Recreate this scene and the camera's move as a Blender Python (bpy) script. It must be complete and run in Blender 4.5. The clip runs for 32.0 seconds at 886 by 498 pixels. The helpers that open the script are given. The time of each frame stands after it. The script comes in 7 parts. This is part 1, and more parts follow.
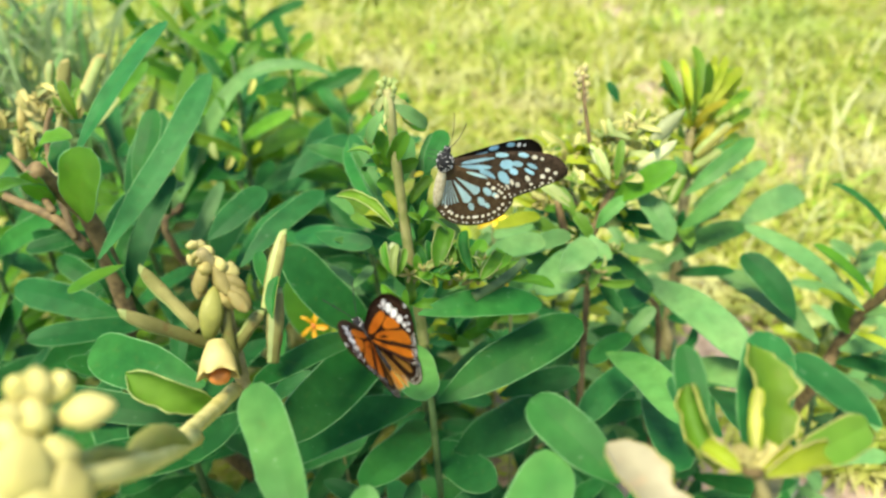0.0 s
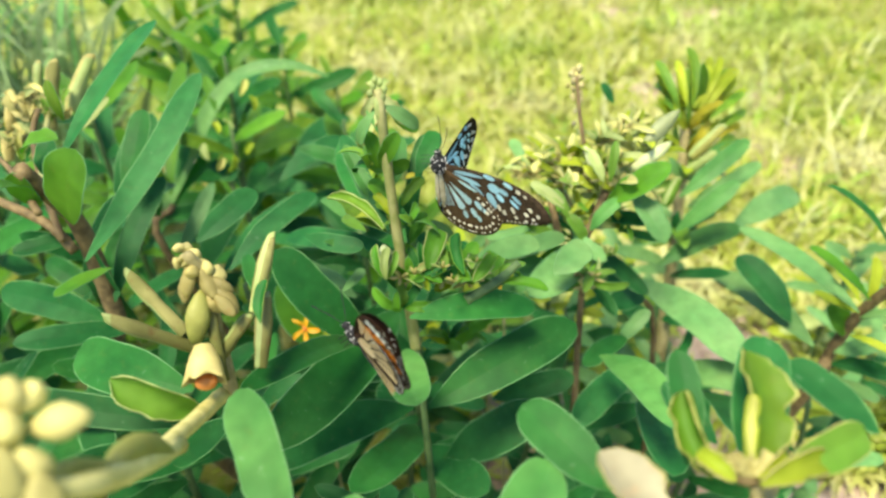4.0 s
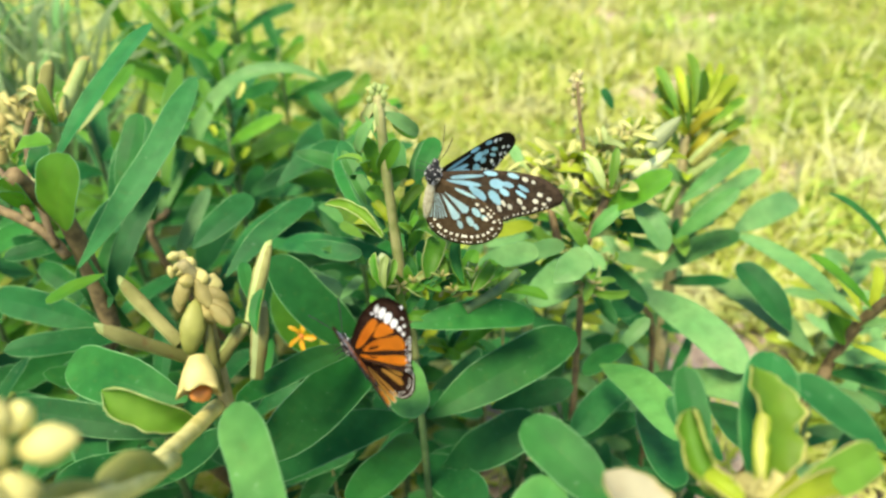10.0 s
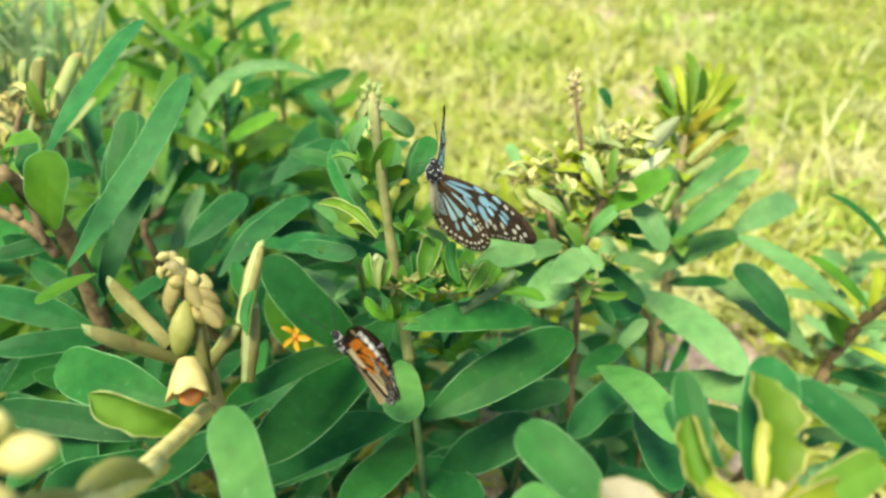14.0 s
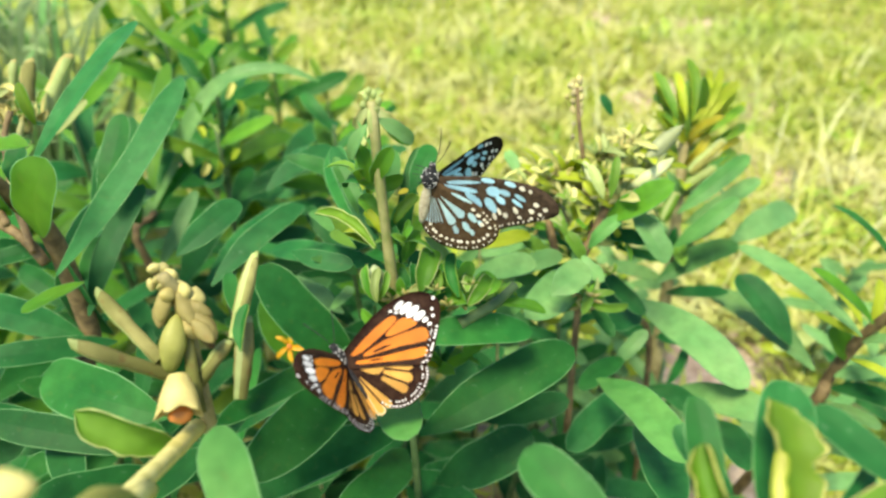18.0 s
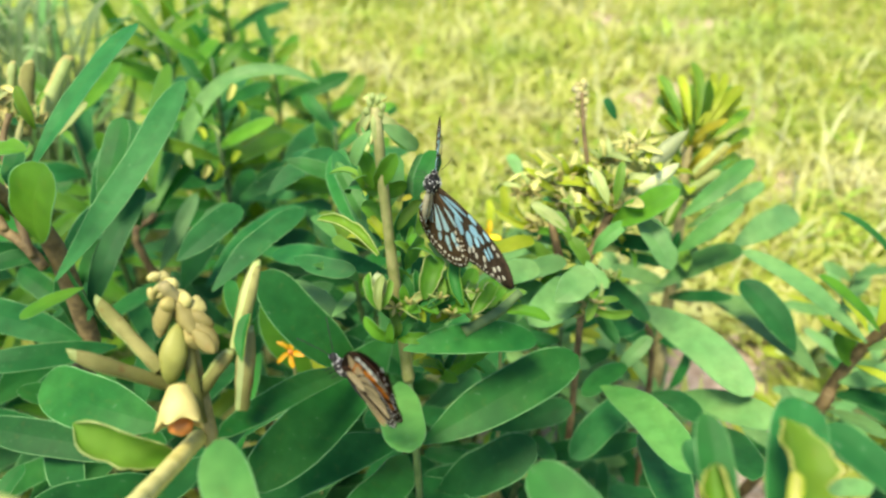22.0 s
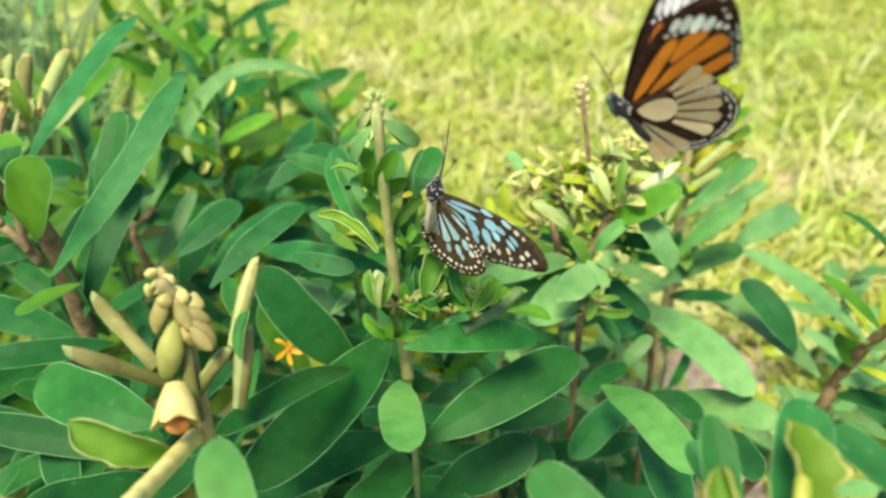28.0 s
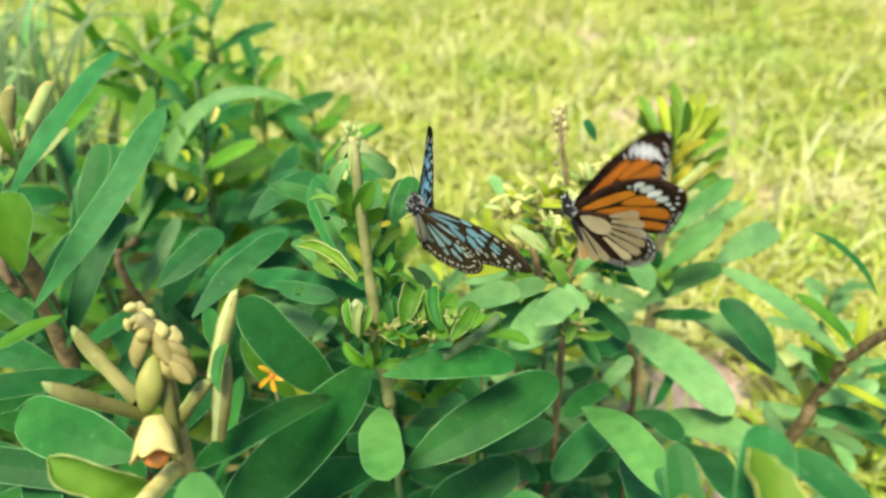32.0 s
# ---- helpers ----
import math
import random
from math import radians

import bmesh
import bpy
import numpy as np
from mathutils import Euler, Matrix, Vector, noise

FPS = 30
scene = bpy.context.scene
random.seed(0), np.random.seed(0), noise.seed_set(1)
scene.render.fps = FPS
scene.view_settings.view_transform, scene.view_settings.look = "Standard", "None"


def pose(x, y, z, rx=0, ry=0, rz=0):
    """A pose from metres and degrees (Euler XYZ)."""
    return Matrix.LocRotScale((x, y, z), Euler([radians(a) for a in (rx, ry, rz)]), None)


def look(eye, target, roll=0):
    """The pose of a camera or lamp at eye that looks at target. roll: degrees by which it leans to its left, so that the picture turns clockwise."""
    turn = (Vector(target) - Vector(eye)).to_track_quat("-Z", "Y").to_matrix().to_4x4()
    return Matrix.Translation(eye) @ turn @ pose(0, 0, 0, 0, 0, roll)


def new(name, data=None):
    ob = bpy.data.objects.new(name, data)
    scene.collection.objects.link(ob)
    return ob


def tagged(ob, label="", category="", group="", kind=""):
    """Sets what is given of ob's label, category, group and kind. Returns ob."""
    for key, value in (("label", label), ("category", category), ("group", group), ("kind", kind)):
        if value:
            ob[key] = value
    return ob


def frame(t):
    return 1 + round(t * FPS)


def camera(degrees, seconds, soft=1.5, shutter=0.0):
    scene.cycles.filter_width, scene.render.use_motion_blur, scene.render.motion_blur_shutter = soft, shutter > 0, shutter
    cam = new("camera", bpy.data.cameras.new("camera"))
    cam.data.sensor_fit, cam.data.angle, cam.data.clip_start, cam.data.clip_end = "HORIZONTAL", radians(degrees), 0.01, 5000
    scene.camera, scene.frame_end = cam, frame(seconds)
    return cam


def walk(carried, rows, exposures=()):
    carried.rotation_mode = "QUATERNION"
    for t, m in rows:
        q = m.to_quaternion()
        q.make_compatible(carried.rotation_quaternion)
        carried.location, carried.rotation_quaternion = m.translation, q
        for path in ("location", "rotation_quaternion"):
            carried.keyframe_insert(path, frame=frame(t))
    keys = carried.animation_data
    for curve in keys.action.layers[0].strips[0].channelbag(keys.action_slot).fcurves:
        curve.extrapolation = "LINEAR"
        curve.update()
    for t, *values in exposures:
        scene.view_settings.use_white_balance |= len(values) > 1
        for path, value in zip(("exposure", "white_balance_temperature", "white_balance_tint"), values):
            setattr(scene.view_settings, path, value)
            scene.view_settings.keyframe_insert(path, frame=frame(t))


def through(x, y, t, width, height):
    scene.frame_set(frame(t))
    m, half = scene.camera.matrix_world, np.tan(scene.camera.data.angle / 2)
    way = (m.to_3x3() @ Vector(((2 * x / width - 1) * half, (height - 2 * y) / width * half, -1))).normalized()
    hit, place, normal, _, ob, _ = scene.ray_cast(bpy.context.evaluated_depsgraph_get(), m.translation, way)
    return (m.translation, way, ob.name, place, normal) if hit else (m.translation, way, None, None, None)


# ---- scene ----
cam = camera(65.0, 32.0, soft=2.6, shutter=0.3)
PATH = [
    (0, (0.0098, -0.0478, 0.6889), (0.0027, 0.3520, 0.3887), -2.37),
    (0.5, (0.0091, -0.0496, 0.6892), (-0.0013, 0.3500, 0.3889), -2.57),
    (1, (0.0088, -0.0492, 0.6891), (-0.0010, 0.3505, 0.3888), -2.54),
    (1.5, (0.0086, -0.0488, 0.6886), (-0.0006, 0.3509, 0.3884), -2.50),
    (2, (0.0090, -0.0487, 0.6885), (0.0002, 0.3514, 0.3887), -2.44),
    (2.5, (0.0099, -0.0475, 0.6878), (0.0024, 0.3524, 0.3878), -2.36),
    (3, (0.0111, -0.0472, 0.6881), (0.0031, 0.3531, 0.3885), -2.43),
    (3.5, (0.0118, -0.0447, 0.6871), (0.0071, 0.3553, 0.3872), -2.24),
    (5.5, (0.0115, -0.0428, 0.6862), (0.0076, 0.3585, 0.3881), -1.89),
    (6, (0.0108, -0.0416, 0.6854), (0.0085, 0.3598, 0.3874), -1.64),
    (6.5, (0.0103, -0.0401, 0.6858), (0.0086, 0.3614, 0.3878), -1.76),
    (7, (0.0099, -0.0410, 0.6868), (0.0055, 0.3604, 0.3888), -1.99),
    (7.5, (0.0092, -0.0400, 0.6859), (0.0067, 0.3617, 0.3881), -1.75),
    (8, (0.0085, -0.0402, 0.6863), (0.0048, 0.3614, 0.3885), -1.81),
    (8.5, (0.0088, -0.0391, 0.6866), (0.0060, 0.3623, 0.3885), -1.85),
    (9, (0.0092, -0.0387, 0.6868), (0.0069, 0.3625, 0.3883), -1.88),
    (9.5, (0.0097, -0.0384, 0.6863), (0.0080, 0.3631, 0.3883), -1.69),
    (10, (0.0101, -0.0378, 0.6861), (0.0090, 0.3634, 0.3876), -1.58),
    (10.5, (0.0113, -0.0373, 0.6863), (0.0103, 0.3636, 0.3875), -1.66),
    (11, (0.0127, -0.0359, 0.6857), (0.0132, 0.3646, 0.3864), -1.70),
    (11.5, (0.0136, -0.0348, 0.6850), (0.0152, 0.3654, 0.3852), -1.74),
    (12, (0.0130, -0.0348, 0.6838), (0.0152, 0.3652, 0.3838), -1.44),
    (12.5, (0.0126, -0.0334, 0.6830), (0.0166, 0.3672, 0.3838), -1.17),
    (13, (0.0124, -0.0332, 0.6843), (0.0146, 0.3669, 0.3845), -1.56),
    (13.5, (0.0120, -0.0327, 0.6841), (0.0138, 0.3676, 0.3844), -1.54),
    (14, (0.0111, -0.0333, 0.6839), (0.0118, 0.3673, 0.3846), -1.24),
    (14.5, (0.0108, -0.0323, 0.6835), (0.0124, 0.3687, 0.3848), -1.13),
    (16.5, (0.0105, -0.0269, 0.6824), (0.0152, 0.3741, 0.3839), -0.61),
    (17, (0.0099, -0.0257, 0.6830), (0.0145, 0.3753, 0.3842), -0.65),
    (17.5, (0.0094, -0.0245, 0.6826), (0.0144, 0.3765, 0.3840), -0.53),
    (18, (0.0087, -0.0237, 0.6824), (0.0136, 0.3776, 0.3843), -0.40),
    (18.5, (0.0082, -0.0225, 0.6826), (0.0137, 0.3790, 0.3847), -0.36),
    (19, (0.0080, -0.0217, 0.6829), (0.0127, 0.3797, 0.3848), -0.45),
    (19.5, (0.0078, -0.0207, 0.6827), (0.0130, 0.3807, 0.3846), -0.39),
    (20, (0.0075, -0.0198, 0.6822), (0.0129, 0.3816, 0.3841), -0.28),
    (20.5, (0.0071, -0.0190, 0.6822), (0.0133, 0.3825, 0.3842), -0.14),
    (21, (0.0068, -0.0190, 0.6828), (0.0118, 0.3822, 0.3844), -0.22),
    (21.5, (0.0067, -0.0175, 0.6826), (0.0137, 0.3835, 0.3839), -0.01),
    (22, (0.0067, -0.0180, 0.6833), (0.0120, 0.3828, 0.3844), -0.15),
    (22.5, (0.0068, -0.0169, 0.6830), (0.0130, 0.3838, 0.3840), 0.02),
    (23, (0.0071, -0.0170, 0.6833), (0.0128, 0.3837, 0.3842), 0.05),
    (23.5, (0.0073, -0.0162, 0.6827), (0.0143, 0.3843, 0.3833), 0.26),
    (24, (0.0073, -0.0159, 0.6822), (0.0145, 0.3837, 0.3819), 0.30),
    (24.5, (0.0076, -0.0149, 0.6814), (0.0165, 0.3848, 0.3812), 0.42),
    (25, (0.0074, -0.0141, 0.6805), (0.0178, 0.3851, 0.3795), 0.47),
    (25.5, (0.0065, -0.0157, 0.6802), (0.0143, 0.3836, 0.3794), 0.44),
    (27.5, (0.0057, -0.0150, 0.6806), (0.0131, 0.3841, 0.3796), 0.39),
    (28, (0.0058, -0.0156, 0.6814), (0.0122, 0.3842, 0.3812), 0.27),
    (28.5, (0.0060, -0.0144, 0.6809), (0.0150, 0.3854, 0.3808), 0.34),
    (29, (0.0067, -0.0155, 0.6824), (0.0139, 0.3851, 0.3833), 0.16),
    (29.5, (0.0068, -0.0154, 0.6826), (0.0152, 0.3861, 0.3846), 0.16),
    (30, (0.0076, -0.0154, 0.6837), (0.0174, 0.3865, 0.3865), 0.31),
    (30.5, (0.0084, -0.0150, 0.6851), (0.0201, 0.3882, 0.3897), 0.14),
    (31, (0.0095, -0.0149, 0.6857), (0.0231, 0.3887, 0.3908), 0.12),
    (31.5, (0.0104, -0.0159, 0.6876), (0.0241, 0.3899, 0.3957), 0.10),
    (32, (0.0118, -0.0169, 0.6892), (0.0250, 0.3897, 0.3985), 0.07),
]
walk(cam, [(t, look(eye, target, roll)) for t, eye, target, roll in PATH])
cam.data.dof.use_dof = True
cam.data.dof.focus_distance, cam.data.dof.aperture_fstop = 0.32, 7.0

# ---- light ----
SUN_AZ, SUN_EL = radians(-140), radians(70)          # bearing from +y towards +x, and height
world = bpy.data.worlds.new("sky")
scene.world = world
world.use_nodes = True
sky = world.node_tree.nodes.new("ShaderNodeTexSky")
sky.sky_type, sky.sun_disc, sky.sun_elevation, sky.sun_rotation = "NISHITA", False, SUN_EL, SUN_AZ
background = world.node_tree.nodes["Background"]
world.node_tree.links.new(sky.outputs[0], background.inputs["Color"])
background.inputs["Strength"].default_value = 0.136
sun = new("sun", bpy.data.lights.new("sun", "SUN"))
sun.data.energy, sun.data.angle, sun.data.color = 3.95, radians(20), (1.0, 0.905, 0.67)
sun.matrix_world = look((math.sin(SUN_AZ) * math.cos(SUN_EL) * 20, math.cos(SUN_AZ) * math.cos(SUN_EL) * 20, math.sin(SUN_EL) * 20), (0, 0, 0))
scene.view_settings.exposure = 1.19

# ---- materials ----


def material(name, rough=0.6, spec=0.4):
    m = bpy.data.materials.new(name)
    m.use_nodes = True
    n, l = m.node_tree.nodes, m.node_tree.links
    b = n["Principled BSDF"]
    b.inputs["Roughness"].default_value = rough
    b.inputs["Specular IOR Level"].default_value = spec
    return m, n, l, b


def mix(n, l, a, b, fac, kind="MIX"):
    """Colour mix; a and b are colours or sockets, fac a number or a socket."""
    x = n.new("ShaderNodeMix")
    x.data_type, x.blend_type = "RGBA", kind
    for slot, v in ((6, a), (7, b), (0, fac)):
        if isinstance(v, bpy.types.NodeSocket):
            l.new(v, x.inputs[slot])
        else:
            x.inputs[slot].default_value = (*v, 1) if isinstance(v, tuple) else v
    return x.outputs[2]


def noise_fac(n, l, scale, lo, hi, detail=3.0, coord="Object"):
    c = n.new("ShaderNodeTexCoord")
    t = n.new("ShaderNodeTexNoise")
    t.inputs["Scale"].default_value, t.inputs["Detail"].default_value = scale, detail
    l.new(c.outputs[coord], t.inputs["Vector"])
    r = n.new("ShaderNodeMapRange")
    r.inputs["From Min"].default_value, r.inputs["From Max"].default_value = lo, hi
    l.new(t.outputs["Fac"], r.inputs["Value"])
    return r.outputs[0], t


def bump(n, l, b, height, strength, dist):
    u = n.new("ShaderNodeBump")
    u.inputs["Strength"].default_value, u.inputs["Distance"].default_value = strength, dist
    l.new(height, u.inputs["Height"])
    l.new(u.outputs[0], b.inputs["Normal"])


def leafy(name, dark, light, through, rough=0.45, thin=0.35, blotch=(0.2, 0.16, 0.03), spots=0.12, spec=0.4, dust=0.0):
    """A leaf: blotchy green, fine grain, with light coming through it."""
    m, n, l, b = material(name, rough, spec)
    big, _ = noise_fac(n, l, 35, 0.35, 0.68)
    col = mix(n, l, dark, light, big)
    info = n.new("ShaderNodeObjectInfo")
    vary = n.new("ShaderNodeMapRange")
    vary.inputs["To Min"].default_value, vary.inputs["To Max"].default_value = 0.72, 1.22
    l.new(info.outputs["Random"], vary.inputs["Value"])
    col = mix(n, l, col, vary.outputs[0], 1.0, "MULTIPLY")
    mottle = n.new("ShaderNodeMapRange")
    mottle.inputs["To Min"].default_value, mottle.inputs["To Max"].default_value = 0.84, 1.16
    patch, _ = noise_fac(n, l, 150, 0.3, 0.7, 4)
    l.new(patch, mottle.inputs["Value"])
    col = mix(n, l, col, mottle.outputs[0], 1.0, "MULTIPLY")
    small, _ = noise_fac(n, l, 210, 0.62, 0.72, 2)
    scale = n.new("ShaderNodeMath")
    scale.operation = "MULTIPLY"
    scale.inputs[1].default_value = spots
    l.new(small, scale.inputs[0])
    col = mix(n, l, col, blotch, scale.outputs[0])
    if dust:
        # pale specks of dust and dried drops
        fleck, _ = noise_fac(n, l, 300, 0.72, 0.78, 1)
        thin_dust = n.new("ShaderNodeMath")
        thin_dust.operation = "MULTIPLY"
        thin_dust.inputs[1].default_value = dust
        l.new(fleck, thin_dust.inputs[0])
        col = mix(n, l, col, (0.42, 0.50, 0.38), thin_dust.outputs[0])
    l.new(col, b.inputs["Base Color"])
    _, grain = noise_fac(n, l, 900, 0, 1, 2)
    bump(n, l, b, grain.outputs["Fac"], 0.25, 0.0006)
    t = n.new("ShaderNodeBsdfTranslucent")
    t.inputs["Color"].default_value = (*through, 1)
    s = n.new("ShaderNodeMixShader")
    s.inputs[0].default_value = thin
    l.new(b.outputs[0], s.inputs[1])
    l.new(t.outputs[0], s.inputs[2])
    l.new(s.outputs[0], n["Material Output"].inputs["Surface"])
    return m


def plain(name, dark, light, scale=120, rough=0.6, grain=600, relief=0.4, spec=0.35):
    m, n, l, b = material(name, rough, spec)
    f, _ = noise_fac(n, l, scale, 0.35, 0.65)
    l.new(mix(n, l, dark, light, f), b.inputs["Base Color"])
    _, g = noise_fac(n, l, grain, 0, 1, 2)
    bump(n, l, b, g.outputs["Fac"], relief, 0.0008)
    return m


leaf_teal = leafy("leaf_blue_green", (0.013, 0.100, 0.023), (0.028, 0.143, 0.034), (0.015, 0.19, 0.018), 0.50, 0.27, spots=0.06, spec=0.12, dust=0.07)
leaf_green = leafy("leaf_mid_green", (0.014, 0.106, 0.018), (0.031, 0.153, 0.026), (0.026, 0.22, 0.012), 0.50, 0.29, spots=0.06, spec=0.12, dust=0.07)
# darker copy of the leaf greens, with shade put into the colour
leaf_shaded = leafy("leaf_shaded_green", (0.009, 0.075, 0.015), (0.018, 0.108, 0.022), (0.01, 0.15, 0.010), 0.54, 0.25, spots=0.06, spec=0.12, dust=0.07)
leaf_bright = leafy("leaf_fresh_green", (0.060, 0.200, 0.014), (0.120, 0.285, 0.022), (0.20, 0.48, 0.015), 0.5, 0.45, spec=0.2)
leaf_lime = leafy("leaf_young_lime", (0.270, 0.360, 0.018), (0.430, 0.490, 0.042), (0.56, 0.64, 0.04), 0.5, 0.5, spec=0.2)
leaf_grey = leafy("leaf_grey_green", (0.105, 0.255, 0.076), (0.180, 0.345, 0.109), (0.18, 0.40, 0.07), 0.48, 0.34, spots=0.06, spec=0.2, dust=0.1)
leaf_pale = leafy("leaf_pale_green", (0.048, 0.175, 0.036), (0.100, 0.260, 0.059), (0.10, 0.34, 0.04), 0.5, 0.32, spots=0.08, spec=0.18, dust=0.14)
leaf_spring = leafy("leaf_spring_green", (0.100, 0.230, 0.022), (0.185, 0.330, 0.045), (0.28, 0.50, 0.02), 0.5, 0.45, spec=0.2)
leaf_yellow = leafy("leaf_yellow", (0.420, 0.400, 0.020), (0.580, 0.520, 0.050), (0.6, 0.5, 0.02), 0.5, 0.4)
leaf_rim = plain("leaf_pale_rim", (0.050, 0.170, 0.044), (0.110, 0.245, 0.080))
leaf_olive = leafy("leaf_olive", (0.070, 0.180, 0.012), (0.150, 0.260, 0.020), (0.24, 0.40, 0.01), 0.5, 0.4, spec=0.18, dust=0.14)
bract_sage = leafy("bract_sage", (0.240, 0.320, 0.085), (0.380, 0.440, 0.160), (0.35, 0.42, 0.12), 0.6, 0.3)
petal_straw = leafy("petal_straw", (0.500, 0.510, 0.150), (0.660, 0.640, 0.260), (0.62, 0.62, 0.12), 0.6, 0.35)
bud_olive = leafy("pod_olive", (0.190, 0.190, 0.036), (0.310, 0.295, 0.070), (0.3, 0.3, 0.06), 0.65, 0.15, (0.15, 0.10, 0.03), 0.5)
bud_cream = leafy("bud_cream", (0.30, 0.265, 0.075), (0.44, 0.395, 0.140), (0.5, 0.48, 0.15), 0.65, 0.15, (0.30, 0.22, 0.06), 0.3)
bud_lime = leafy("bud_lime", (0.230, 0.250, 0.045), (0.420, 0.410, 0.100), (0.4, 0.4, 0.05), 0.6, 0.2, (0.4, 0.25, 0.05), 0.3)
bud_pale = leafy("bud_white_green", (0.200, 0.260, 0.110), (0.430, 0.450, 0.310), (0.35, 0.38, 0.2), 0.6, 0.2)
bud_ochre = leafy("bud_ochre", (0.215, 0.180, 0.050), (0.350, 0.300, 0.095), (0.45, 0.4, 0.08), 0.65, 0.2, (0.22, 0.14, 0.03), 0.45)
bud_ivory = leafy("bud_ivory", (0.50, 0.45, 0.130), (0.64, 0.575, 0.220), (0.5, 0.45, 0.2), 0.65, 0.2, (0.42, 0.34, 0.12), 0.3)
bract_cream = leafy("bract_cream", (0.345, 0.315, 0.175), (0.465, 0.430, 0.265), (0.4, 0.33, 0.18), 0.65, 0.2, (0.42, 0.27, 0.14), 0.4)
bud_tan = leafy("bud_tan", (0.330, 0.290, 0.110), (0.500, 0.450, 0.210), (0.35, 0.32, 0.1), 0.7, 0.15, (0.2, 0.14, 0.04), 0.4)
petal_cream = leafy("petal_cream", (0.400, 0.350, 0.110), (0.560, 0.490, 0.190), (0.55, 0.45, 0.18), 0.6, 0.3, (0.55, 0.32, 0.1), 0.4)
petal_orange = leafy("petal_orange", (0.620, 0.190, 0.030), (0.760, 0.320, 0.080), (0.7, 0.25, 0.04), 0.55, 0.25)
petal_gold = leafy("petal_gold", (0.800, 0.560, 0.010), (0.880, 0.700, 0.030), (0.85, 0.65, 0.02), 0.5, 0.35)
petal_yellow = leafy("petal_yellow", (0.740, 0.380, 0.008), (0.840, 0.560, 0.012), (0.85, 0.5, 0.01), 0.5, 0.35)
pod_felt = leafy("pod_felt", (0.120, 0.130, 0.036), (0.300, 0.285, 0.105), (0.3, 0.3, 0.08), 0.85, 0.15, (0.13, 0.085, 0.03), 0.75, spec=0.06)
pod_pale = leafy("pod_pale_green", (0.29, 0.34, 0.15), (0.43, 0.47, 0.24), (0.42, 0.48, 0.2), 0.65, 0.2, (0.3, 0.34, 0.12), 0.3)
bark_brown = plain("bark_brown", (0.080, 0.056, 0.022), (0.185, 0.132, 0.054), 160, 0.75, 500, 0.7)
stem_green = plain("stem_green", (0.170, 0.190, 0.055), (0.280, 0.270, 0.105), 140, 0.6)
# darker stem green, the shade low in the shrubs put into its colour
stem_shade = plain("stem_shaded_green", (0.045, 0.095, 0.025), (0.085, 0.140, 0.045), 140, 0.65)
stem_olive = plain("stem_olive", (0.170, 0.150, 0.055), (0.280, 0.240, 0.100), 140, 0.65)
stem_pale = plain("stem_pale", (0.40, 0.365, 0.110), (0.54, 0.490, 0.180), 140, 0.65)


# ---- builders ----


def smooth(ob):
    for p in ob.data.polygons:
        p.use_smooth = True
    return ob


def mesh_object(name, verts, faces, mats, parent=None, slots=None):
    me = bpy.data.meshes.new(name)
    me.from_pydata([tuple(v) for v in verts], [], faces)
    for m in mats if isinstance(mats, (list, tuple)) else [mats]:
        me.materials.append(m)
    if slots is not None:
        me.polygons.foreach_set("material_index", slots)
    me.update()
    ob = new(name, me)
    if parent is not None:
        ob.parent = parent
    return smooth(ob)


def plant(name, label, category, base, group=""):
    """The foot of a plant; its parts hang on it."""
    ob = new(name)
    ob.location = base
    ob.empty_display_size = 0.02
    return tagged(ob, label, category, group)


def local(ob, p):
    return Vector(p) - Vector(ob.location)


def spline(points, steps):
    """Points along a Catmull-Rom curve through the given ones."""
    p = [Vector(q) for q in points]
    p = [p[0] * 2 - p[1], *p, p[-1] * 2 - p[-2]]
    out = []
    for i in range(1, len(p) - 2):
        a, b, c, d = p[i - 1:i + 3]
        for k in range(steps):
            t = k / steps
            out.append(0.5 * (2 * b + (c - a) * t + (2 * a - 5 * b + 4 * c - d) * t * t + (3 * b - a - 3 * c + d) * t ** 3))
    return out + [p[-2]]


def tube(name, owner, points, r0, r1, mat, sides=8, steps=5):
    """A tapered, slightly knobbly stem."""
    path = spline([local(owner, q) for q in points], steps)
    rng = random.Random(len(points) * 77 + int(abs(points[-1][0]) * 9999))
    verts, faces = [], []
    side = Vector((1, 0, 0.1))
    for i, c in enumerate(path):
        ax = (path[min(i + 1, len(path) - 1)] - path[max(i - 1, 0)]).normalized()
        side = (side - ax * side.dot(ax)).normalized()
        up = ax.cross(side)
        t = i / (len(path) - 1)
        r = (r0 + (r1 - r0) * t) * rng.uniform(0.94, 1.07)
        for k in range(sides):
            a = 2 * math.pi * k / sides
            verts.append(c + (side * math.cos(a) + up * math.sin(a)) * r)
    for i in range(len(path) - 1):
        for k in range(sides):
            a, b = i * sides + k, i * sides + (k + 1) % sides
            faces.append((a, b, b + sides, a + sides))
    faces.append(tuple(range((len(path) - 1) * sides, len(path) * sides)))
    faces.append(tuple(reversed(range(sides))))
    return mesh_object(name, verts, faces, mat, owner)


LIGHT_WAY = Vector((0, -0.55, 0.84))
leaf_rng = random.Random(5)


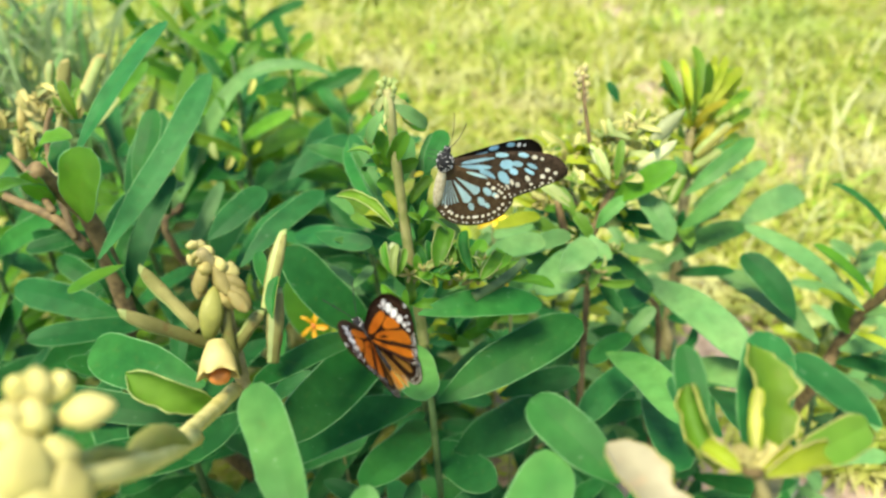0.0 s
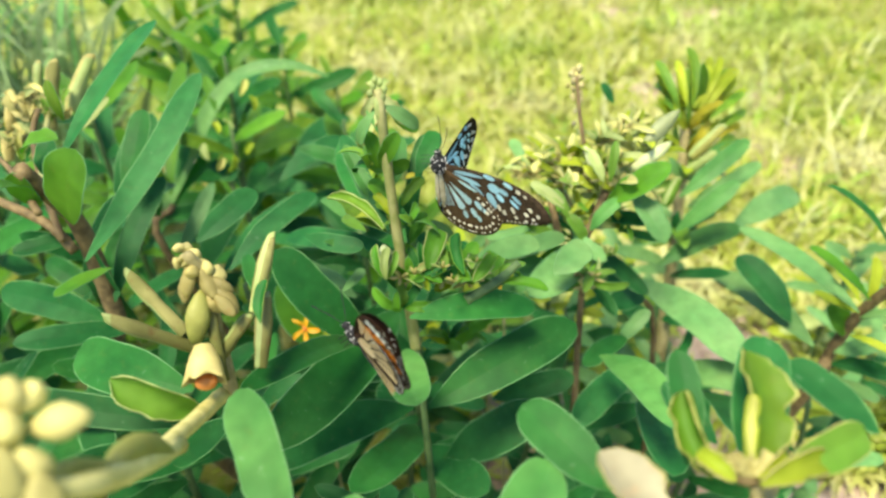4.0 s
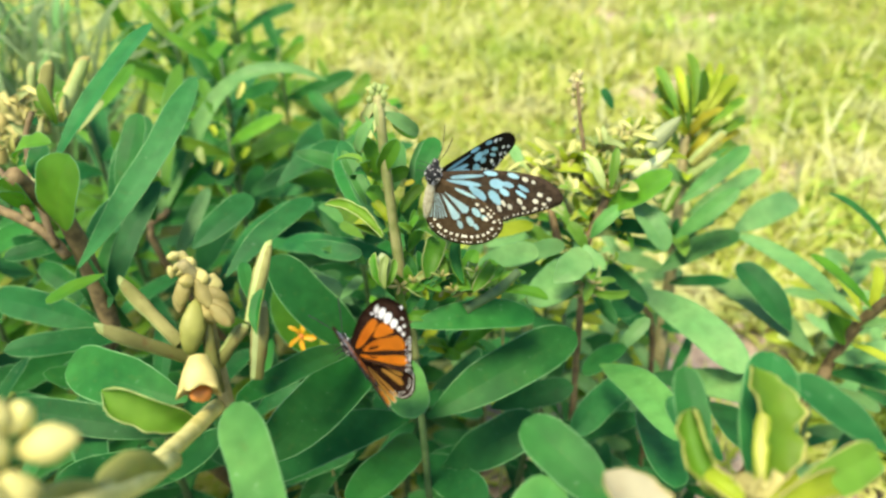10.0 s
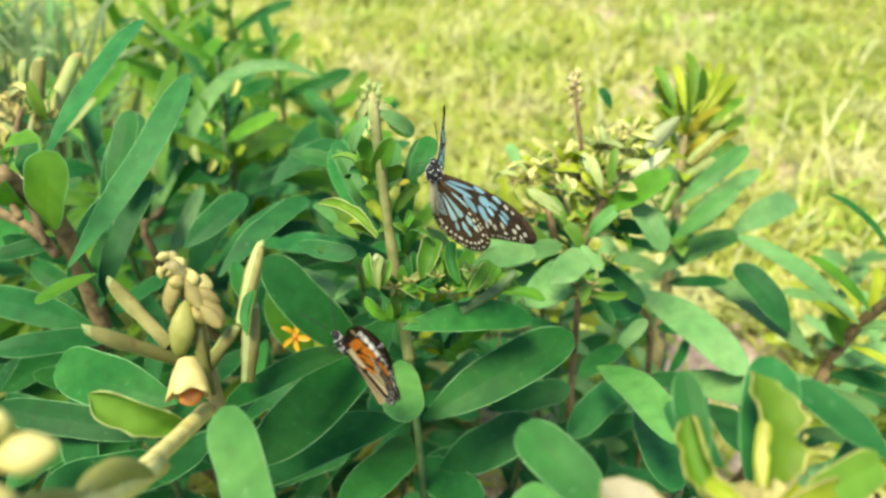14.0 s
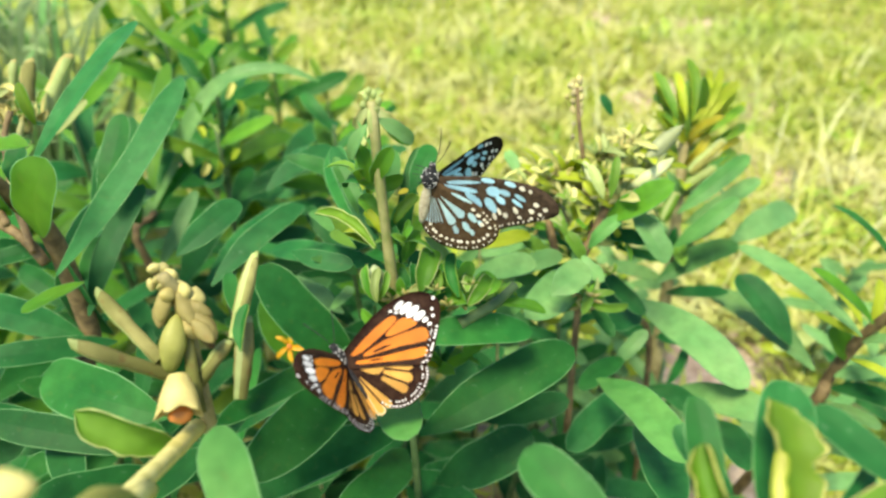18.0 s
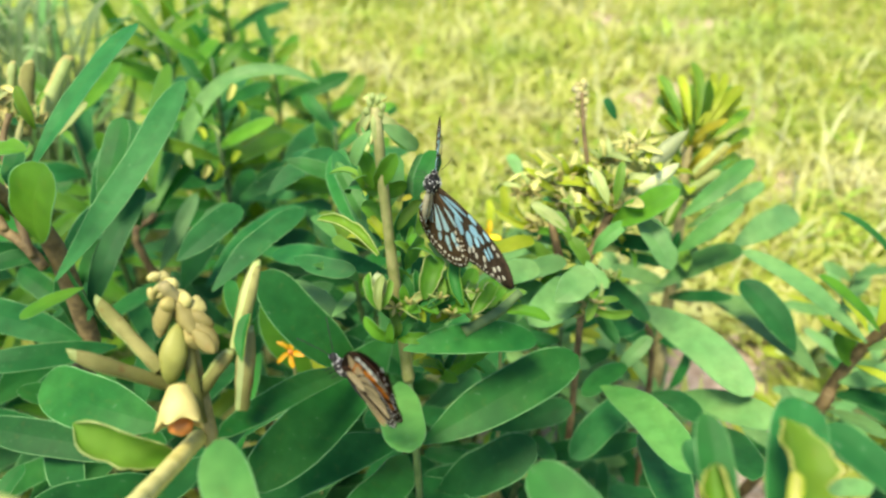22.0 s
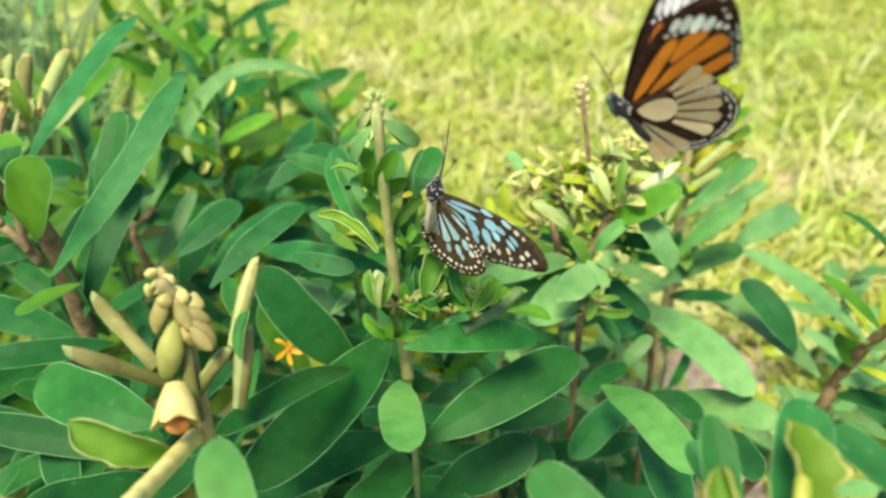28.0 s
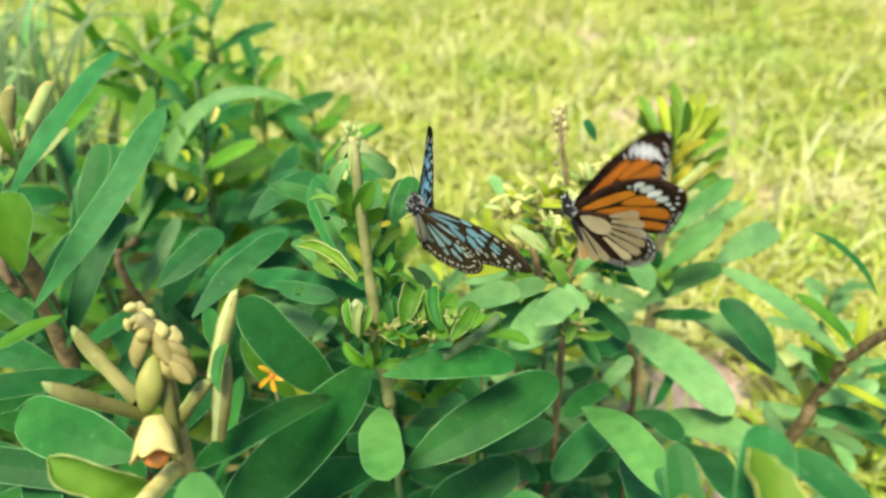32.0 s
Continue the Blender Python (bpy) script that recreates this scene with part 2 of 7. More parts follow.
def leaf(owner, base, tip, width, mat, roll=0, bend=0.06, fold=0.12, rows=12, wave=1.0, edge=None):
    """A blunt oblong blade from base to tip, folded along its midrib, with a pale rim, a midrib and a short stalk."""
    a, b = local(owner, base), local(owner, tip)
    ax = b - a
    length = ax.length
    ax.normalize()
    nrm = LIGHT_WAY - ax * LIGHT_WAY.dot(ax)
    if nrm.length < 0.15:
        nrm = Vector((0.3, -1, 0.2)) - ax * Vector((0.3, -1, 0.2)).dot(ax)
    nrm.normalize()
    nrm.rotate(Matrix.Rotation(radians(roll), 3, ax))
    side = ax.cross(nrm)
    wav, ph, lean = leaf_rng.uniform(0.1, 0.5), leaf_rng.uniform(0, 6), leaf_rng.uniform(-0.05, 0.05)
    cross = (-1, -0.955, -0.5, -0.022, 0.022, 0.5, 0.955, 1)
    top, bottom = [], []
    half = width / 2 * 0.84
    for i in range(rows + 1):
        s = i / rows
        s = 1 - (1 - s) ** 1.35 if s > 0.5 else s * (1 - 0.5 ** 1.35) / 0.5
        w = half * math.sin(math.pi / 2 * min(1.0, 0.04 + s / 0.5)) ** 0.9 * math.sqrt(max(0.0, 1 - (max(0.0, s - 0.70) / 0.30) ** 2.2))
        if s < 0.06:
            w = half * 0.09
        w = max(w, half * 0.012)
        mid = a + ax * (length * s) + nrm * (bend * length * (4 * s * (1 - s)) - bend * length * 0.5 * s * s) + side * (lean * length * math.sin(math.pi * s))
        for c in cross:
            ripple = wave * wav * abs(c) * math.sin((9 + 4 * wave) * s + ph + c)
            lift = fold * abs(c) * w + 0.10 * w * ripple - (0.02 * w if abs(c) < 0.1 else 0)
            p = mid + side * (c * w * (1 + 0.09 * ripple)) + nrm * lift
            top.append(p)
            bottom.append(p - nrm * 0.00035)
    n, m = len(cross), len(top)
    faces, slots = [], []
    for i in range(rows):
        for k in range(n - 1):
            p = i * n + k
            rim = 1 if k in (0, n - 2) else 0
            faces += [(p, p + 1, p + n + 1, p + n), (m + p, m + p + n, m + p + n + 1, m + p + 1)]
            slots += [rim, rim]
        for p in (i * n, i * n + n - 1):
            faces.append((p, p + n, m + p + n, m + p) if p % n == 0 else (p, m + p, m + p + n, p + n))
            slots.append(1)
    return mesh_object("leaf", top + bottom, faces, [mat, edge or leaf_rim], owner, slots)


def curled(owner, base, tip, width, mat, edge, roll=0, bend=0.08, cup=1.0, frill=1.0, rows=20, name="leaf"):
    """A young leaf rolled up into a trough along its length, with thick, frilled, felted edges."""
    a, b = local(owner, base), local(owner, tip)
    ax = b - a
    length = ax.length
    ax.normalize()
    nrm = LIGHT_WAY - ax * LIGHT_WAY.dot(ax)
    nrm.normalize()
    nrm.rotate(Matrix.Rotation(radians(roll), 3, ax))
    side = ax.cross(nrm)
    ph, lean = leaf_rng.uniform(0, 6), leaf_rng.uniform(-0.08, 0.08)
    cross = (-1, -0.93, -0.84, -0.55, -0.25, 0, 0.25, 0.55, 0.84, 0.93, 1)
    half = width / 2
    top, bottom = [], []
    for i in range(rows + 1):
        s = i / rows
        w = half * math.sin(math.pi / 2 * min(1.0, 0.14 + s / 0.42)) * math.sqrt(max(0.0, 1 - (max(0.0, s - 0.70) / 0.30) ** 3.2))
        w = max(w, half * 0.03)
        mid = a + ax * (length * s) + nrm * (bend * length * (4 * s * (1 - s) - 1.2 * s * s)) + side * (lean * length * math.sin(math.pi * s))
        for c in cross:
            turn = cup * 1.25 * c * (0.75 + 0.35 * s)
            wob = frill * abs(c) ** 3 * (0.16 * math.sin(17 * s + ph + 2.3 * c) + 0.10 * math.sin(31 * s - ph + c))
            r = 1 / max(0.2, cup * 1.25)
            p = mid + side * (w * r * math.sin(turn) * (1 + 0.5 * wob)) + nrm * (w * r * (1 - math.cos(turn)) + w * wob)
            top.append(p)
            bottom.append(p - (nrm * math.cos(turn) - side * math.sin(turn)) * 0.0005)
    n, m = len(cross), len(top)
    faces, slots = [], []
    for i in range(rows):
        for k in range(n - 1):
            p = i * n + k
            rim = 1 if k in (0, n - 2) else 0
            faces += [(p, p + 1, p + n + 1, p + n), (m + p, m + p + n, m + p + n + 1, m + p + 1)]
            slots += [rim, rim]
        for p in (i * n, i * n + n - 1):
            faces.append((p, p + n, m + p + n, m + p) if p % n == 0 else (p, m + p, m + p + n, p + n))
            slots.append(1)
    return mesh_object(name, top + bottom, faces, [mat, edge], owner, slots)


def rosette(owner, centre, size, count, mats, seed, wide=0.34, rise=(0.0, 1.3), heart=None):
    """A whorl of young leaflets round a shoot's tip, the inner ones steeper and shorter."""
    rng = random.Random(seed)
    c = Vector(centre)
    for i in range(count):
        f = i / max(1, count - 1)
        a, e = i * 2.4 + rng.uniform(-0.3, 0.3), rise[0] + (rise[1] - rise[0]) * f + rng.uniform(-0.2, 0.2)
        way = Vector((math.cos(a) * math.cos(e), math.sin(a) * math.cos(e), math.sin(e)))
        way.rotate(Matrix.Rotation(-0.6, 3, "X"))        # the shoots lean towards the open lawn
        long = size * rng.uniform(0.75, 1.15) * (1 - 0.35 * f)
        leaf(owner, centre, tuple(c + way * long), long * wide * rng.uniform(0.8, 1.2), rng.choice(mats), rng.uniform(-50, 50), rng.uniform(0.08, 0.32), rng.uniform(0.2, 0.65), 9, 2.2)
    if heart is not None:
        # spent flowers: narrow pale sepals spread in a small star
        for i in range(3):
            q = c + Vector((rng.uniform(-1, 1), rng.uniform(-1, 0.2), rng.uniform(0.3, 1.1))) * size * 0.3
            for k in range(5):
                a = k * 1.257 + i
                bud("sepal", owner, tuple(q), tuple(q + Vector((math.cos(a), -0.35, math.sin(a) * 0.8 + 0.25)) * size * rng.uniform(0.22, 0.34)), size * 0.085, heart, 6, 5)


def bud(name, owner, base, tip, width, mat, sides=12, rows=10):
    """A plump bud or pod, ridged along its length, a little bent."""
    a, b = local(owner, base), local(owner, tip)
    ax = b - a
    length = ax.length
    ax.normalize()
    side = ax.cross(Vector((0.2, -0.7, 0.6))).normalized()
    up = side.cross(ax)
    bow, twist = leaf_rng.uniform(-0.16, 0.16), leaf_rng.uniform(0, 6)
    verts, faces = [], []
    for i in range(rows + 1):
        s = i / rows
        r = width / 2 * max(0.05, math.sin(math.pi * min(1, 0.06 + s * 0.94)) ** 0.68 * (0.85 + 0.2 * s)) * leaf_rng.uniform(0.93, 1.07)
        c = a + ax * (length * s) + up * (bow * length * math.sin(math.pi * s))
        for k in range(sides):
            t = 2 * math.pi * k / sides
            q = r * (1 + 0.10 * math.cos(3 * t + twist + 1.2 * s) + 0.06 * math.cos(2 * t - twist + 2 * s))
            verts.append(c + side * (q * math.cos(t)) + up * (q * math.sin(t) * 0.85))
    for i in range(rows):
        for k in range(sides):
            p, q = i * sides + k, i * sides + (k + 1) % sides
            faces.append((p, q, q + sides, p + sides))
    faces.append(tuple(reversed(range(sides))))
    faces.append(tuple(range(rows * sides, (rows + 1) * sides)))
    return mesh_object(name, verts, faces, mat, owner)


def bell(name, owner, base, tip, r0, r1, mat, points=5, rows=12):
    """A felted cup that flares to a rim with pointed corners, open at the tip."""
    a, b = local(owner, base), local(owner, tip)
    ax = (b - a).normalized()
    side = ax.cross(Vector((0.2, -0.7, 0.6))).normalized()
    up = side.cross(ax)
    length, sides = (b - a).length, points * 6
    verts, faces = [], []
    for wall in (0.0, 0.0006):
        for i in range(rows + 1):
            s = i / rows
            for k in range(sides):
                t = 2 * math.pi * k / sides
                peak = abs(math.cos(t * points / 2)) ** 3
                r = r0 + (r1 - r0) * math.sin(math.pi * 0.62 * s) + 0.0024 * peak * s ** 4 - wall
                c = a + ax * (length * s * (1 + 0.16 * (peak - 0.5) * s))
                verts.append(c + side * (math.cos(t) * r) + up * (math.sin(t) * r))
    n = (rows + 1) * sides
    for i in range(rows):
        for k in range(sides):
            p, q = i * sides + k, i * sides + (k + 1) % sides
            faces += [(p, q, q + sides, p + sides), (n + p, n + p + sides, n + q + sides, n + q)]
    for k in range(sides):
        p, q = rows * sides + k, rows * sides + (k + 1) % sides
        faces.append((p, q, n + q, n + p))
    faces.append(tuple(reversed(range(sides))))
    return mesh_object(name, verts, faces, mat, owner)


def sheath(owner, base, tip, width, mat, edge, open_end=0.35, name="pod", rows=14):
    """A felted young leaf still rolled into a straight narrow scroll, its outer edge lapping over."""
    a, b = local(owner, base), local(owner, tip)
    ax = (b - a).normalized()
    length = (b - a).length
    side = ax.cross(Vector((0.2, -0.7, 0.6))).normalized()
    up = side.cross(ax)
    ph, bow = leaf_rng.uniform(-0.5, 0.5), leaf_rng.uniform(-0.07, 0.07)
    sides = 20
    outer, inner = [], []
    for i in range(rows + 1):
        s = i / rows
        r = width / 2 * (0.62 + 0.38 * math.sin(math.pi / 2 * min(1, 0.2 + s / 0.35))) * (1 - 0.45 * max(0.0, (s - 0.72) / 0.28) ** 1.6)
        r *= 1 + 0.09 * math.sin(8 * s + 6 * ph) + 0.04 * math.sin(23 * s)
        c = a + ax * (length * s) + up * (bow * length * math.sin(math.pi * s))
        for k in range(sides + 1):
            f = k / sides
            t = 2.0 + ph + 2 * math.pi * 1.13 * f
            q = r * (1.0 - 0.16 * (1 - f) + 0.04 * math.cos(3 * t + 5 * s))
            skew = length * 0.10 * open_end * math.sin(t + 1.3) * s ** 3
            p = c + ax * skew + side * (q * math.cos(t)) + up * (q * math.sin(t) * 0.9)
            outer.append(p)
            inner.append(p - (side * math.cos(t) + up * math.sin(t)) * 0.0004)
    n, m = sides + 1, len(outer)
    faces, slots = [], []
    for i in range(rows):
        for k in range(sides):
            p = i * n + k
            rim = 1 if k >= sides - 2 or i == rows - 1 else 0
            faces += [(p, p + 1, p + n + 1, p + n), (m + p, m + p + n, m + p + n + 1, m + p + 1)]
            slots += [rim, 0]
        for p in (i * n, i * n + sides):
            faces.append((p, p + n, m + p + n, m + p))
            slots.append(1)
    for k in range(sides):
        p = rows * n + k
        faces.append((p, p + 1, m + p + 1, m + p))
        slots.append(1)
    return mesh_object(name, outer + inner, faces, [mat, edge], owner, slots)


def tuft(owner, centre, size, count, mats, edge, seed, wide=0.42):
    """A loose head of small crumpled young leaves, opening upwards and out."""
    rng = random.Random(seed)
    c = Vector(centre)
    for i in range(count):
        a, e = i * 2.4 + rng.uniform(-0.4, 0.4), rng.uniform(0.15, 1.35)
        way = Vector((math.cos(a) * math.cos(e), math.sin(a) * math.cos(e) * 0.8, math.sin(e)))
        at = c + Vector((rng.uniform(-1, 1), rng.uniform(-1, 1), rng.uniform(-0.6, 0.6))) * size * 0.32
        long = size * rng.uniform(0.45, 0.85)
        curled(owner, tuple(at), tuple(at + way * long), long * wide * rng.uniform(0.8, 1.3), rng.choice(mats), edge, rng.uniform(-60, 60), rng.uniform(0.05, 0.22), rng.uniform(0.5, 1.4), rng.uniform(0.5, 1.1), 10)


def strap(owner, points, width, mat, name="leaf"):
    """A long arching strap leaf, keeled along the middle."""
    path = spline([local(owner, q) for q in points], 6)
    verts, faces = [], []
    for i, c in enumerate(path):
        t = i / (len(path) - 1)
        ax = (path[min(i + 1, len(path) - 1)] - path[max(i - 1, 0)]).normalized()
        nrm = LIGHT_WAY - ax * LIGHT_WAY.dot(ax)
        nrm.normalize()
        side = ax.cross(nrm)
        w = width / 2 * min(1, 0.5 + 2 * t) * max(0.03, 1 - t ** 4) ** 0.7
        for k in (-1, -0.45, 0, 0.45, 1):
            verts.append(c + side * (k * w) + nrm * (0.35 * w * abs(k)))
    for i in range(len(path) - 1):
        for k in range(4):
            p = i * 5 + k
            faces.append((p, p + 1, p + 6, p + 5))
    return mesh_object(name, verts, faces, mat, owner)


# ---- ground and lawn ----
BARE = ((0.458, 1.44, 0.09), (0.50, 2.03, 0.07), (0.10, 1.45, 0.07), (1.05, 1.50, 0.09))


def build_ground():
    m, n, l, b = material("soil", 0.95, 0.1)
    f, _ = noise_fac(n, l, 9, 0.35, 0.65, 6)
    g, t = noise_fac(n, l, 70, 0.3, 0.7, 4)
    col = mix(n, l, (0.45, 0.35, 0.275), (0.60, 0.48, 0.39), f)
    col = mix(n, l, col, (0.27, 0.195, 0.14), g)
    # away from the bed the soil is matted with turf
    where = n.new("ShaderNodeTexCoord")
    away = n.new("ShaderNodeVectorMath")
    away.operation = "DISTANCE"
    away.inputs[1].default_value = (0.16, 0.42, 0.0)
    l.new(where.outputs["Object"], away.inputs[0])
    turf = n.new("ShaderNodeMapRange")
    turf.inputs["From Min"].default_value, turf.inputs["From Max"].default_value = 0.34, 0.62
    l.new(away.outputs["Value"], turf.inputs["Value"])
    bare, _ = noise_fac(n, l, 2.1, 0.62, 0.50, 3)
    cover = n.new("ShaderNodeMath")
    cover.operation = "MULTIPLY"
    l.new(turf.outputs[0], cover.inputs[0])
    l.new(bare, cover.inputs[1])
    # worn spots where the soil shows
    for x, y, r in BARE:
        spot = n.new("ShaderNodeVectorMath")
        spot.operation = "DISTANCE"
        spot.inputs[1].default_value = (x, y, 0.0)
        l.new(where.outputs["Object"], spot.inputs[0])
        grown_over = n.new("ShaderNodeMapRange")
        grown_over.inputs["From Min"].default_value, grown_over.inputs["From Max"].default_value = r * 0.7, r * 1.2
        l.new(spot.outputs["Value"], grown_over.inputs["Value"])
        left = n.new("ShaderNodeMath")
        left.operation = "MULTIPLY"
        l.new(cover.outputs[0], left.inputs[0])
        l.new(grown_over.outputs[0], left.inputs[1])
        cover = left
    thatch = mix(n, l, (0.18, 0.23, 0.035), (0.34, 0.38, 0.085), g)
    col = mix(n, l, col, thatch, cover.outputs[0])
    l.new(col, b.inputs["Base Color"])
    bump(n, l, b, t.outputs["Fac"], 0.8, 0.01)
    xs = np.concatenate([[-400, -60, -12, -5], np.linspace(-3, 3, 61), [5, 12, 60, 400]])
    ys = np.concatenate([[-400, -60, -12, -4, -1.5], np.linspace(-0.8, 4, 49), [6, 12, 60, 400]])
    verts = [(x, y, (0.008 * noise.noise((x * 3, y * 3, 0)) + 0.004 * noise.noise((x * 11, y * 11, 2))) if abs(x) < 3.2 and -1 < y < 4.2 else 0) for y in ys for x in xs]
    w = len(xs)
    faces = [(j * w + i, j * w + i + 1, (j + 1) * w + i + 1, (j + 1) * w + i) for j in range(len(ys) - 1) for i in range(w - 1)]
    ob = mesh_object("ground", verts, faces, m)
    tagged(ob, "bare pinkish-brown soil under the lawn and shrubs", "ground", kind="structure")


def blades(name, label, spots, lengths, widths, leans, mats, seed, category="grass"):
    """Many single grass blades, each bent once, in one sheet of stuff."""
    rng = np.random.default_rng(seed)
    k = len(spots)
    ang = rng.uniform(0, 2 * np.pi, k)
    d = np.stack([np.cos(ang), np.sin(ang), np.zeros(k)], 1)
    s = np.stack([-np.sin(ang), np.cos(ang), np.zeros(k)], 1) * (widths / 2)[:, None]
    up = np.array([0, 0, 1.0])
    base = np.concatenate([spots, np.zeros((k, 1))], 1)
    mid = base + d * (lengths * np.sin(leans) * 0.45)[:, None] + up * (lengths * np.cos(leans) * 0.55)[:, None]
    lean2 = leans + 0.55
    tip = mid + d * (lengths * np.sin(lean2) * 0.5)[:, None] + up * (lengths * np.cos(lean2) * 0.5)[:, None]
    verts = np.stack([base - s * 0.7, base + s * 0.7, mid - s, mid + s, tip], 1).reshape(-1, 3)
    o = np.arange(k)[:, None] * 5
    quads = (o + np.array([0, 1, 3, 2])).tolist()
    tris = (o + np.array([2, 3, 4])).tolist()
    ob = mesh_object(name, verts.tolist(), quads + tris, mats, None, np.tile(rng.integers(0, len(mats), k), 2).tolist())
    tagged(ob, label, category, kind="stuff")
    return ob


def grass_material(name, dark, light, thin):
    m, n, l, b = material(name, 0.5, 0.3)
    geo = n.new("ShaderNodeNewGeometry")
    f, _ = noise_fac(n, l, 2.6, 0.35, 0.65, 4)
    col = mix(n, l, dark, light, geo.outputs["Random Per Island"])
    col = mix(n, l, col, tuple(c * 0.8 for c in light), f)
    # bleached patches a foot or so across
    dry, _ = noise_fac(n, l, 4.2, 0.54, 0.70, 3)
    col = mix(n, l, col, (0.60, 0.58, 0.28), dry)
    # lusher patches, a stride across
    lush, _ = noise_fac(n, l, 1.7, 0.50, 0.64, 3)
    part_lush = n.new("ShaderNodeMath")
    part_lush.operation = "MULTIPLY"
    part_lush.inputs[1].default_value = 0.55
    l.new(lush, part_lush.inputs[0])
    col = mix(n, l, col, (0.27, 0.42, 0.05), part_lush.outputs[0])
    l.new(col, b.inputs["Base Color"])
    t = n.new("ShaderNodeBsdfTranslucent")
    l.new(col, t.inputs["Color"])
    s = n.new("ShaderNodeMixShader")
    s.inputs[0].default_value = thin
    l.new(b.outputs[0], s.inputs[1])
    l.new(t.outputs[0], s.inputs[2])
    l.new(s.outputs[0], n["Material Output"].inputs["Surface"])
    return m


def build_lawn():
    rng = np.random.default_rng(11)
    k = 150000
    y = 0.42 + 3.2 * rng.random(k) ** 1.25
    half = 0.75 + 0.72 * y
    x = rng.uniform(-1, 1, k) * half
    thick = np.array([noise.noise((a * 2.2, b * 2.2, 5)) + 0.6 * noise.noise((a * 7, b * 7, 1)) for a, b in zip(x, y)])
    keep = thick > rng.uniform(-0.95, 0.02, k)
    keep &= ~((x > 0.02) & (x < 0.42) & (y < 0.62) & (rng.random(k) < 0.93))
    keep &= ((x - 0.375) / 0.12) ** 2 + ((y - 0.62) / 0.075) ** 2 > rng.uniform(0.6, 1.3, k)
    for bx, by, br in BARE:
        keep &= np.hypot(x - bx, (y - by) * 0.8) > br * rng.uniform(0.3, 1.15, k)
    x, y, thick = x[keep], y[keep], thick[keep]
    k = len(x)
    length = rng.uniform(0.030, 0.085, k) * (1 + 0.8 * np.clip(thick, 0, 1))
    mats = [grass_material("grass_yellow_green", (0.37, 0.43, 0.060), (0.54, 0.57, 0.125), 0.45),
            grass_material("grass_straw", (0.44, 0.45, 0.12), (0.61, 0.60, 0.22), 0.4),
            grass_material("grass_green", (0.25, 0.36, 0.028), (0.42, 0.51, 0.058), 0.45)]
    blades("lawn_grass", "sunlit yellow-green lawn grass with straw patches", np.stack([x, y], 1), length,
           rng.uniform(0.0035, 0.0095, k), rng.uniform(0.6, 1.4, k), mats, 12, "lawn")
    # thin pale stalks that stand above the turf
    k = 2600
    y = 0.75 + 2.9 * rng.random(k) ** 1.2
    x = rng.uniform(-1, 1, k) * (0.6 + 0.72 * y)
    ok = (x > 0.0) | (y > 0.95)
    x, y = x[ok], y[ok]
    k = len(x)
    blades("lawn_stalk", "long pale dry grass stalks standing above the lawn", np.stack([x, y], 1), rng.uniform(0.09, 0.19, k), rng.uniform(0.003, 0.007, k), rng.uniform(0.2, 1.25, k),
           [grass_material("grass_bleached", (0.50, 0.52, 0.22), (0.66, 0.66, 0.36), 0.4), mats[0]], 15, "grass")
    # the same turf to the sides of the bed and behind it
    k = 230000
    spots = np.stack([rng.uniform(-3.7, 3.7, k), rng.uniform(-1.8, 4.3, k)], 1)
    spots = spots[(np.abs(spots[:, 0]) > 0.75 + 0.72 * np.maximum(spots[:, 1], 0)) | (spots[:, 1] < -0.3) | (spots[:, 1] > 3.62)]
    k = len(spots)
    blades("lawn_grass", "sunlit yellow-green lawn grass beside the bed", spots, rng.uniform(0.03, 0.085, k), rng.uniform(0.0035, 0.0110, k), rng.uniform(0.6, 1.4, k), mats, 14, "lawn")
    # broader weeds and coarse tufts scattered through the turf
    spots = []
    for i in range(190):
        y0 = 0.8 + 2.8 * rng.random() ** 1.2
        x0 = rng.uniform(-1, 1) * (0.6 + 0.72 * y0)
        spots += [(x0 + dx, y0 + dy) for dx, dy in rng.normal(0, rng.uniform(0.012, 0.045), (int(rng.integers(8, 30)), 2))]
    spots = np.array([s for s in spots if s[0] > -0.15 or s[1] > 0.9])
    k = len(spots)
    tuft = [grass_material("weed_green", (0.20, 0.38, 0.03), (0.34, 0.52, 0.06), 0.45), grass_material("weed_lime", (0.38, 0.52, 0.05), (0.54, 0.66, 0.13), 0.45)]
    blades("lawn_weed", "broad-leaved weeds and coarse tufts in the lawn", spots, rng.uniform(0.03, 0.085, k), rng.uniform(0.007, 0.016, k), rng.uniform(0.5, 1.3, k), tuft, 13, "weed")


build_ground()
build_lawn()

# ---- shrubs, placed stem by stem and leaf by leaf ----
# shrub with the brown leaning stem, its buds and long leaves
B = plant("shrub", "leafy shrub with brown stem and long blue-green leaves", "shrub", (-0.130, 0.360, 0.0), "flowering shrubs")
tube("stem", B, [(-0.130, 0.360, 0.000), (-0.199, 0.277, 0.340), (-0.201, 0.288, 0.389), (-0.203, 0.292, 0.458), (-0.205, 0.282, 0.486), (-0.207, 0.269, 0.512)], 0.0062, 0.0044, bark_brown)
leaf(B, (-0.1908, 0.2768, 0.5107), (-0.1589, 0.3703, 0.5557), 0.0155, leaf_teal, -10, 0.06, 0.12)
leaf(B, (-0.1872, 0.2591, 0.4589), (-0.1348, 0.3565, 0.5267), 0.0186, leaf_teal, 8, 0.04, 0.12)
leaf(B, (-0.1880, 0.3241, 0.4627), (-0.1808, 0.3664, 0.4989), 0.0185, leaf_green, 0, 0.05, 0.12)
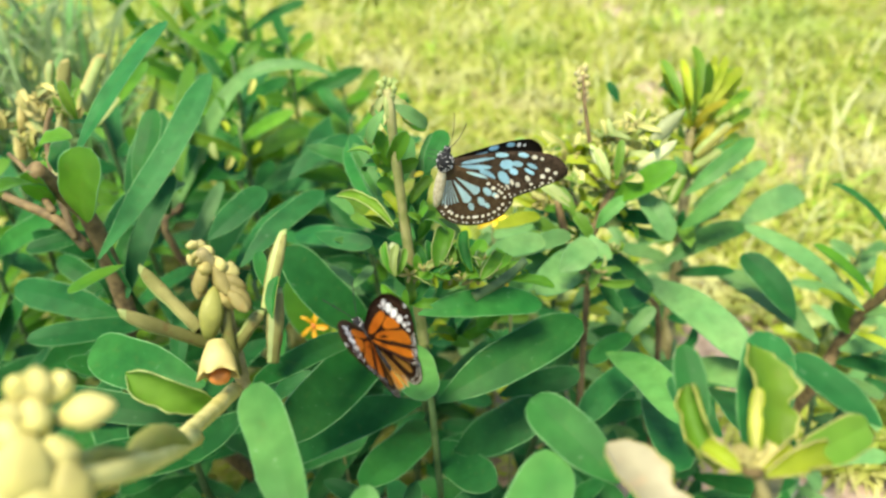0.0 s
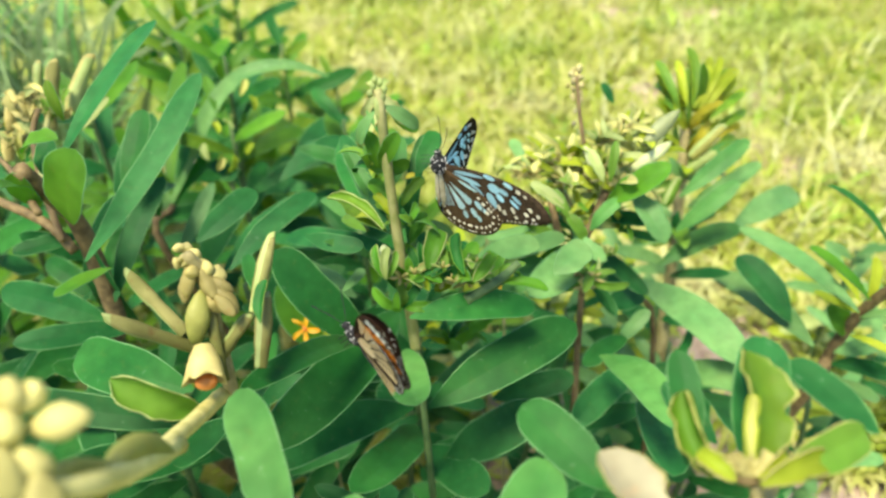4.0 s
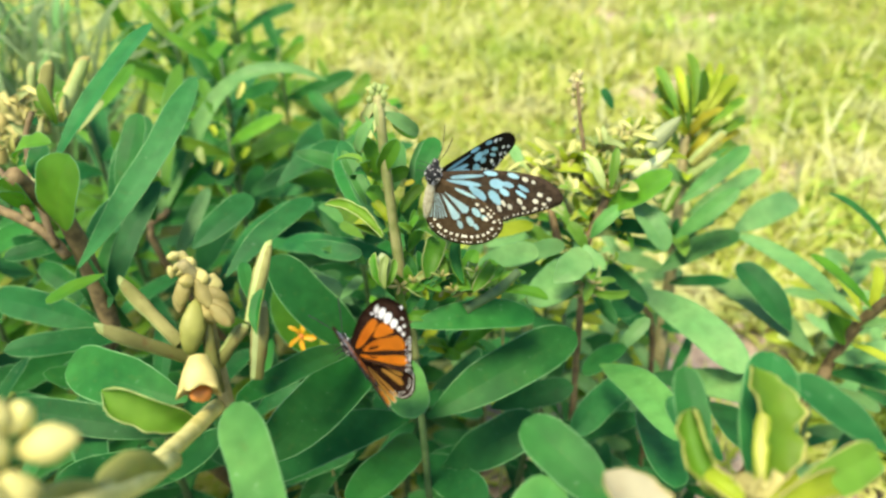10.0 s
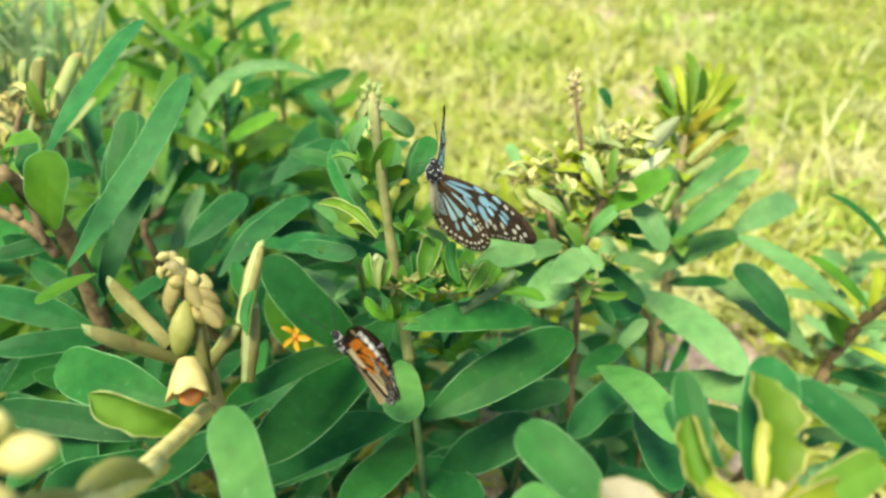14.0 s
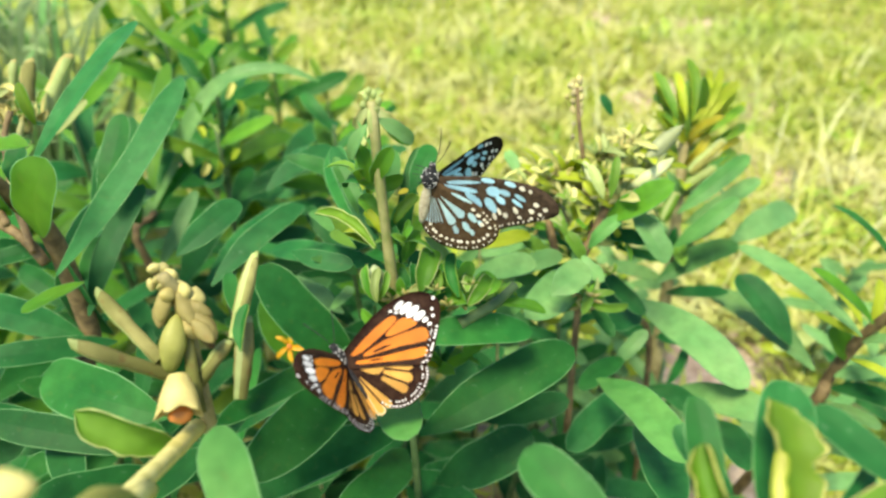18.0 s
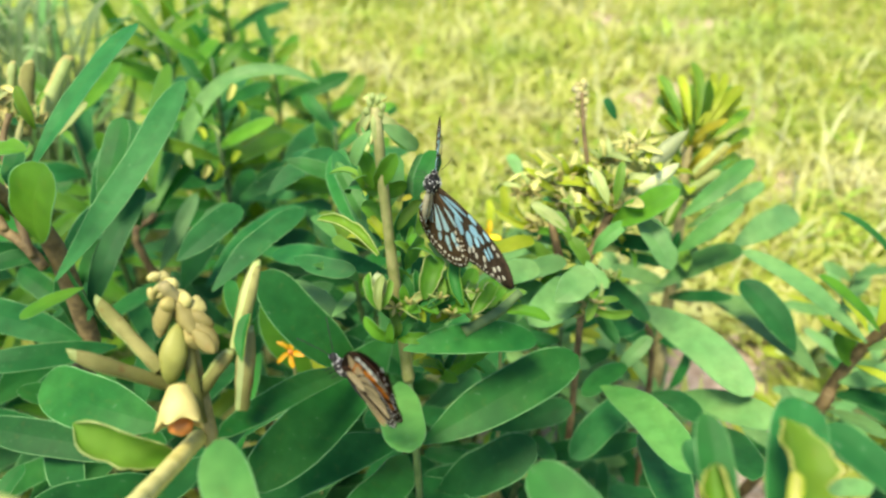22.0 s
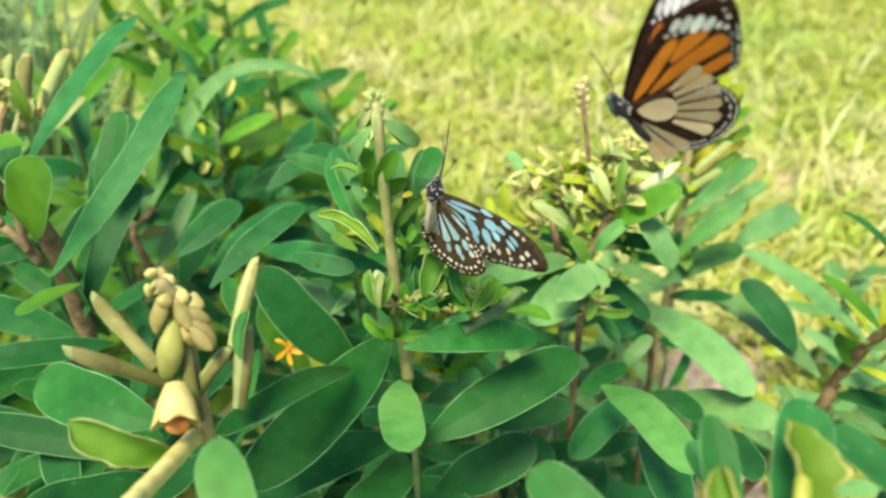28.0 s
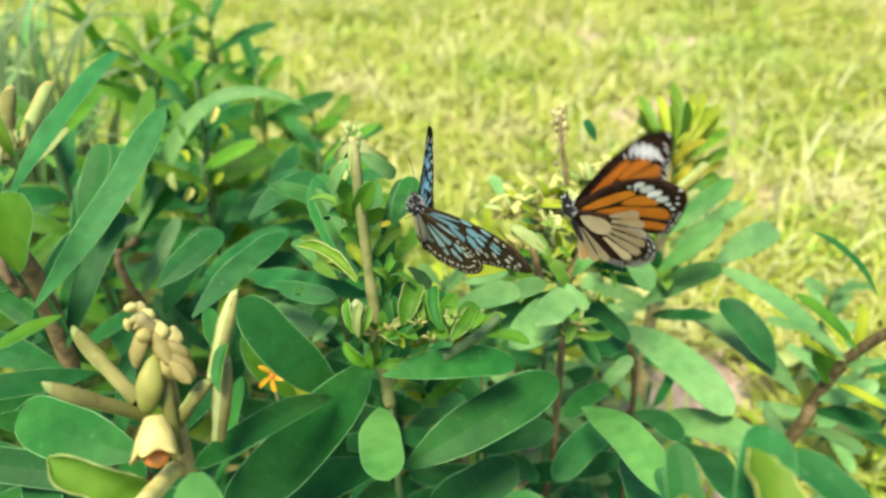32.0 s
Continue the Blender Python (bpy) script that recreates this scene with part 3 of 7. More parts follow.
leaf(B, (-0.174, 0.241, 0.496), (-0.160, 0.242, 0.536), 0.0302, leaf_bright, 0, 0.08, 0.12)
leaf(B, (-0.219, 0.365, 0.420), (-0.197, 0.412, 0.475), 0.0263, leaf_shaded, 0, 0.06, 0.12)
leaf(B, (-0.176, 0.262, 0.452), (-0.196, 0.236, 0.455), 0.0118, leaf_bright, 20, 0.06, 0.12)
leaf(B, (-0.203, 0.283, 0.394), (-0.271, 0.293, 0.413), 0.0236, leaf_teal, -15, 0.06, 0.12)
leaf(B, (-0.186, 0.286, 0.386), (-0.243, 0.250, 0.409), 0.0189, leaf_teal, 10, 0.06, 0.12)
leaf(B, (-0.212, 0.305, 0.445), (-0.244, 0.284, 0.449), 0.0142, leaf_shaded, 10, 0.06, 0.12)
leaf(B, (-0.210, 0.277, 0.484), (-0.210, 0.266, 0.511), 0.0167, leaf_bright, 0, 0.06, 0.12)
leaf(B, (-0.208, 0.295, 0.362), (-0.249, 0.281, 0.347), 0.0207, leaf_shaded, 0, 0.06, 0.12)
leaf(B, (-0.199, 0.288, 0.449), (-0.205, 0.306, 0.371), 0.0267, leaf_teal, 0, 0.06, 0.12)
leaf(B, (-0.204, 0.297, 0.447), (-0.203, 0.422, 0.415), 0.0304, leaf_shaded, 15, 0.06, 0.12)
leaf(B, (-0.199, 0.272, 0.507), (-0.194, 0.283, 0.521), 0.0130, leaf_shaded, 0, 0.06, 0.12)
tuft(B, (-0.2767, 0.4044, 0.4807), 0.0194, 12, [bract_sage, bud_cream, bud_ivory], bud_cream, 71, 0.5)
tuft(B, (-0.2562, 0.4018, 0.4771), 0.0179, 10, [bract_sage, leaf_spring, bud_cream], bud_cream, 72, 0.5)
tuft(B, (-0.2858, 0.3906, 0.4622), 0.0194, 11, [bud_cream, bud_lime, bract_sage], bud_cream, 73, 0.5)
tuft(B, (-0.2705, 0.3857, 0.4556), 0.0155, 8, [bract_sage, leaf_spring, bud_lime], bud_cream, 74, 0.5)
tuft(B, (-0.3049, 0.3989, 0.4735), 0.0194, 9, [bud_cream, bud_ivory, bract_sage], bud_cream, 75, 0.5)
sheath(B, (-0.2645, 0.4118, 0.4789), (-0.2630, 0.4327, 0.5070), 0.0097, pod_felt, bud_cream)
sheath(B, (-0.2525, 0.4110, 0.4778), (-0.2366, 0.4345, 0.5093), 0.0106, bract_sage, bud_cream)
sheath(B, (-0.2748, 0.4196, 0.4894), (-0.2740, 0.4325, 0.5067), 0.0064, bract_sage, bud_cream)
sheath(B, (-0.2660, 0.4030, 0.4671), (-0.2659, 0.4137, 0.4815), 0.0089, pod_felt, bud_cream)
sheath(B, (-0.2956, 0.4034, 0.4677), (-0.2946, 0.4167, 0.4856), 0.0072, bud_ochre, bud_cream)
sheath(B, (-0.2966, 0.3908, 0.4507), (-0.2990, 0.4034, 0.4678), 0.0085, bud_ochre, bud_cream)
curled(B, (-0.2684, 0.4126, 0.4867), (-0.2884, 0.4122, 0.4863), 0.0097, bud_cream, bract_sage, 0, 0.12, 1.2, 0.9, 12)
curled(B, (-0.2693, 0.4151, 0.4901), (-0.2818, 0.4184, 0.4946), 0.0081, bud_ivory, bract_sage, 30, 0.12, 1.2, 0.9, 12)
curled(B, (-0.2707, 0.4082, 0.4808), (-0.2874, 0.4104, 0.4837), 0.0097, bud_ochre, bract_sage, -20, 0.12, 1.2, 0.9, 12)
curled(B, (-0.2821, 0.4115, 0.4853), (-0.2735, 0.4171, 0.4927), 0.0085, bud_ivory, bract_sage, 50, 0.12, 1.2, 0.9, 12)
curled(B, (-0.2864, 0.4097, 0.4829), (-0.2945, 0.4173, 0.4932), 0.0085, bud_cream, bract_sage, 0, 0.12, 1.2, 0.9, 12)
curled(B, (-0.2748, 0.4096, 0.4826), (-0.2651, 0.4157, 0.4908), 0.0076, bud_cream, bract_sage, -40, 0.12, 1.2, 0.9, 12)
curled(B, (-0.2867, 0.4034, 0.4744), (-0.2722, 0.3970, 0.4657), 0.0051, bract_sage, bract_sage, 0, 0.12, 1.2, 0.9, 12)
curled(B, (-0.2827, 0.3971, 0.4659), (-0.2909, 0.4035, 0.4745), 0.0064, bud_cream, bract_sage, 20, 0.12, 1.2, 0.9, 12)
curled(B, (-0.2795, 0.3812, 0.4545), (-0.2593, 0.3920, 0.4691), 0.0131, leaf_green, bract_sage, 10, 0.10, 1.0, 0.8)
curled(B, (-0.2816, 0.3818, 0.4554), (-0.2832, 0.3924, 0.4696), 0.0085, leaf_olive, bract_sage, 10, 0.10, 1.0, 0.8)
curled(B, (-0.2525, 0.4056, 0.4872), (-0.2481, 0.4111, 0.4946), 0.0051, leaf_spring, bract_sage, 10, 0.10, 1.0, 0.8)
curled(B, (-0.2416, 0.3937, 0.4712), (-0.2223, 0.4076, 0.4899), 0.0106, bract_sage, bract_sage, 10, 0.10, 1.0, 0.8)
leaf(B, (-0.1961, 0.2845, 0.4081), (-0.1740, 0.3526, 0.4576), 0.0175, leaf_teal, 8, 0.04, 0.12)
tube("branch", B, [(-0.2066, 0.2834, 0.4485), (-0.2225, 0.2933, 0.4618), (-0.2612, 0.3114, 0.4695)], 0.0033, 0.0026, bark_brown)
tube("twig", B, [(-0.209, 0.284, 0.494), (-0.246, 0.359, 0.482), (-0.265, 0.410, 0.481)], 0.0023, 0.0016, stem_green)
# shrub with the knobbly flower spike, its pods and the torn pale bud
A = plant("shrub", "shrub with a cream knobbly bud spike and olive pods", "shrub", (-0.075, 0.200, 0.0), "flowering shrubs")
tube("stem", A, [(-0.075, 0.200, 0.000), (-0.082, 0.158, 0.409), (-0.083, 0.159, 0.454), (-0.088, 0.174, 0.484), (-0.090, 0.181, 0.508), (-0.094, 0.181, 0.520)], 0.0037, 0.0025, stem_olive)
bud("bud", A, (-0.0991, 0.1867, 0.5166), (-0.1003, 0.1889, 0.5197), 0.0056, bud_cream)
bud("bud", A, (-0.0974, 0.1878, 0.5148), (-0.0969, 0.1908, 0.5188), 0.0056, bud_cream)
bud("bud", A, (-0.0947, 0.1846, 0.5139), (-0.0919, 0.1874, 0.5176), 0.0063, bud_cream)
bud("bud", A, (-0.0984, 0.1827, 0.5146), (-0.1016, 0.1824, 0.5142), 0.0056, bud_cream)
bud("bud", A, (-0.0956, 0.1823, 0.5157), (-0.0979, 0.1837, 0.5176), 0.0059, bud_cream)
bud("bud", A, (-0.0937, 0.1815, 0.5129), (-0.0922, 0.1842, 0.5166), 0.0063, bud_cream)
bud("bud", A, (-0.0925, 0.1834, 0.5105), (-0.0875, 0.1848, 0.5123), 0.0067, bud_cream)
bud("bud", A, (-0.0940, 0.1803, 0.5147), (-0.0955, 0.1815, 0.5164), 0.0056, bud_cream)
bud("bud", A, (-0.0901, 0.1806, 0.5118), (-0.0848, 0.1813, 0.5127), 0.0070, bud_cream)
bud("bud", A, (-0.0896, 0.1821, 0.5071), (-0.0807, 0.1821, 0.5070), 0.0091, bud_cream)
bud("bud", A, (-0.0937, 0.1815, 0.5146), (-0.0960, 0.1730, 0.5033), 0.0067, bud_ochre)
bud("bud", A, (-0.0920, 0.1795, 0.5153), (-0.0935, 0.1760, 0.5106), 0.0062, bud_ochre)
bud("bud", A, (-0.0894, 0.1791, 0.5130), (-0.0838, 0.1719, 0.5034), 0.0071, bud_ochre)
bud("bud", A, (-0.0889, 0.1798, 0.5073), (-0.0773, 0.1766, 0.5031), 0.0072, bud_ochre)
bud("bud", A, (-0.0862, 0.1778, 0.5063), (-0.0756, 0.1704, 0.4964), 0.0084, bud_ochre)
bud("bud", A, (-0.0837, 0.1727, 0.5045), (-0.0758, 0.1676, 0.4976), 0.0067, bud_ochre)
bud("bud", A, (-0.0988, 0.1818, 0.5068), (-0.0985, 0.1754, 0.4981), 0.0059, bud_ochre)
bud("bud", A, (-0.0894, 0.1785, 0.5040), (-0.0836, 0.1720, 0.4952), 0.0078, bud_ochre)
bud("bud", A, (-0.0928, 0.1617, 0.4881), (-0.0901, 0.1751, 0.5061), 0.0103, bud_lime)
tube("rachis", A, [(-0.0833, 0.1545, 0.4733), (-0.0859, 0.1649, 0.4856), (-0.0886, 0.1753, 0.4979), (-0.0946, 0.1850, 0.5110)], 0.0032, 0.0016, pod_felt)
sheath(A, (-0.100, 0.171, 0.485), (-0.130, 0.196, 0.500), 0.0062, pod_felt, bract_sage)
sheath(A, (-0.098, 0.170, 0.478), (-0.125, 0.161, 0.505), 0.0062, pod_felt, bract_sage)
sheath(A, (-0.086, 0.164, 0.478), (-0.073, 0.176, 0.491), 0.0061, pod_felt, bract_sage)
leaf(A, (-0.075, 0.198, 0.480), (-0.086, 0.226, 0.486), 0.0078, leaf_green, 20, 0.06, 0.12)
sheath(A, (-0.0661, 0.1538, 0.4814), (-0.0651, 0.1780, 0.5003), 0.0073, pod_felt, bract_sage)
sheath(A, (-0.0705, 0.1733, 0.4940), (-0.0645, 0.2011, 0.5144), 0.0064, pod_felt, bract_sage)
leaf(A, (-0.0648, 0.1632, 0.4972), (-0.0640, 0.1786, 0.5077), 0.0066, leaf_green, -20, 0.05, 0.5, edge=bud_lime)
bell("calyx", A, (-0.0876, 0.1567, 0.4918), (-0.0849, 0.1442, 0.4851), 0.0036, 0.0070, petal_cream)
bud("petal", A, (-0.0858, 0.1488, 0.4845), (-0.0845, 0.1425, 0.4815), 0.0098, petal_orange)
leaf(A, (-0.110, 0.179, 0.442), (-0.175, 0.203, 0.446), 0.0288, leaf_green, 0, 0.08, 0.12)
curled(A, (-0.091, 0.144, 0.469), (-0.115, 0.135, 0.495), 0.0170, leaf_spring, bract_sage, -20, 0.10, 1.2, 0.5)
leaf(A, (-0.080, 0.159, 0.447), (-0.077, 0.185, 0.440), 0.0078, leaf_green, 0, 0.06, 0.12)
tube("branch", A, [(-0.087, 0.157, 0.462), (-0.085, 0.123, 0.485), (-0.083, 0.099, 0.503), (-0.081, 0.076, 0.520)], 0.0036, 0.0024, stem_pale)
leaf(A, (-0.037, 0.065, 0.491), (-0.066, 0.127, 0.500), 0.0191, leaf_pale, 0, 0.05, 0.12)
# low leaves, most in the shade-darkened green
leaf(A, (-0.090, 0.170, 0.433), (-0.127, 0.166, 0.407), 0.0168, leaf_shaded, 0, 0.06, 0.12)
leaf(A, (-0.122, 0.195, 0.373), (-0.177, 0.161, 0.405), 0.0254, leaf_shaded, 0, 0.06, 0.12)
leaf(A, (-0.178, 0.145, 0.424), (-0.170, 0.167, 0.433), 0.0088, leaf_green, 0, 0.06, 0.12)
leaf(A, (-0.173, 0.187, 0.367), (-0.204, 0.245, 0.373), 0.0250, leaf_shaded, 0, 0.06, 0.12)
leaf(A, (-0.138, 0.218, 0.371), (-0.235, 0.222, 0.393), 0.0212, leaf_shaded, 0, 0.06, 0.12)
# out-of-focus buds close to the lens, on the shrub's front branch
bud("bud", A, (-0.079, 0.051, 0.576), (-0.078, 0.054, 0.585), 0.0070, bud_ivory)
bud("bud", A, (-0.081, 0.051, 0.578), (-0.082, 0.051, 0.585), 0.0061, bud_ivory)
bud("bud", A, (-0.078, 0.052, 0.576), (-0.073, 0.055, 0.582), 0.0059, bud_ivory)
bud("bud", A, (-0.076, 0.050, 0.573), (-0.064, 0.053, 0.574), 0.0081, bud_ivory)
bud("bud", A, (-0.081, 0.047, 0.575), (-0.083, 0.047, 0.582), 0.0070, bud_ivory)
bud("bud", A, (-0.078, 0.047, 0.572), (-0.079, 0.049, 0.581), 0.0075, bud_ivory)
bud("bud", A, (-0.082, 0.043, 0.572), (-0.082, 0.044, 0.580), 0.0070, bud_ivory)
bud("bud", A, (-0.078, 0.035, 0.563), (-0.080, 0.044, 0.577), 0.0117, bud_ivory)
bud("bud", A, (-0.074, 0.040, 0.564), (-0.075, 0.045, 0.574), 0.0098, bud_ivory)
bud("bud", A, (-0.082, 0.032, 0.564), (-0.082, 0.041, 0.576), 0.0112, bud_ivory)
bud("bud", A, (-0.071, 0.034, 0.558), (-0.072, 0.042, 0.570), 0.0089, bud_ivory)
bud("bud", A, (-0.076, 0.030, 0.559), (-0.076, 0.038, 0.569), 0.0126, bud_ivory)
bud("bud", A, (-0.075, 0.090, 0.512), (-0.069, 0.055, 0.550), 0.0108, bud_lime)
bud("bud", A, (-0.070, 0.062, 0.542), (-0.074, 0.041, 0.564), 0.0091, bud_lime)
tube("branch", A, [(-0.081, 0.105, 0.496), (-0.068, 0.055, 0.549), (-0.075, 0.039, 0.567), (-0.079, 0.042, 0.572)], 0.0032, 0.0022, stem_pale)
# middle shrub with the upright stalk on which the blue butterfly feeds
C = plant("shrub", "shrub with an upright pale stalk and broad blue-green leaves", "shrub", (0.000, 0.255, 0.0), "flowering shrubs")
# foot of the stalk, split off so its darker colour can stand for shade
tube("stem", C, [(0.000, 0.255, 0.000), (-0.004, 0.217, 0.337), (-0.008, 0.232, 0.418)], 0.0024, 0.0017, stem_shade)
tube("stem", C, [(-0.008, 0.231, 0.413), (-0.009, 0.233, 0.426), (-0.012, 0.236, 0.465), (-0.014, 0.240, 0.489), (-0.016, 0.244, 0.521), (-0.017, 0.246, 0.546), (-0.018, 0.251, 0.557)], 0.0031, 0.0021, stem_green)
bud("bud", C, (-0.020, 0.250, 0.557), (-0.020, 0.252, 0.561), 0.0032, bract_sage)
bud("bud", C, (-0.017, 0.251, 0.558), (-0.017, 0.253, 0.562), 0.0032, bract_sage)
bud("bud", C, (-0.015, 0.250, 0.555), (-0.015, 0.252, 0.559), 0.0032, bract_sage)
bud("bud", C, (-0.022, 0.249, 0.554), (-0.021, 0.250, 0.558), 0.0032, bract_sage)
bud("bud", C, (-0.019, 0.251, 0.559), (-0.019, 0.253, 0.563), 0.0032, bract_sage)
bud("bud", C, (-0.016, 0.248, 0.552), (-0.016, 0.250, 0.556), 0.0032, bract_sage)
bud("bud", C, (-0.017, 0.245, 0.543), (-0.019, 0.248, 0.555), 0.0049, bract_sage)
leaf(C, (-0.016, 0.249, 0.550), (0.000, 0.248, 0.539), 0.0079, leaf_grey, 10, 0.15, 0.3)
leaf(C, (-0.020, 0.248, 0.548), (-0.029, 0.246, 0.532), 0.0075, leaf_grey, 10, 0.1, 0.3)
leaf(C, (-0.019, 0.245, 0.521), (-0.010, 0.243, 0.539), 0.0095, leaf_bright, 30, 0.1, 0.3)
leaf(C, (-0.021, 0.246, 0.520), (-0.025, 0.250, 0.537), 0.0086, leaf_bright, 0, 0.1, 0.3)
leaf(C, (-0.003, 0.258, 0.508), (0.007, 0.278, 0.522), 0.0125, leaf_green, 0, 0.06, 0.12)
leaf(C, (-0.024, 0.291, 0.452), (-0.058, 0.380, 0.468), 0.0214, leaf_green, -15, 0.06, 0.2)
leaf(C, (-0.019, 0.281, 0.455), (-0.069, 0.349, 0.440), 0.0148, leaf_olive, 10, 0.06, 0.3)
leaf(C, (-0.016, 0.269, 0.472), (-0.051, 0.318, 0.443), 0.0108, leaf_lime, 10, 0.06, 0.12)
bud("bud", C, (-0.0189, 0.2204, 0.4753), (-0.0200, 0.2287, 0.4866), 0.0102, bud_pale)
curled(C, (-0.0188, 0.2142, 0.4771), (-0.0246, 0.2236, 0.4898), 0.0056, leaf_bright, bract_sage, -40, 0.14, 0.9, 0.3, 12, "sepal")
curled(C, (-0.0183, 0.2123, 0.4779), (-0.0174, 0.2215, 0.4903), 0.0043, bract_sage, bract_sage, 0, 0.14, 0.9, 0.3, 12, "sepal")
curled(C, (-0.0181, 0.2157, 0.4758), (-0.0130, 0.2235, 0.4863), 0.0038, leaf_spring, bract_sage, 30, 0.14, 0.9, 0.3, 12, "sepal")
leaf(C, (-0.014, 0.234, 0.452), (-0.027, 0.232, 0.475), 0.0066, leaf_green, 10, 0.06, 0.12)
leaf(C, (-0.0186, 0.2495, 0.4792), (-0.0453, 0.3005, 0.5104), 0.0119, leaf_teal, -10, 0.05, 0.15)
curled(C, (-0.0199, 0.2382, 0.4892), (-0.0498, 0.2582, 0.4990), 0.0076, leaf_olive, bract_sage, 10, 0.10, 1.3, 0.7)
leaf(C, (-0.0161, 0.2588, 0.5001), (-0.0130, 0.2819, 0.5192), 0.0112, leaf_pale, 20, 0.10, 0.3, wave=2)
leaf(C, (-0.0089, 0.2466, 0.4722), (-0.0001, 0.2888, 0.5152), 0.0103, leaf_green, -15, 0.05, 0.3)
leaf(C, (-0.0201, 0.2741, 0.5204), (-0.0275, 0.2871, 0.5327), 0.0073, leaf_pale, 0, 0.10, 0.3, wave=2)
curled(C, (-0.0108, 0.2475, 0.4967), (0.0000, 0.2555, 0.5075), 0.0060, leaf_spring, leaf_spring, 0, 0.10, 0.8, 0.8)
curled(C, (-0.0157, 0.2426, 0.4935), (-0.0241, 0.2497, 0.5029), 0.0055, leaf_lime, leaf_spring, 0, 0.10, 0.8, 0.8)
# leaves behind the stalk and round its foot
leaf(C, (-0.1160, 0.2753, 0.4373), (-0.0710, 0.3277, 0.4573), 0.0169, leaf_teal, 0, 0.05, 0.14)
leaf(C, (-0.1350, 0.2853, 0.4508), (-0.1053, 0.3203, 0.4642), 0.0189, leaf_teal, 10, 0.05, 0.14)
leaf(C, (-0.1021, 0.3661, 0.4420), (-0.0614, 0.4017, 0.4562), 0.0168, leaf_teal, 0, 0.05, 0.12)
leaf(C, (-0.0879, 0.3708, 0.4650), (-0.0527, 0.3636, 0.4552), 0.0127, leaf_green, 0, 0.05, 0.12)
leaf(C, (-0.0675, 0.2702, 0.4637), (-0.0341, 0.2580, 0.4640), 0.0124, leaf_teal, 0, 0.05, 0.12)
curled(C, (0.0010, 0.2251, 0.4733), (0.0075, 0.2421, 0.4860), 0.0113, leaf_bright, bract_sage, 10, 0.10, 0.75, 0.3)
curled(C, (0.0190, 0.2233, 0.4708), (0.0154, 0.2409, 0.4844), 0.0067, leaf_green, leaf_spring, -10, 0.10, 0.90, 0.3)
curled(C, (0.0234, 0.2210, 0.4676), (0.0342, 0.2339, 0.4749), 0.0080, leaf_bright, bract_sage, 0, 0.10, 0.90, 0.3)
curled(C, (0.0093, 0.2242, 0.4720), (0.0073, 0.2371, 0.4793), 0.0052, leaf_spring, leaf_spring, 20, 0.10, 1.00, 0.3)
curled(C, (0.0229, 0.2248, 0.4728), (0.0248, 0.2341, 0.4753), 0.0052, leaf_spring, bract_sage, 0, 0.10, 0.90, 0.3)
curled(C, (0.0079, 0.2212, 0.4679), (-0.0038, 0.2302, 0.4701), 0.0064, leaf_bright, leaf_spring, 0, 0.10, 0.80, 0.3)
curled(C, (-0.0012, 0.2197, 0.4661), (-0.0104, 0.2288, 0.4681), 0.0044, leaf_spring, bract_sage, 0, 0.10, 1.00, 0.3)
curled(C, (0.0028, 0.2228, 0.4701), (0.0120, 0.2308, 0.4708), 0.0057, leaf_green, leaf_spring, 0, 0.10, 0.80, 0.3)
curled(C, (-0.0048, 0.2244, 0.4724), (0.0042, 0.2317, 0.4720), 0.0046, bract_sage, bud_cream, 0, 0.10, 0.90, 0.3)
curled(C, (0.0014, 0.2189, 0.4650), (-0.0019, 0.2279, 0.4669), 0.0052, leaf_lime, leaf_spring, 0, 0.10, 0.80, 0.3)
curled(C, (0.0325, 0.2239, 0.4715), (0.0384, 0.2332, 0.4739), 0.0046, leaf_bright, leaf_spring, 0, 0.10, 0.90, 0.3)
bud("sepal", C, (-0.0053, 0.2206, 0.4739), (-0.0102, 0.2189, 0.4783), 0.0015, leaf_spring, 6, 5)
bud("sepal", C, (-0.0053, 0.2206, 0.4739), (-0.0077, 0.2192, 0.4787), 0.0018, bract_sage, 6, 5)
bud("sepal", C, (-0.0053, 0.2206, 0.4739), (-0.0072, 0.2200, 0.4798), 0.0016, bud_cream, 6, 5)
bud("sepal", C, (-0.0053, 0.2206, 0.4739), (-0.0046, 0.2195, 0.4792), 0.0016, bud_cream, 6, 5)
bud("sepal", C, (-0.0053, 0.2206, 0.4739), (-0.0026, 0.2189, 0.4783), 0.0014, bract_sage, 6, 5)
bud("sepal", C, (-0.0053, 0.2206, 0.4739), (-0.0014, 0.2183, 0.4775), 0.0015, bract_sage, 6, 5)
bud("sepal", C, (0.0143, 0.2180, 0.4704), (0.0090, 0.2160, 0.4744), 0.0013, bract_sage, 6, 5)
bud("sepal", C, (0.0143, 0.2180, 0.4704), (0.0102, 0.2164, 0.4750), 0.0017, bud_cream, 6, 5)
bud("sepal", C, (0.0143, 0.2180, 0.4704), (0.0124, 0.2175, 0.4764), 0.0012, bud_cream, 6, 5)
bud("sepal", C, (0.0143, 0.2180, 0.4704), (0.0135, 0.2168, 0.4754), 0.0016, leaf_spring, 6, 5)
bud("sepal", C, (0.0143, 0.2180, 0.4704), (0.0152, 0.2167, 0.4753), 0.0016, bud_cream, 6, 5)
bud("sepal", C, (0.0143, 0.2180, 0.4704), (0.0158, 0.2168, 0.4754), 0.0015, bract_sage, 6, 5)
bud("sepal", C, (0.0143, 0.2180, 0.4704), (0.0165, 0.2162, 0.4747), 0.0012, bract_sage, 6, 5)
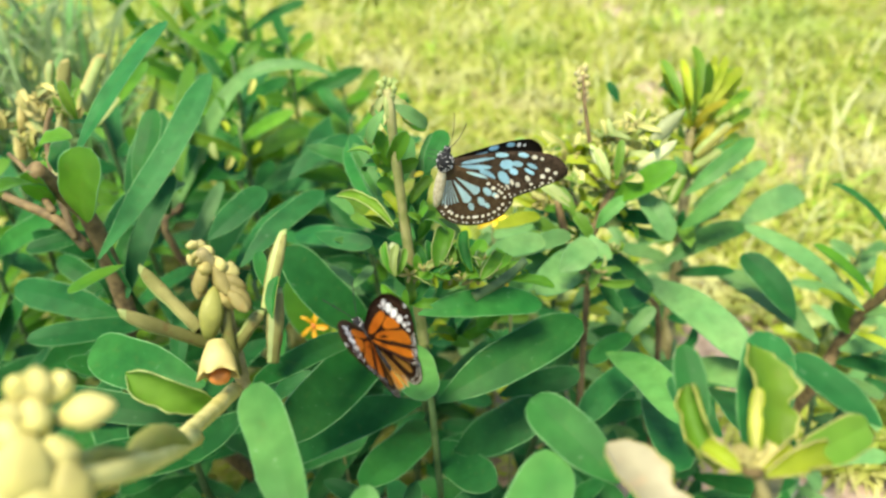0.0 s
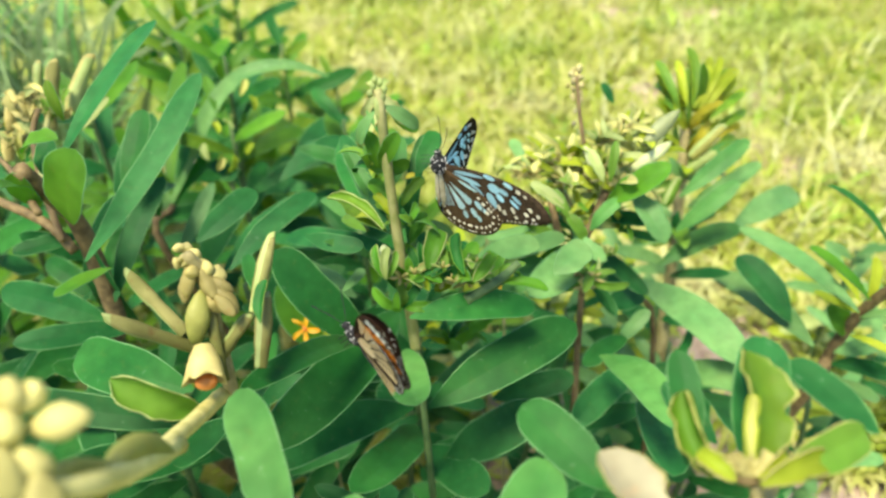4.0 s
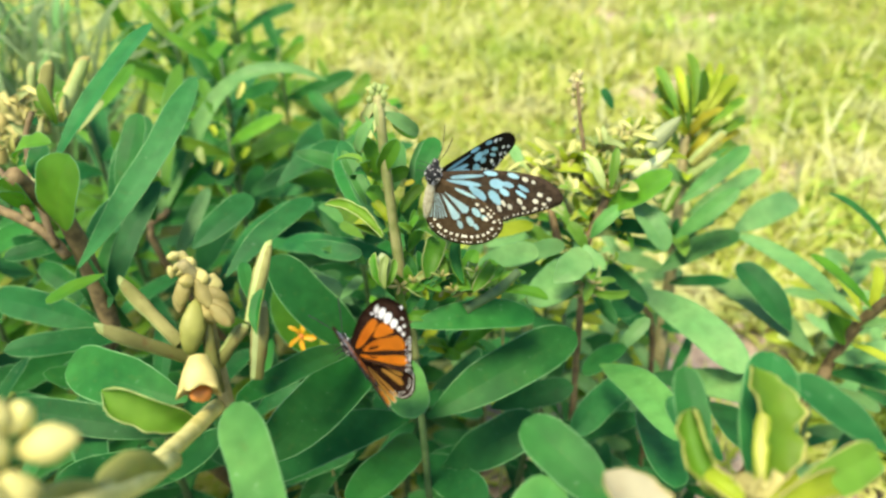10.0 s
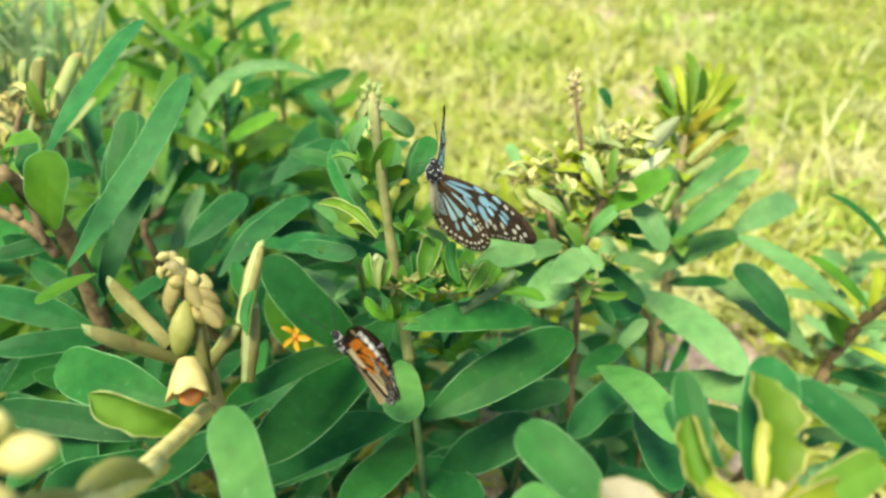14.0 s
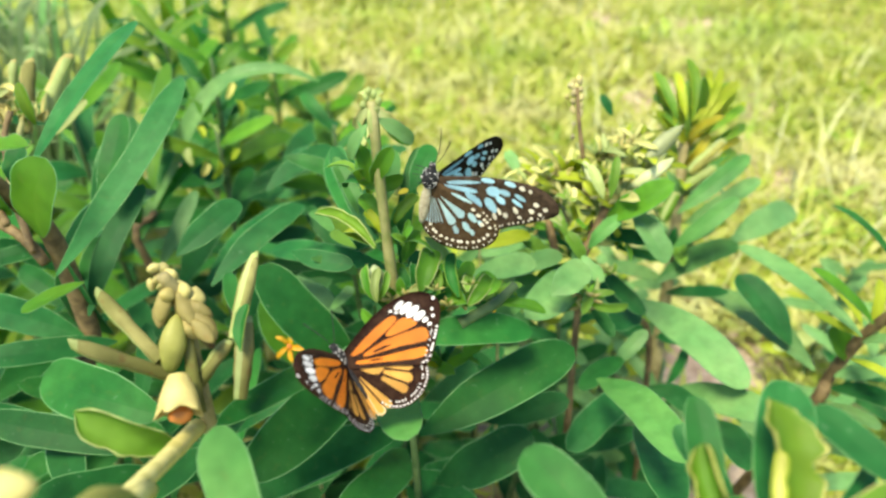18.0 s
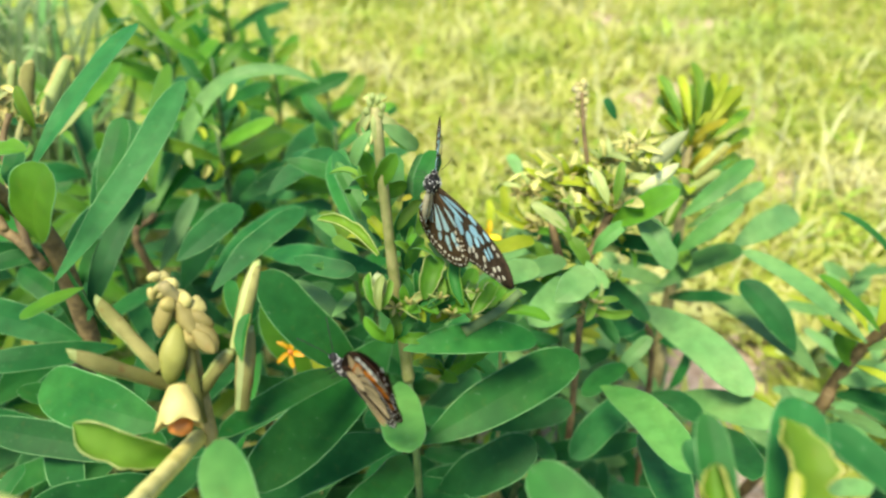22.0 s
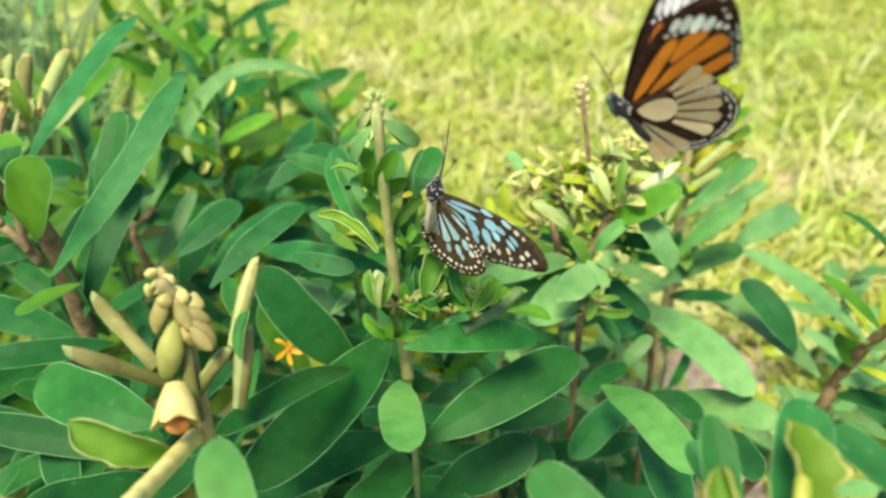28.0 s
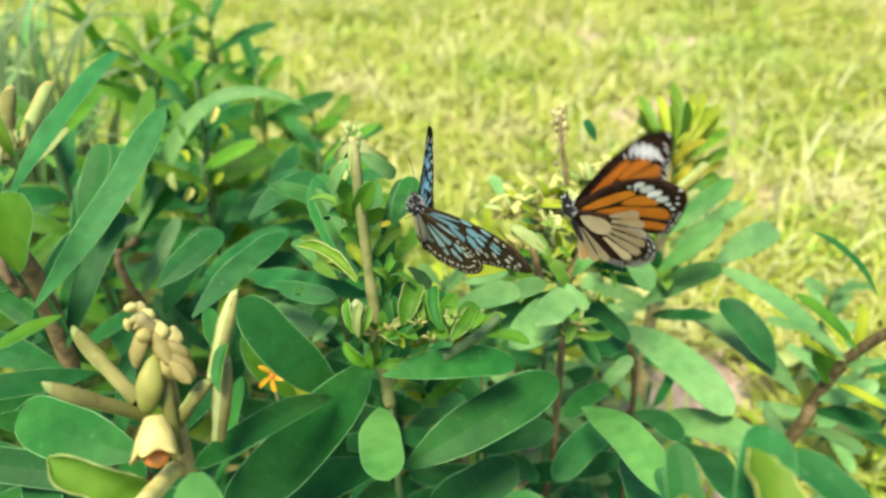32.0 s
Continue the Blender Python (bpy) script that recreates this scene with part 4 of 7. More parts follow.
bud("sepal", C, (0.0143, 0.2180, 0.4704), (0.0188, 0.2163, 0.4747), 0.0018, leaf_spring, 6, 5)
bud("sepal", C, (0.0247, 0.2236, 0.4778), (0.0192, 0.2215, 0.4817), 0.0014, bract_sage, 6, 5)
bud("sepal", C, (0.0247, 0.2236, 0.4778), (0.0228, 0.2220, 0.4824), 0.0016, leaf_spring, 6, 5)
bud("sepal", C, (0.0247, 0.2236, 0.4778), (0.0262, 0.2221, 0.4825), 0.0012, bud_cream, 6, 5)
bud("sepal", C, (0.0247, 0.2236, 0.4778), (0.0284, 0.2213, 0.4815), 0.0012, leaf_spring, 6, 5)
bud("sepal", C, (0.0081, 0.2223, 0.4761), (0.0030, 0.2204, 0.4803), 0.0016, bract_sage, 6, 5)
bud("sepal", C, (0.0081, 0.2223, 0.4761), (0.0068, 0.2210, 0.4811), 0.0014, bract_sage, 6, 5)
bud("sepal", C, (0.0081, 0.2223, 0.4761), (0.0093, 0.2213, 0.4815), 0.0016, bud_cream, 6, 5)
bud("sepal", C, (0.0081, 0.2223, 0.4761), (0.0125, 0.2199, 0.4797), 0.0012, bud_cream, 6, 5)
tube("twig", C, [(0.0197, 0.2261, 0.4511), (0.0364, 0.2361, 0.4544), (0.0484, 0.2473, 0.4577)], 0.0029, 0.0023, stem_shade)
leaf(C, (-0.0201, 0.2597, 0.4797), (-0.0425, 0.2897, 0.5100), 0.0097, leaf_pale, 10, 0.08, 0.40, wave=2)
leaf(C, (-0.0199, 0.2869, 0.5162), (-0.0105, 0.2771, 0.4929), 0.0072, bract_sage, 0, 0.08, 0.35, wave=2)
leaf(C, (-0.0208, 0.2812, 0.5085), (-0.0253, 0.2773, 0.4932), 0.0055, leaf_spring, 0, 0.08, 0.35, wave=2)
leaf(C, (-0.0148, 0.2613, 0.4818), (-0.0013, 0.2791, 0.4955), 0.0091, leaf_green, 0, 0.08, 0.30, wave=2)
leaf(C, (-0.0168, 0.2935, 0.5250), (-0.0021, 0.2933, 0.5147), 0.0083, leaf_bright, 20, 0.08, 0.35, wave=2)
leaf(C, (-0.0252, 0.2920, 0.5230), (-0.0332, 0.2891, 0.5092), 0.0055, leaf_pale, 0, 0.08, 0.35, wave=2)
leaf(C, (-0.0295, 0.2730, 0.4976), (-0.0250, 0.2840, 0.5022), 0.0047, leaf_lime, 0, 0.08, 0.30, wave=2)
leaf(C, (-0.0096, 0.2642, 0.5024), (-0.0044, 0.2653, 0.5039), 0.0035, leaf_yellow, 0, 0.1, 0.3)
curled(C, (-0.0234, 0.2881, 0.5379), (-0.0152, 0.2861, 0.5318), 0.0059, bract_sage, bud_cream, 0, 0.12, 0.8, 0.6)
curled(C, (-0.0234, 0.2878, 0.5375), (-0.0302, 0.2832, 0.5280), 0.0059, bract_sage, bud_cream, 0, 0.12, 0.8, 0.6)
curled(C, (-0.0222, 0.2895, 0.5397), (-0.0268, 0.2945, 0.5431), 0.0052, bract_sage, bud_cream, 0, 0.12, 0.8, 0.6)
curled(C, (-0.0222, 0.2898, 0.5402), (-0.0165, 0.2947, 0.5434), 0.0052, bract_sage, bud_cream, 0, 0.12, 0.8, 0.6)
curled(C, (-0.0212, 0.2871, 0.5365), (-0.0051, 0.2812, 0.5252), 0.0089, bract_sage, bud_cream, 0, 0.12, 0.8, 0.6)
curled(C, (-0.0219, 0.2827, 0.5306), (-0.0306, 0.2744, 0.5161), 0.0081, bract_sage, bud_cream, 0, 0.12, 0.8, 0.6)
leaf(C, (0.0277, 0.2775, 0.4397), (0.0673, 0.2985, 0.4343), 0.0168, leaf_grey, 0, 0.06, 0.15)
leaf(C, (0.0423, 0.2759, 0.4039), (0.0714, 0.3085, 0.4141), 0.0192, leaf_pale, 0, 0.06, 0.15)
leaf(C, (0.0024, 0.2906, 0.4574), (0.0160, 0.2992, 0.4354), 0.0092, leaf_grey, 0, 0.06, 0.15)
leaf(C, (0.0354, 0.3027, 0.4401), (0.0671, 0.3241, 0.4351), 0.0112, leaf_lime, 0, 0.06, 0.15)
leaf(C, (-0.0552, 0.2600, 0.4668), (-0.0337, 0.2713, 0.4484), 0.0085, leaf_pale, 0, 0.06, 0.15)
leaf(C, (-0.0465, 0.2913, 0.4585), (-0.0649, 0.3166, 0.4590), 0.0076, leaf_pale, 0, 0.06, 0.15)
leaf(C, (-0.0336, 0.2712, 0.4650), (-0.0494, 0.2931, 0.4610), 0.0072, leaf_spring, 0, 0.06, 0.15)
leaf(C, (-0.0491, 0.2591, 0.4320), (-0.0392, 0.2826, 0.4300), 0.0074, leaf_grey, 0, 0.06, 0.15)
# rosettes of small young leaves
rosette(C, (-0.005, 0.235, 0.460), 0.0256, 13, [leaf_bright, leaf_spring, leaf_bright, leaf_green], 1, 0.36, (0, 1.2), bud_cream)
rosette(C, (0.017, 0.245, 0.449), 0.0312, 14, [leaf_bright, leaf_spring, leaf_bright, leaf_green], 2, 0.36, (0, 1.2), bud_cream)
rosette(C, (-0.013, 0.226, 0.448), 0.0204, 9, [leaf_bright, leaf_spring, leaf_bright, leaf_green], 3, 0.36, (0, 1.2))
rosette(C, (-0.008, 0.241, 0.489), 0.0173, 9, [leaf_bright, leaf_spring, leaf_bright, leaf_green], 4, 0.36, (0, 1.2))
rosette(C, (-0.026, 0.252, 0.516), 0.0192, 8, [leaf_bright, leaf_spring, leaf_bright, leaf_green], 5, 0.36, (0, 1.2))
rosette(C, (0.012, 0.247, 0.398), 0.0227, 10, [leaf_bright, leaf_spring, leaf_bright, leaf_green], 6, 0.36, (0, 1.2))
rosette(C, (0.040, 0.260, 0.434), 0.0276, 10, [leaf_bright, leaf_spring, leaf_bright, leaf_green], 7, 0.36, (0, 1.2))
leaf(C, (-0.001, 0.249, 0.454), (0.001, 0.266, 0.467), 0.0145, leaf_green, 0, 0.1, 0.3)
leaf(C, (0.018, 0.256, 0.447), (0.017, 0.275, 0.454), 0.0138, leaf_green, 0, 0.1, 0.3)
leaf(C, (0.024, 0.255, 0.438), (0.040, 0.273, 0.445), 0.0134, leaf_bright, 0, 0.1, 0.3)
leaf(C, (0.007, 0.251, 0.448), (0.013, 0.270, 0.455), 0.0071, leaf_bright, 0, 0.1, 0.3)
leaf(C, (0.031, 0.259, 0.428), (0.050, 0.281, 0.425), 0.0082, leaf_lime, 0, 0.1, 0.3)
# lower leaves, several in the green that has shade in its colour
leaf(C, (-0.035, 0.253, 0.395), (-0.084, 0.264, 0.459), 0.0290, leaf_shaded, 0, 0.05, 0.12)
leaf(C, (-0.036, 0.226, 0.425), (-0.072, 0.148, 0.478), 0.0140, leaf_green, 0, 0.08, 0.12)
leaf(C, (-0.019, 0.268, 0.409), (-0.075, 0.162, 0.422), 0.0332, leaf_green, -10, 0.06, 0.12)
leaf(C, (-0.012, 0.233, 0.362), (-0.087, 0.177, 0.386), 0.0266, leaf_shaded, 0, 0.06, 0.12)
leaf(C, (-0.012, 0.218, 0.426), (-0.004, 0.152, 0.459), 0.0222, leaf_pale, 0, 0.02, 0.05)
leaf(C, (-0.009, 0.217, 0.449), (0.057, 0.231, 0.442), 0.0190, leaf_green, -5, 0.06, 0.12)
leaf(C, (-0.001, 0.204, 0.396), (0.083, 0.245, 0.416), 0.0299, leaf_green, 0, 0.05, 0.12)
leaf(C, (0.039, 0.281, 0.312), (0.094, 0.280, 0.333), 0.0216, leaf_shaded, 0, 0.06, 0.12)
leaf(C, (0.007, 0.228, 0.321), (0.063, 0.235, 0.355), 0.0314, leaf_shaded, 0, 0.06, 0.12)
leaf(C, (-0.006, 0.245, 0.308), (0.030, 0.199, 0.326), 0.0286, leaf_shaded, 0, 0.06, 0.12)
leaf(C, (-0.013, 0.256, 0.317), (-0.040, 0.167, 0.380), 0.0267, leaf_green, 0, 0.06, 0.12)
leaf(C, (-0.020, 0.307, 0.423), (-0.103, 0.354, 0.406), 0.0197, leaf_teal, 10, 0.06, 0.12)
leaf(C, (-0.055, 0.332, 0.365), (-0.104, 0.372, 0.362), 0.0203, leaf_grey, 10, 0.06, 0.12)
leaf(C, (-0.008, 0.273, 0.356), (-0.070, 0.275, 0.340), 0.0219, leaf_shaded, 0, 0.06, 0.12)
# shrub behind the stalk with the brown dry spike and cream pods
D = plant("shrub", "shrub with a dry brown flower spike and cream pods", "shrub", (0.105, 0.360, 0.0), "flowering shrubs")
tube("stem", D, [(0.105, 0.360, 0.000), (0.105, 0.316, 0.234), (0.107, 0.333, 0.316), (0.111, 0.357, 0.400), (0.125, 0.362, 0.428), (0.126, 0.367, 0.447)], 0.0028, 0.0020, bark_brown)
tube("spike", D, [(0.115, 0.359, 0.404), (0.105, 0.367, 0.457), (0.101, 0.379, 0.482), (0.100, 0.392, 0.500)], 0.0017, 0.0012, bark_brown)
bud("bud", D, (0.1050, 0.4256, 0.4877), (0.1041, 0.4265, 0.4923), 0.0059, bud_cream)
bud("bud", D, (0.1089, 0.4267, 0.4892), (0.1080, 0.4276, 0.4938), 0.0051, bud_ivory)
bud("bud", D, (0.1029, 0.4239, 0.4854), (0.1025, 0.4248, 0.4900), 0.0051, bract_cream)
bud("bud", D, (0.1072, 0.4238, 0.4853), (0.1061, 0.4248, 0.4899), 0.0055, bud_ivory)
bud("bud", D, (0.1052, 0.4215, 0.4822), (0.1058, 0.4224, 0.4868), 0.0051, bract_cream)
bud("bud", D, (0.1002, 0.4192, 0.4792), (0.1001, 0.4202, 0.4838), 0.0035, bud_cream)
bud("bud", D, (0.1106, 0.4191, 0.4790), (0.1101, 0.4200, 0.4836), 0.0035, bud_cream)
bud("bud", D, (0.1091, 0.4133, 0.4711), (0.1092, 0.4142, 0.4757), 0.0031, bud_cream)
bud("bud", D, (0.1028, 0.4028, 0.4571), (0.1031, 0.4038, 0.4618), 0.0035, bract_cream)
bud("bud", D, (0.1046, 0.4081, 0.4641), (0.1041, 0.4090, 0.4688), 0.0027, bract_cream)
bud("bud", D, (0.102, 0.393, 0.501), (0.102, 0.394, 0.506), 0.0038, bud_tan)
bud("bud", D, (0.098, 0.392, 0.499), (0.097, 0.394, 0.503), 0.0038, bud_tan)
bud("bud", D, (0.102, 0.391, 0.497), (0.103, 0.392, 0.501), 0.0038, bud_tan)
bud("bud", D, (0.098, 0.390, 0.494), (0.097, 0.392, 0.499), 0.0038, bud_tan)
bud("bud", D, (0.102, 0.388, 0.492), (0.103, 0.390, 0.497), 0.0038, bud_tan)
bud("bud", D, (0.098, 0.388, 0.490), (0.097, 0.390, 0.494), 0.0038, bud_tan)
bud("bud", D, (0.102, 0.386, 0.488), (0.103, 0.388, 0.492), 0.0038, bud_tan)
bud("bud", D, (0.099, 0.386, 0.485), (0.097, 0.388, 0.490), 0.0038, bud_tan)
bud("bud", D, (0.102, 0.384, 0.483), (0.103, 0.386, 0.488), 0.0038, bud_tan)
bud("pod", D, (0.1420, 0.3607, 0.4639), (0.1661, 0.3740, 0.4819), 0.0109, pod_pale, 14, 12)
bud("pod", D, (0.1306, 0.3500, 0.4497), (0.1601, 0.3618, 0.4654), 0.0083, pod_pale, 14, 12)
bud("pod", D, (0.1151, 0.3470, 0.4457), (0.1025, 0.3612, 0.4648), 0.0080, pod_pale, 14, 12)
bud("pod", D, (0.1153, 0.3713, 0.4783), (0.1171, 0.3637, 0.4681), 0.0047, bract_sage, 14, 12)
bud("pod", D, (0.1255, 0.3560, 0.4578), (0.1230, 0.3615, 0.4651), 0.0072, bud_ivory, 14, 12)
tuft(D, (0.1264, 0.3695, 0.4658), 0.0127, 14, [petal_straw, leaf_lime, bud_ivory], bract_sage, 51)
tuft(D, (0.1141, 0.3598, 0.4528), 0.0145, 12, [petal_straw, bract_sage, leaf_lime], bract_sage, 52)
tuft(D, (0.1364, 0.3671, 0.4626), 0.0109, 9, [petal_straw, leaf_lime, bract_sage], bract_sage, 53)
tuft(D, (0.0775, 0.3625, 0.4566), 0.0127, 9, [leaf_lime, petal_straw, leaf_spring], bract_sage, 54)
tuft(D, (0.0935, 0.3502, 0.4400), 0.0145, 12, [leaf_lime, petal_straw, leaf_spring], bract_sage, 55)
tuft(D, (0.0929, 0.3371, 0.4224), 0.0127, 10, [leaf_lime, petal_straw, leaf_spring], bract_sage, 56)
tuft(D, (0.1250, 0.3585, 0.4511), 0.0109, 9, [bud_ivory, petal_straw, petal_straw], bract_sage, 57)
tuft(D, (0.1458, 0.3725, 0.4698), 0.0080, 6, [petal_straw, leaf_lime], bract_sage, 58)
tuft(D, (0.1162, 0.3236, 0.4042), 0.0109, 8, [leaf_spring, bract_sage, leaf_grey], bract_sage, 59)
tube("branch", D, [(0.1026, 0.3331, 0.4102), (0.1099, 0.3390, 0.4216), (0.1176, 0.3482, 0.4373)], 0.0035, 0.0029, bark_brown)
tube("branch", D, [(0.0885, 0.3402, 0.4031), (0.0851, 0.3493, 0.4153), (0.0826, 0.3572, 0.4260)], 0.0029, 0.0022, bark_brown)
leaf(D, (0.117, 0.340, 0.434), (0.150, 0.329, 0.467), 0.0195, leaf_bright, 0, 0.1, 0.3, wave=2)
rosette(D, (0.122, 0.365, 0.438), 0.0380, 15, [leaf_lime, petal_straw, bract_sage, leaf_lime], 11, 0.24, (0, 1.4), bud_cream)
rosette(D, (0.138, 0.384, 0.462), 0.0265, 12, [leaf_lime, petal_straw, petal_straw], 12, 0.24, (-0.2, 1.2), bud_cream)
rosette(D, (0.115, 0.376, 0.457), 0.0260, 12, [petal_straw, leaf_lime, bract_sage], 28, 0.24, (-0.1, 1.2), bud_cream)
rosette(D, (0.082, 0.401, 0.426), 0.0353, 14, [petal_straw, leaf_lime, petal_straw], 13, 0.24, (-0.2, 1.2), bud_cream)
rosette(D, (0.098, 0.374, 0.426), 0.0351, 13, [leaf_lime, bract_sage, petal_straw], 14, 0.24, (-0.2, 1.1), bud_cream)
rosette(D, (0.078, 0.376, 0.406), 0.0346, 12, [leaf_lime, leaf_bright, petal_straw], 15, 0.24, (-0.2, 1.1), bud_cream)
rosette(D, (0.101, 0.353, 0.415), 0.0290, 10, [leaf_lime, leaf_bright, bract_sage], 29, 0.24, (-0.2, 1.1))
rosette(D, (0.099, 0.297, 0.402), 0.0297, 14, [leaf_spring, bract_sage, leaf_bright, leaf_spring], 16, 0.26, (-0.1, 1.2), bud_cream)
rosette(D, (0.128, 0.351, 0.405), 0.0296, 10, [leaf_bright, leaf_lime, leaf_green], 17, 0.24, (-0.4, 0.9))
rosette(D, (0.107, 0.383, 0.371), 0.0338, 9, [leaf_grey, leaf_grey, leaf_bright], 18, 0.24, (-0.4, 0.9))
rosette(D, (0.074, 0.408, 0.363), 0.0351, 9, [leaf_lime, leaf_grey, leaf_bright], 19, 0.24, (-0.4, 0.9))
rosette(D, (0.098, 0.378, 0.442), 0.0355, 11, [leaf_lime, petal_straw, petal_straw], 41, 0.26, (0.1, 1.3), bud_cream)
rosette(D, (0.125, 0.349, 0.437), 0.0359, 11, [petal_straw, leaf_lime, bract_sage], 42, 0.26, (0, 1.2), bud_cream)
rosette(D, (0.069, 0.390, 0.424), 0.0279, 9, [leaf_lime, petal_straw, bract_sage], 43, 0.25, (0.1, 1.2), bud_cream)
rosette(D, (0.143, 0.365, 0.453), 0.0275, 9, [leaf_lime, bract_sage, petal_straw], 44, 0.25, (0.1, 1.2))
tube("twig", D, [(0.109, 0.363, 0.396), (0.097, 0.378, 0.414), (0.085, 0.398, 0.423)], 0.0023, 0.0016, stem_olive)
leaf(D, (0.117, 0.351, 0.392), (0.060, 0.268, 0.419), 0.0286, leaf_grey, 0, 0.06, 0.12)
leaf(D, (0.112, 0.356, 0.372), (0.124, 0.305, 0.365), 0.0118, leaf_green, 0, 0.06, 0.12)
leaf(D, (0.111, 0.360, 0.403), (0.093, 0.448, 0.389), 0.0127, leaf_green, 0, 0.06, 0.12)
leaf(D, (0.107, 0.371, 0.390), (0.065, 0.466, 0.338), 0.0152, leaf_grey, 0, 0.06, 0.12)
leaf(D, (0.111, 0.368, 0.387), (0.067, 0.432, 0.378), 0.0102, leaf_green, 0, 0.06, 0.12)
leaf(D, (0.118, 0.357, 0.409), (0.143, 0.332, 0.422), 0.0130, leaf_teal, 0, 0.06, 0.12)
leaf(D, (0.130, 0.373, 0.367), (0.152, 0.332, 0.360), 0.0149, leaf_shaded, 0, 0.06, 0.12)
leaf(D, (0.147, 0.470, 0.442), (0.139, 0.480, 0.456), 0.0092, leaf_teal, 0, 0.06, 0.12)
leaf(D, (0.074, 0.448, 0.405), (0.066, 0.467, 0.415), 0.0117, leaf_grey, 0, 0.06, 0.12)
leaf(D, (0.0724, 0.2708, 0.4305), (0.0944, 0.2892, 0.4384), 0.0202, leaf_grey, 0, 0.05, 0.1)
leaf(D, (0.0494, 0.3002, 0.4198), (0.0864, 0.3165, 0.4249), 0.0140, leaf_grey, 0, 0.05, 0.1)
# tall shrub with upright yellow-green top leaves
E = plant("shrub", "tall shrub with yellow-green young top leaves", "shrub", (0.215, 0.500, 0.0), "flowering shrubs")
tube("stem", E, [(0.215, 0.500, 0.000), (0.214, 0.437, 0.168), (0.219, 0.456, 0.232), (0.220, 0.469, 0.296), (0.225, 0.496, 0.345), (0.231, 0.529, 0.395)], 0.0070, 0.0046, stem_olive)
leaf(E, (0.217, 0.538, 0.403), (0.210, 0.578, 0.435), 0.0076, leaf_lime, 0, 0.1, 0.35)
leaf(E, (0.226, 0.538, 0.410), (0.227, 0.573, 0.436), 0.0085, leaf_lime, 0, 0.1, 0.35)
leaf(E, (0.242, 0.522, 0.392), (0.285, 0.541, 0.420), 0.0085, leaf_lime, 0, 0.1, 0.35)
leaf(E, (0.252, 0.518, 0.391), (0.285, 0.533, 0.403), 0.0076, leaf_spring, 0, 0.1, 0.35)
leaf(E, (0.238, 0.504, 0.357), (0.277, 0.525, 0.381), 0.0102, leaf_spring, 0, 0.1, 0.35)
leaf(E, (0.250, 0.497, 0.353), (0.274, 0.522, 0.373), 0.0094, leaf_lime, 0, 0.1, 0.35)
leaf(E, (0.224, 0.527, 0.388), (0.211, 0.562, 0.399), 0.0076, leaf_lime, 0, 0.1, 0.35)
leaf(E, (0.236, 0.530, 0.403), (0.273, 0.553, 0.433), 0.0127, leaf_spring, 0, 0.1, 0.35)
leaf(E, (0.236, 0.533, 0.407), (0.255, 0.564, 0.442), 0.0111, leaf_lime, 0, 0.1, 0.35)
leaf(E, (0.232, 0.536, 0.411), (0.238, 0.571, 0.442), 0.0111, leaf_lime, 0, 0.1, 0.35)
leaf(E, (0.238, 0.526, 0.396), (0.267, 0.549, 0.420), 0.0111, leaf_lime, 0, 0.1, 0.35)
leaf(E, (0.231, 0.519, 0.378), (0.259, 0.537, 0.388), 0.0102, leaf_spring, 0, 0.1, 0.35)
leaf(E, (0.227, 0.516, 0.369), (0.207, 0.549, 0.371), 0.0076, leaf_spring, 0, 0.1, 0.35)
leaf(E, (0.236, 0.513, 0.370), (0.263, 0.532, 0.381), 0.0085, leaf_lime, 0, 0.1, 0.35)
leaf(E, (0.232, 0.501, 0.348), (0.272, 0.516, 0.362), 0.0127, leaf_grey, 0, 0.1, 0.35)
leaf(E, (0.231, 0.487, 0.327), (0.298, 0.504, 0.364), 0.0170, leaf_grey, 0, 0.1, 0.35)
leaf(E, (0.228, 0.488, 0.326), (0.213, 0.519, 0.325), 0.0102, leaf_spring, 0, 0.1, 0.35)
leaf(E, (0.223, 0.481, 0.313), (0.203, 0.518, 0.319), 0.0111, leaf_grey, 0, 0.1, 0.35)
leaf(E, (0.228, 0.482, 0.318), (0.273, 0.493, 0.325), 0.0102, leaf_lime, 0, 0.1, 0.35)
sheath(E, (0.2250, 0.4885, 0.3792), (0.2553, 0.5051, 0.4014), 0.0111, bud_olive, bract_sage)
sheath(E, (0.2223, 0.4813, 0.3695), (0.2482, 0.4911, 0.3825), 0.0097, bract_sage, bract_sage)
sheath(E, (0.2022, 0.4642, 0.3466), (0.2149, 0.4785, 0.3658), 0.0111, leaf_spring, bract_sage)
sheath(E, (0.2337, 0.4638, 0.3459), (0.2436, 0.4694, 0.3535), 0.0063, bud_olive, bract_sage)
leaf(E, (0.2165, 0.5146, 0.4143), (0.2032, 0.5524, 0.4450), 0.0107, leaf_spring, 0, 0.12, 0.35, edge=leaf_lime)
leaf(E, (0.2238, 0.5153, 0.4151), (0.2217, 0.5521, 0.4446), 0.0087, leaf_lime, 0, 0.12, 0.35, edge=leaf_lime)
leaf(E, (0.2286, 0.5145, 0.4141), (0.2319, 0.5594, 0.4543), 0.0107, leaf_olive, 0, 0.12, 0.35, edge=leaf_lime)
leaf(E, (0.2298, 0.5145, 0.4140), (0.2488, 0.5488, 0.4400), 0.0107, leaf_lime, 0, 0.12, 0.35, edge=leaf_lime)
leaf(E, (0.2334, 0.5130, 0.4120), (0.2613, 0.5538, 0.4467), 0.0087, leaf_lime, 0, 0.12, 0.35, edge=leaf_lime)
leaf(E, (0.2357, 0.5115, 0.4100), (0.2759, 0.5470, 0.4374), 0.0121, leaf_lime, 0, 0.12, 0.35, edge=leaf_lime)
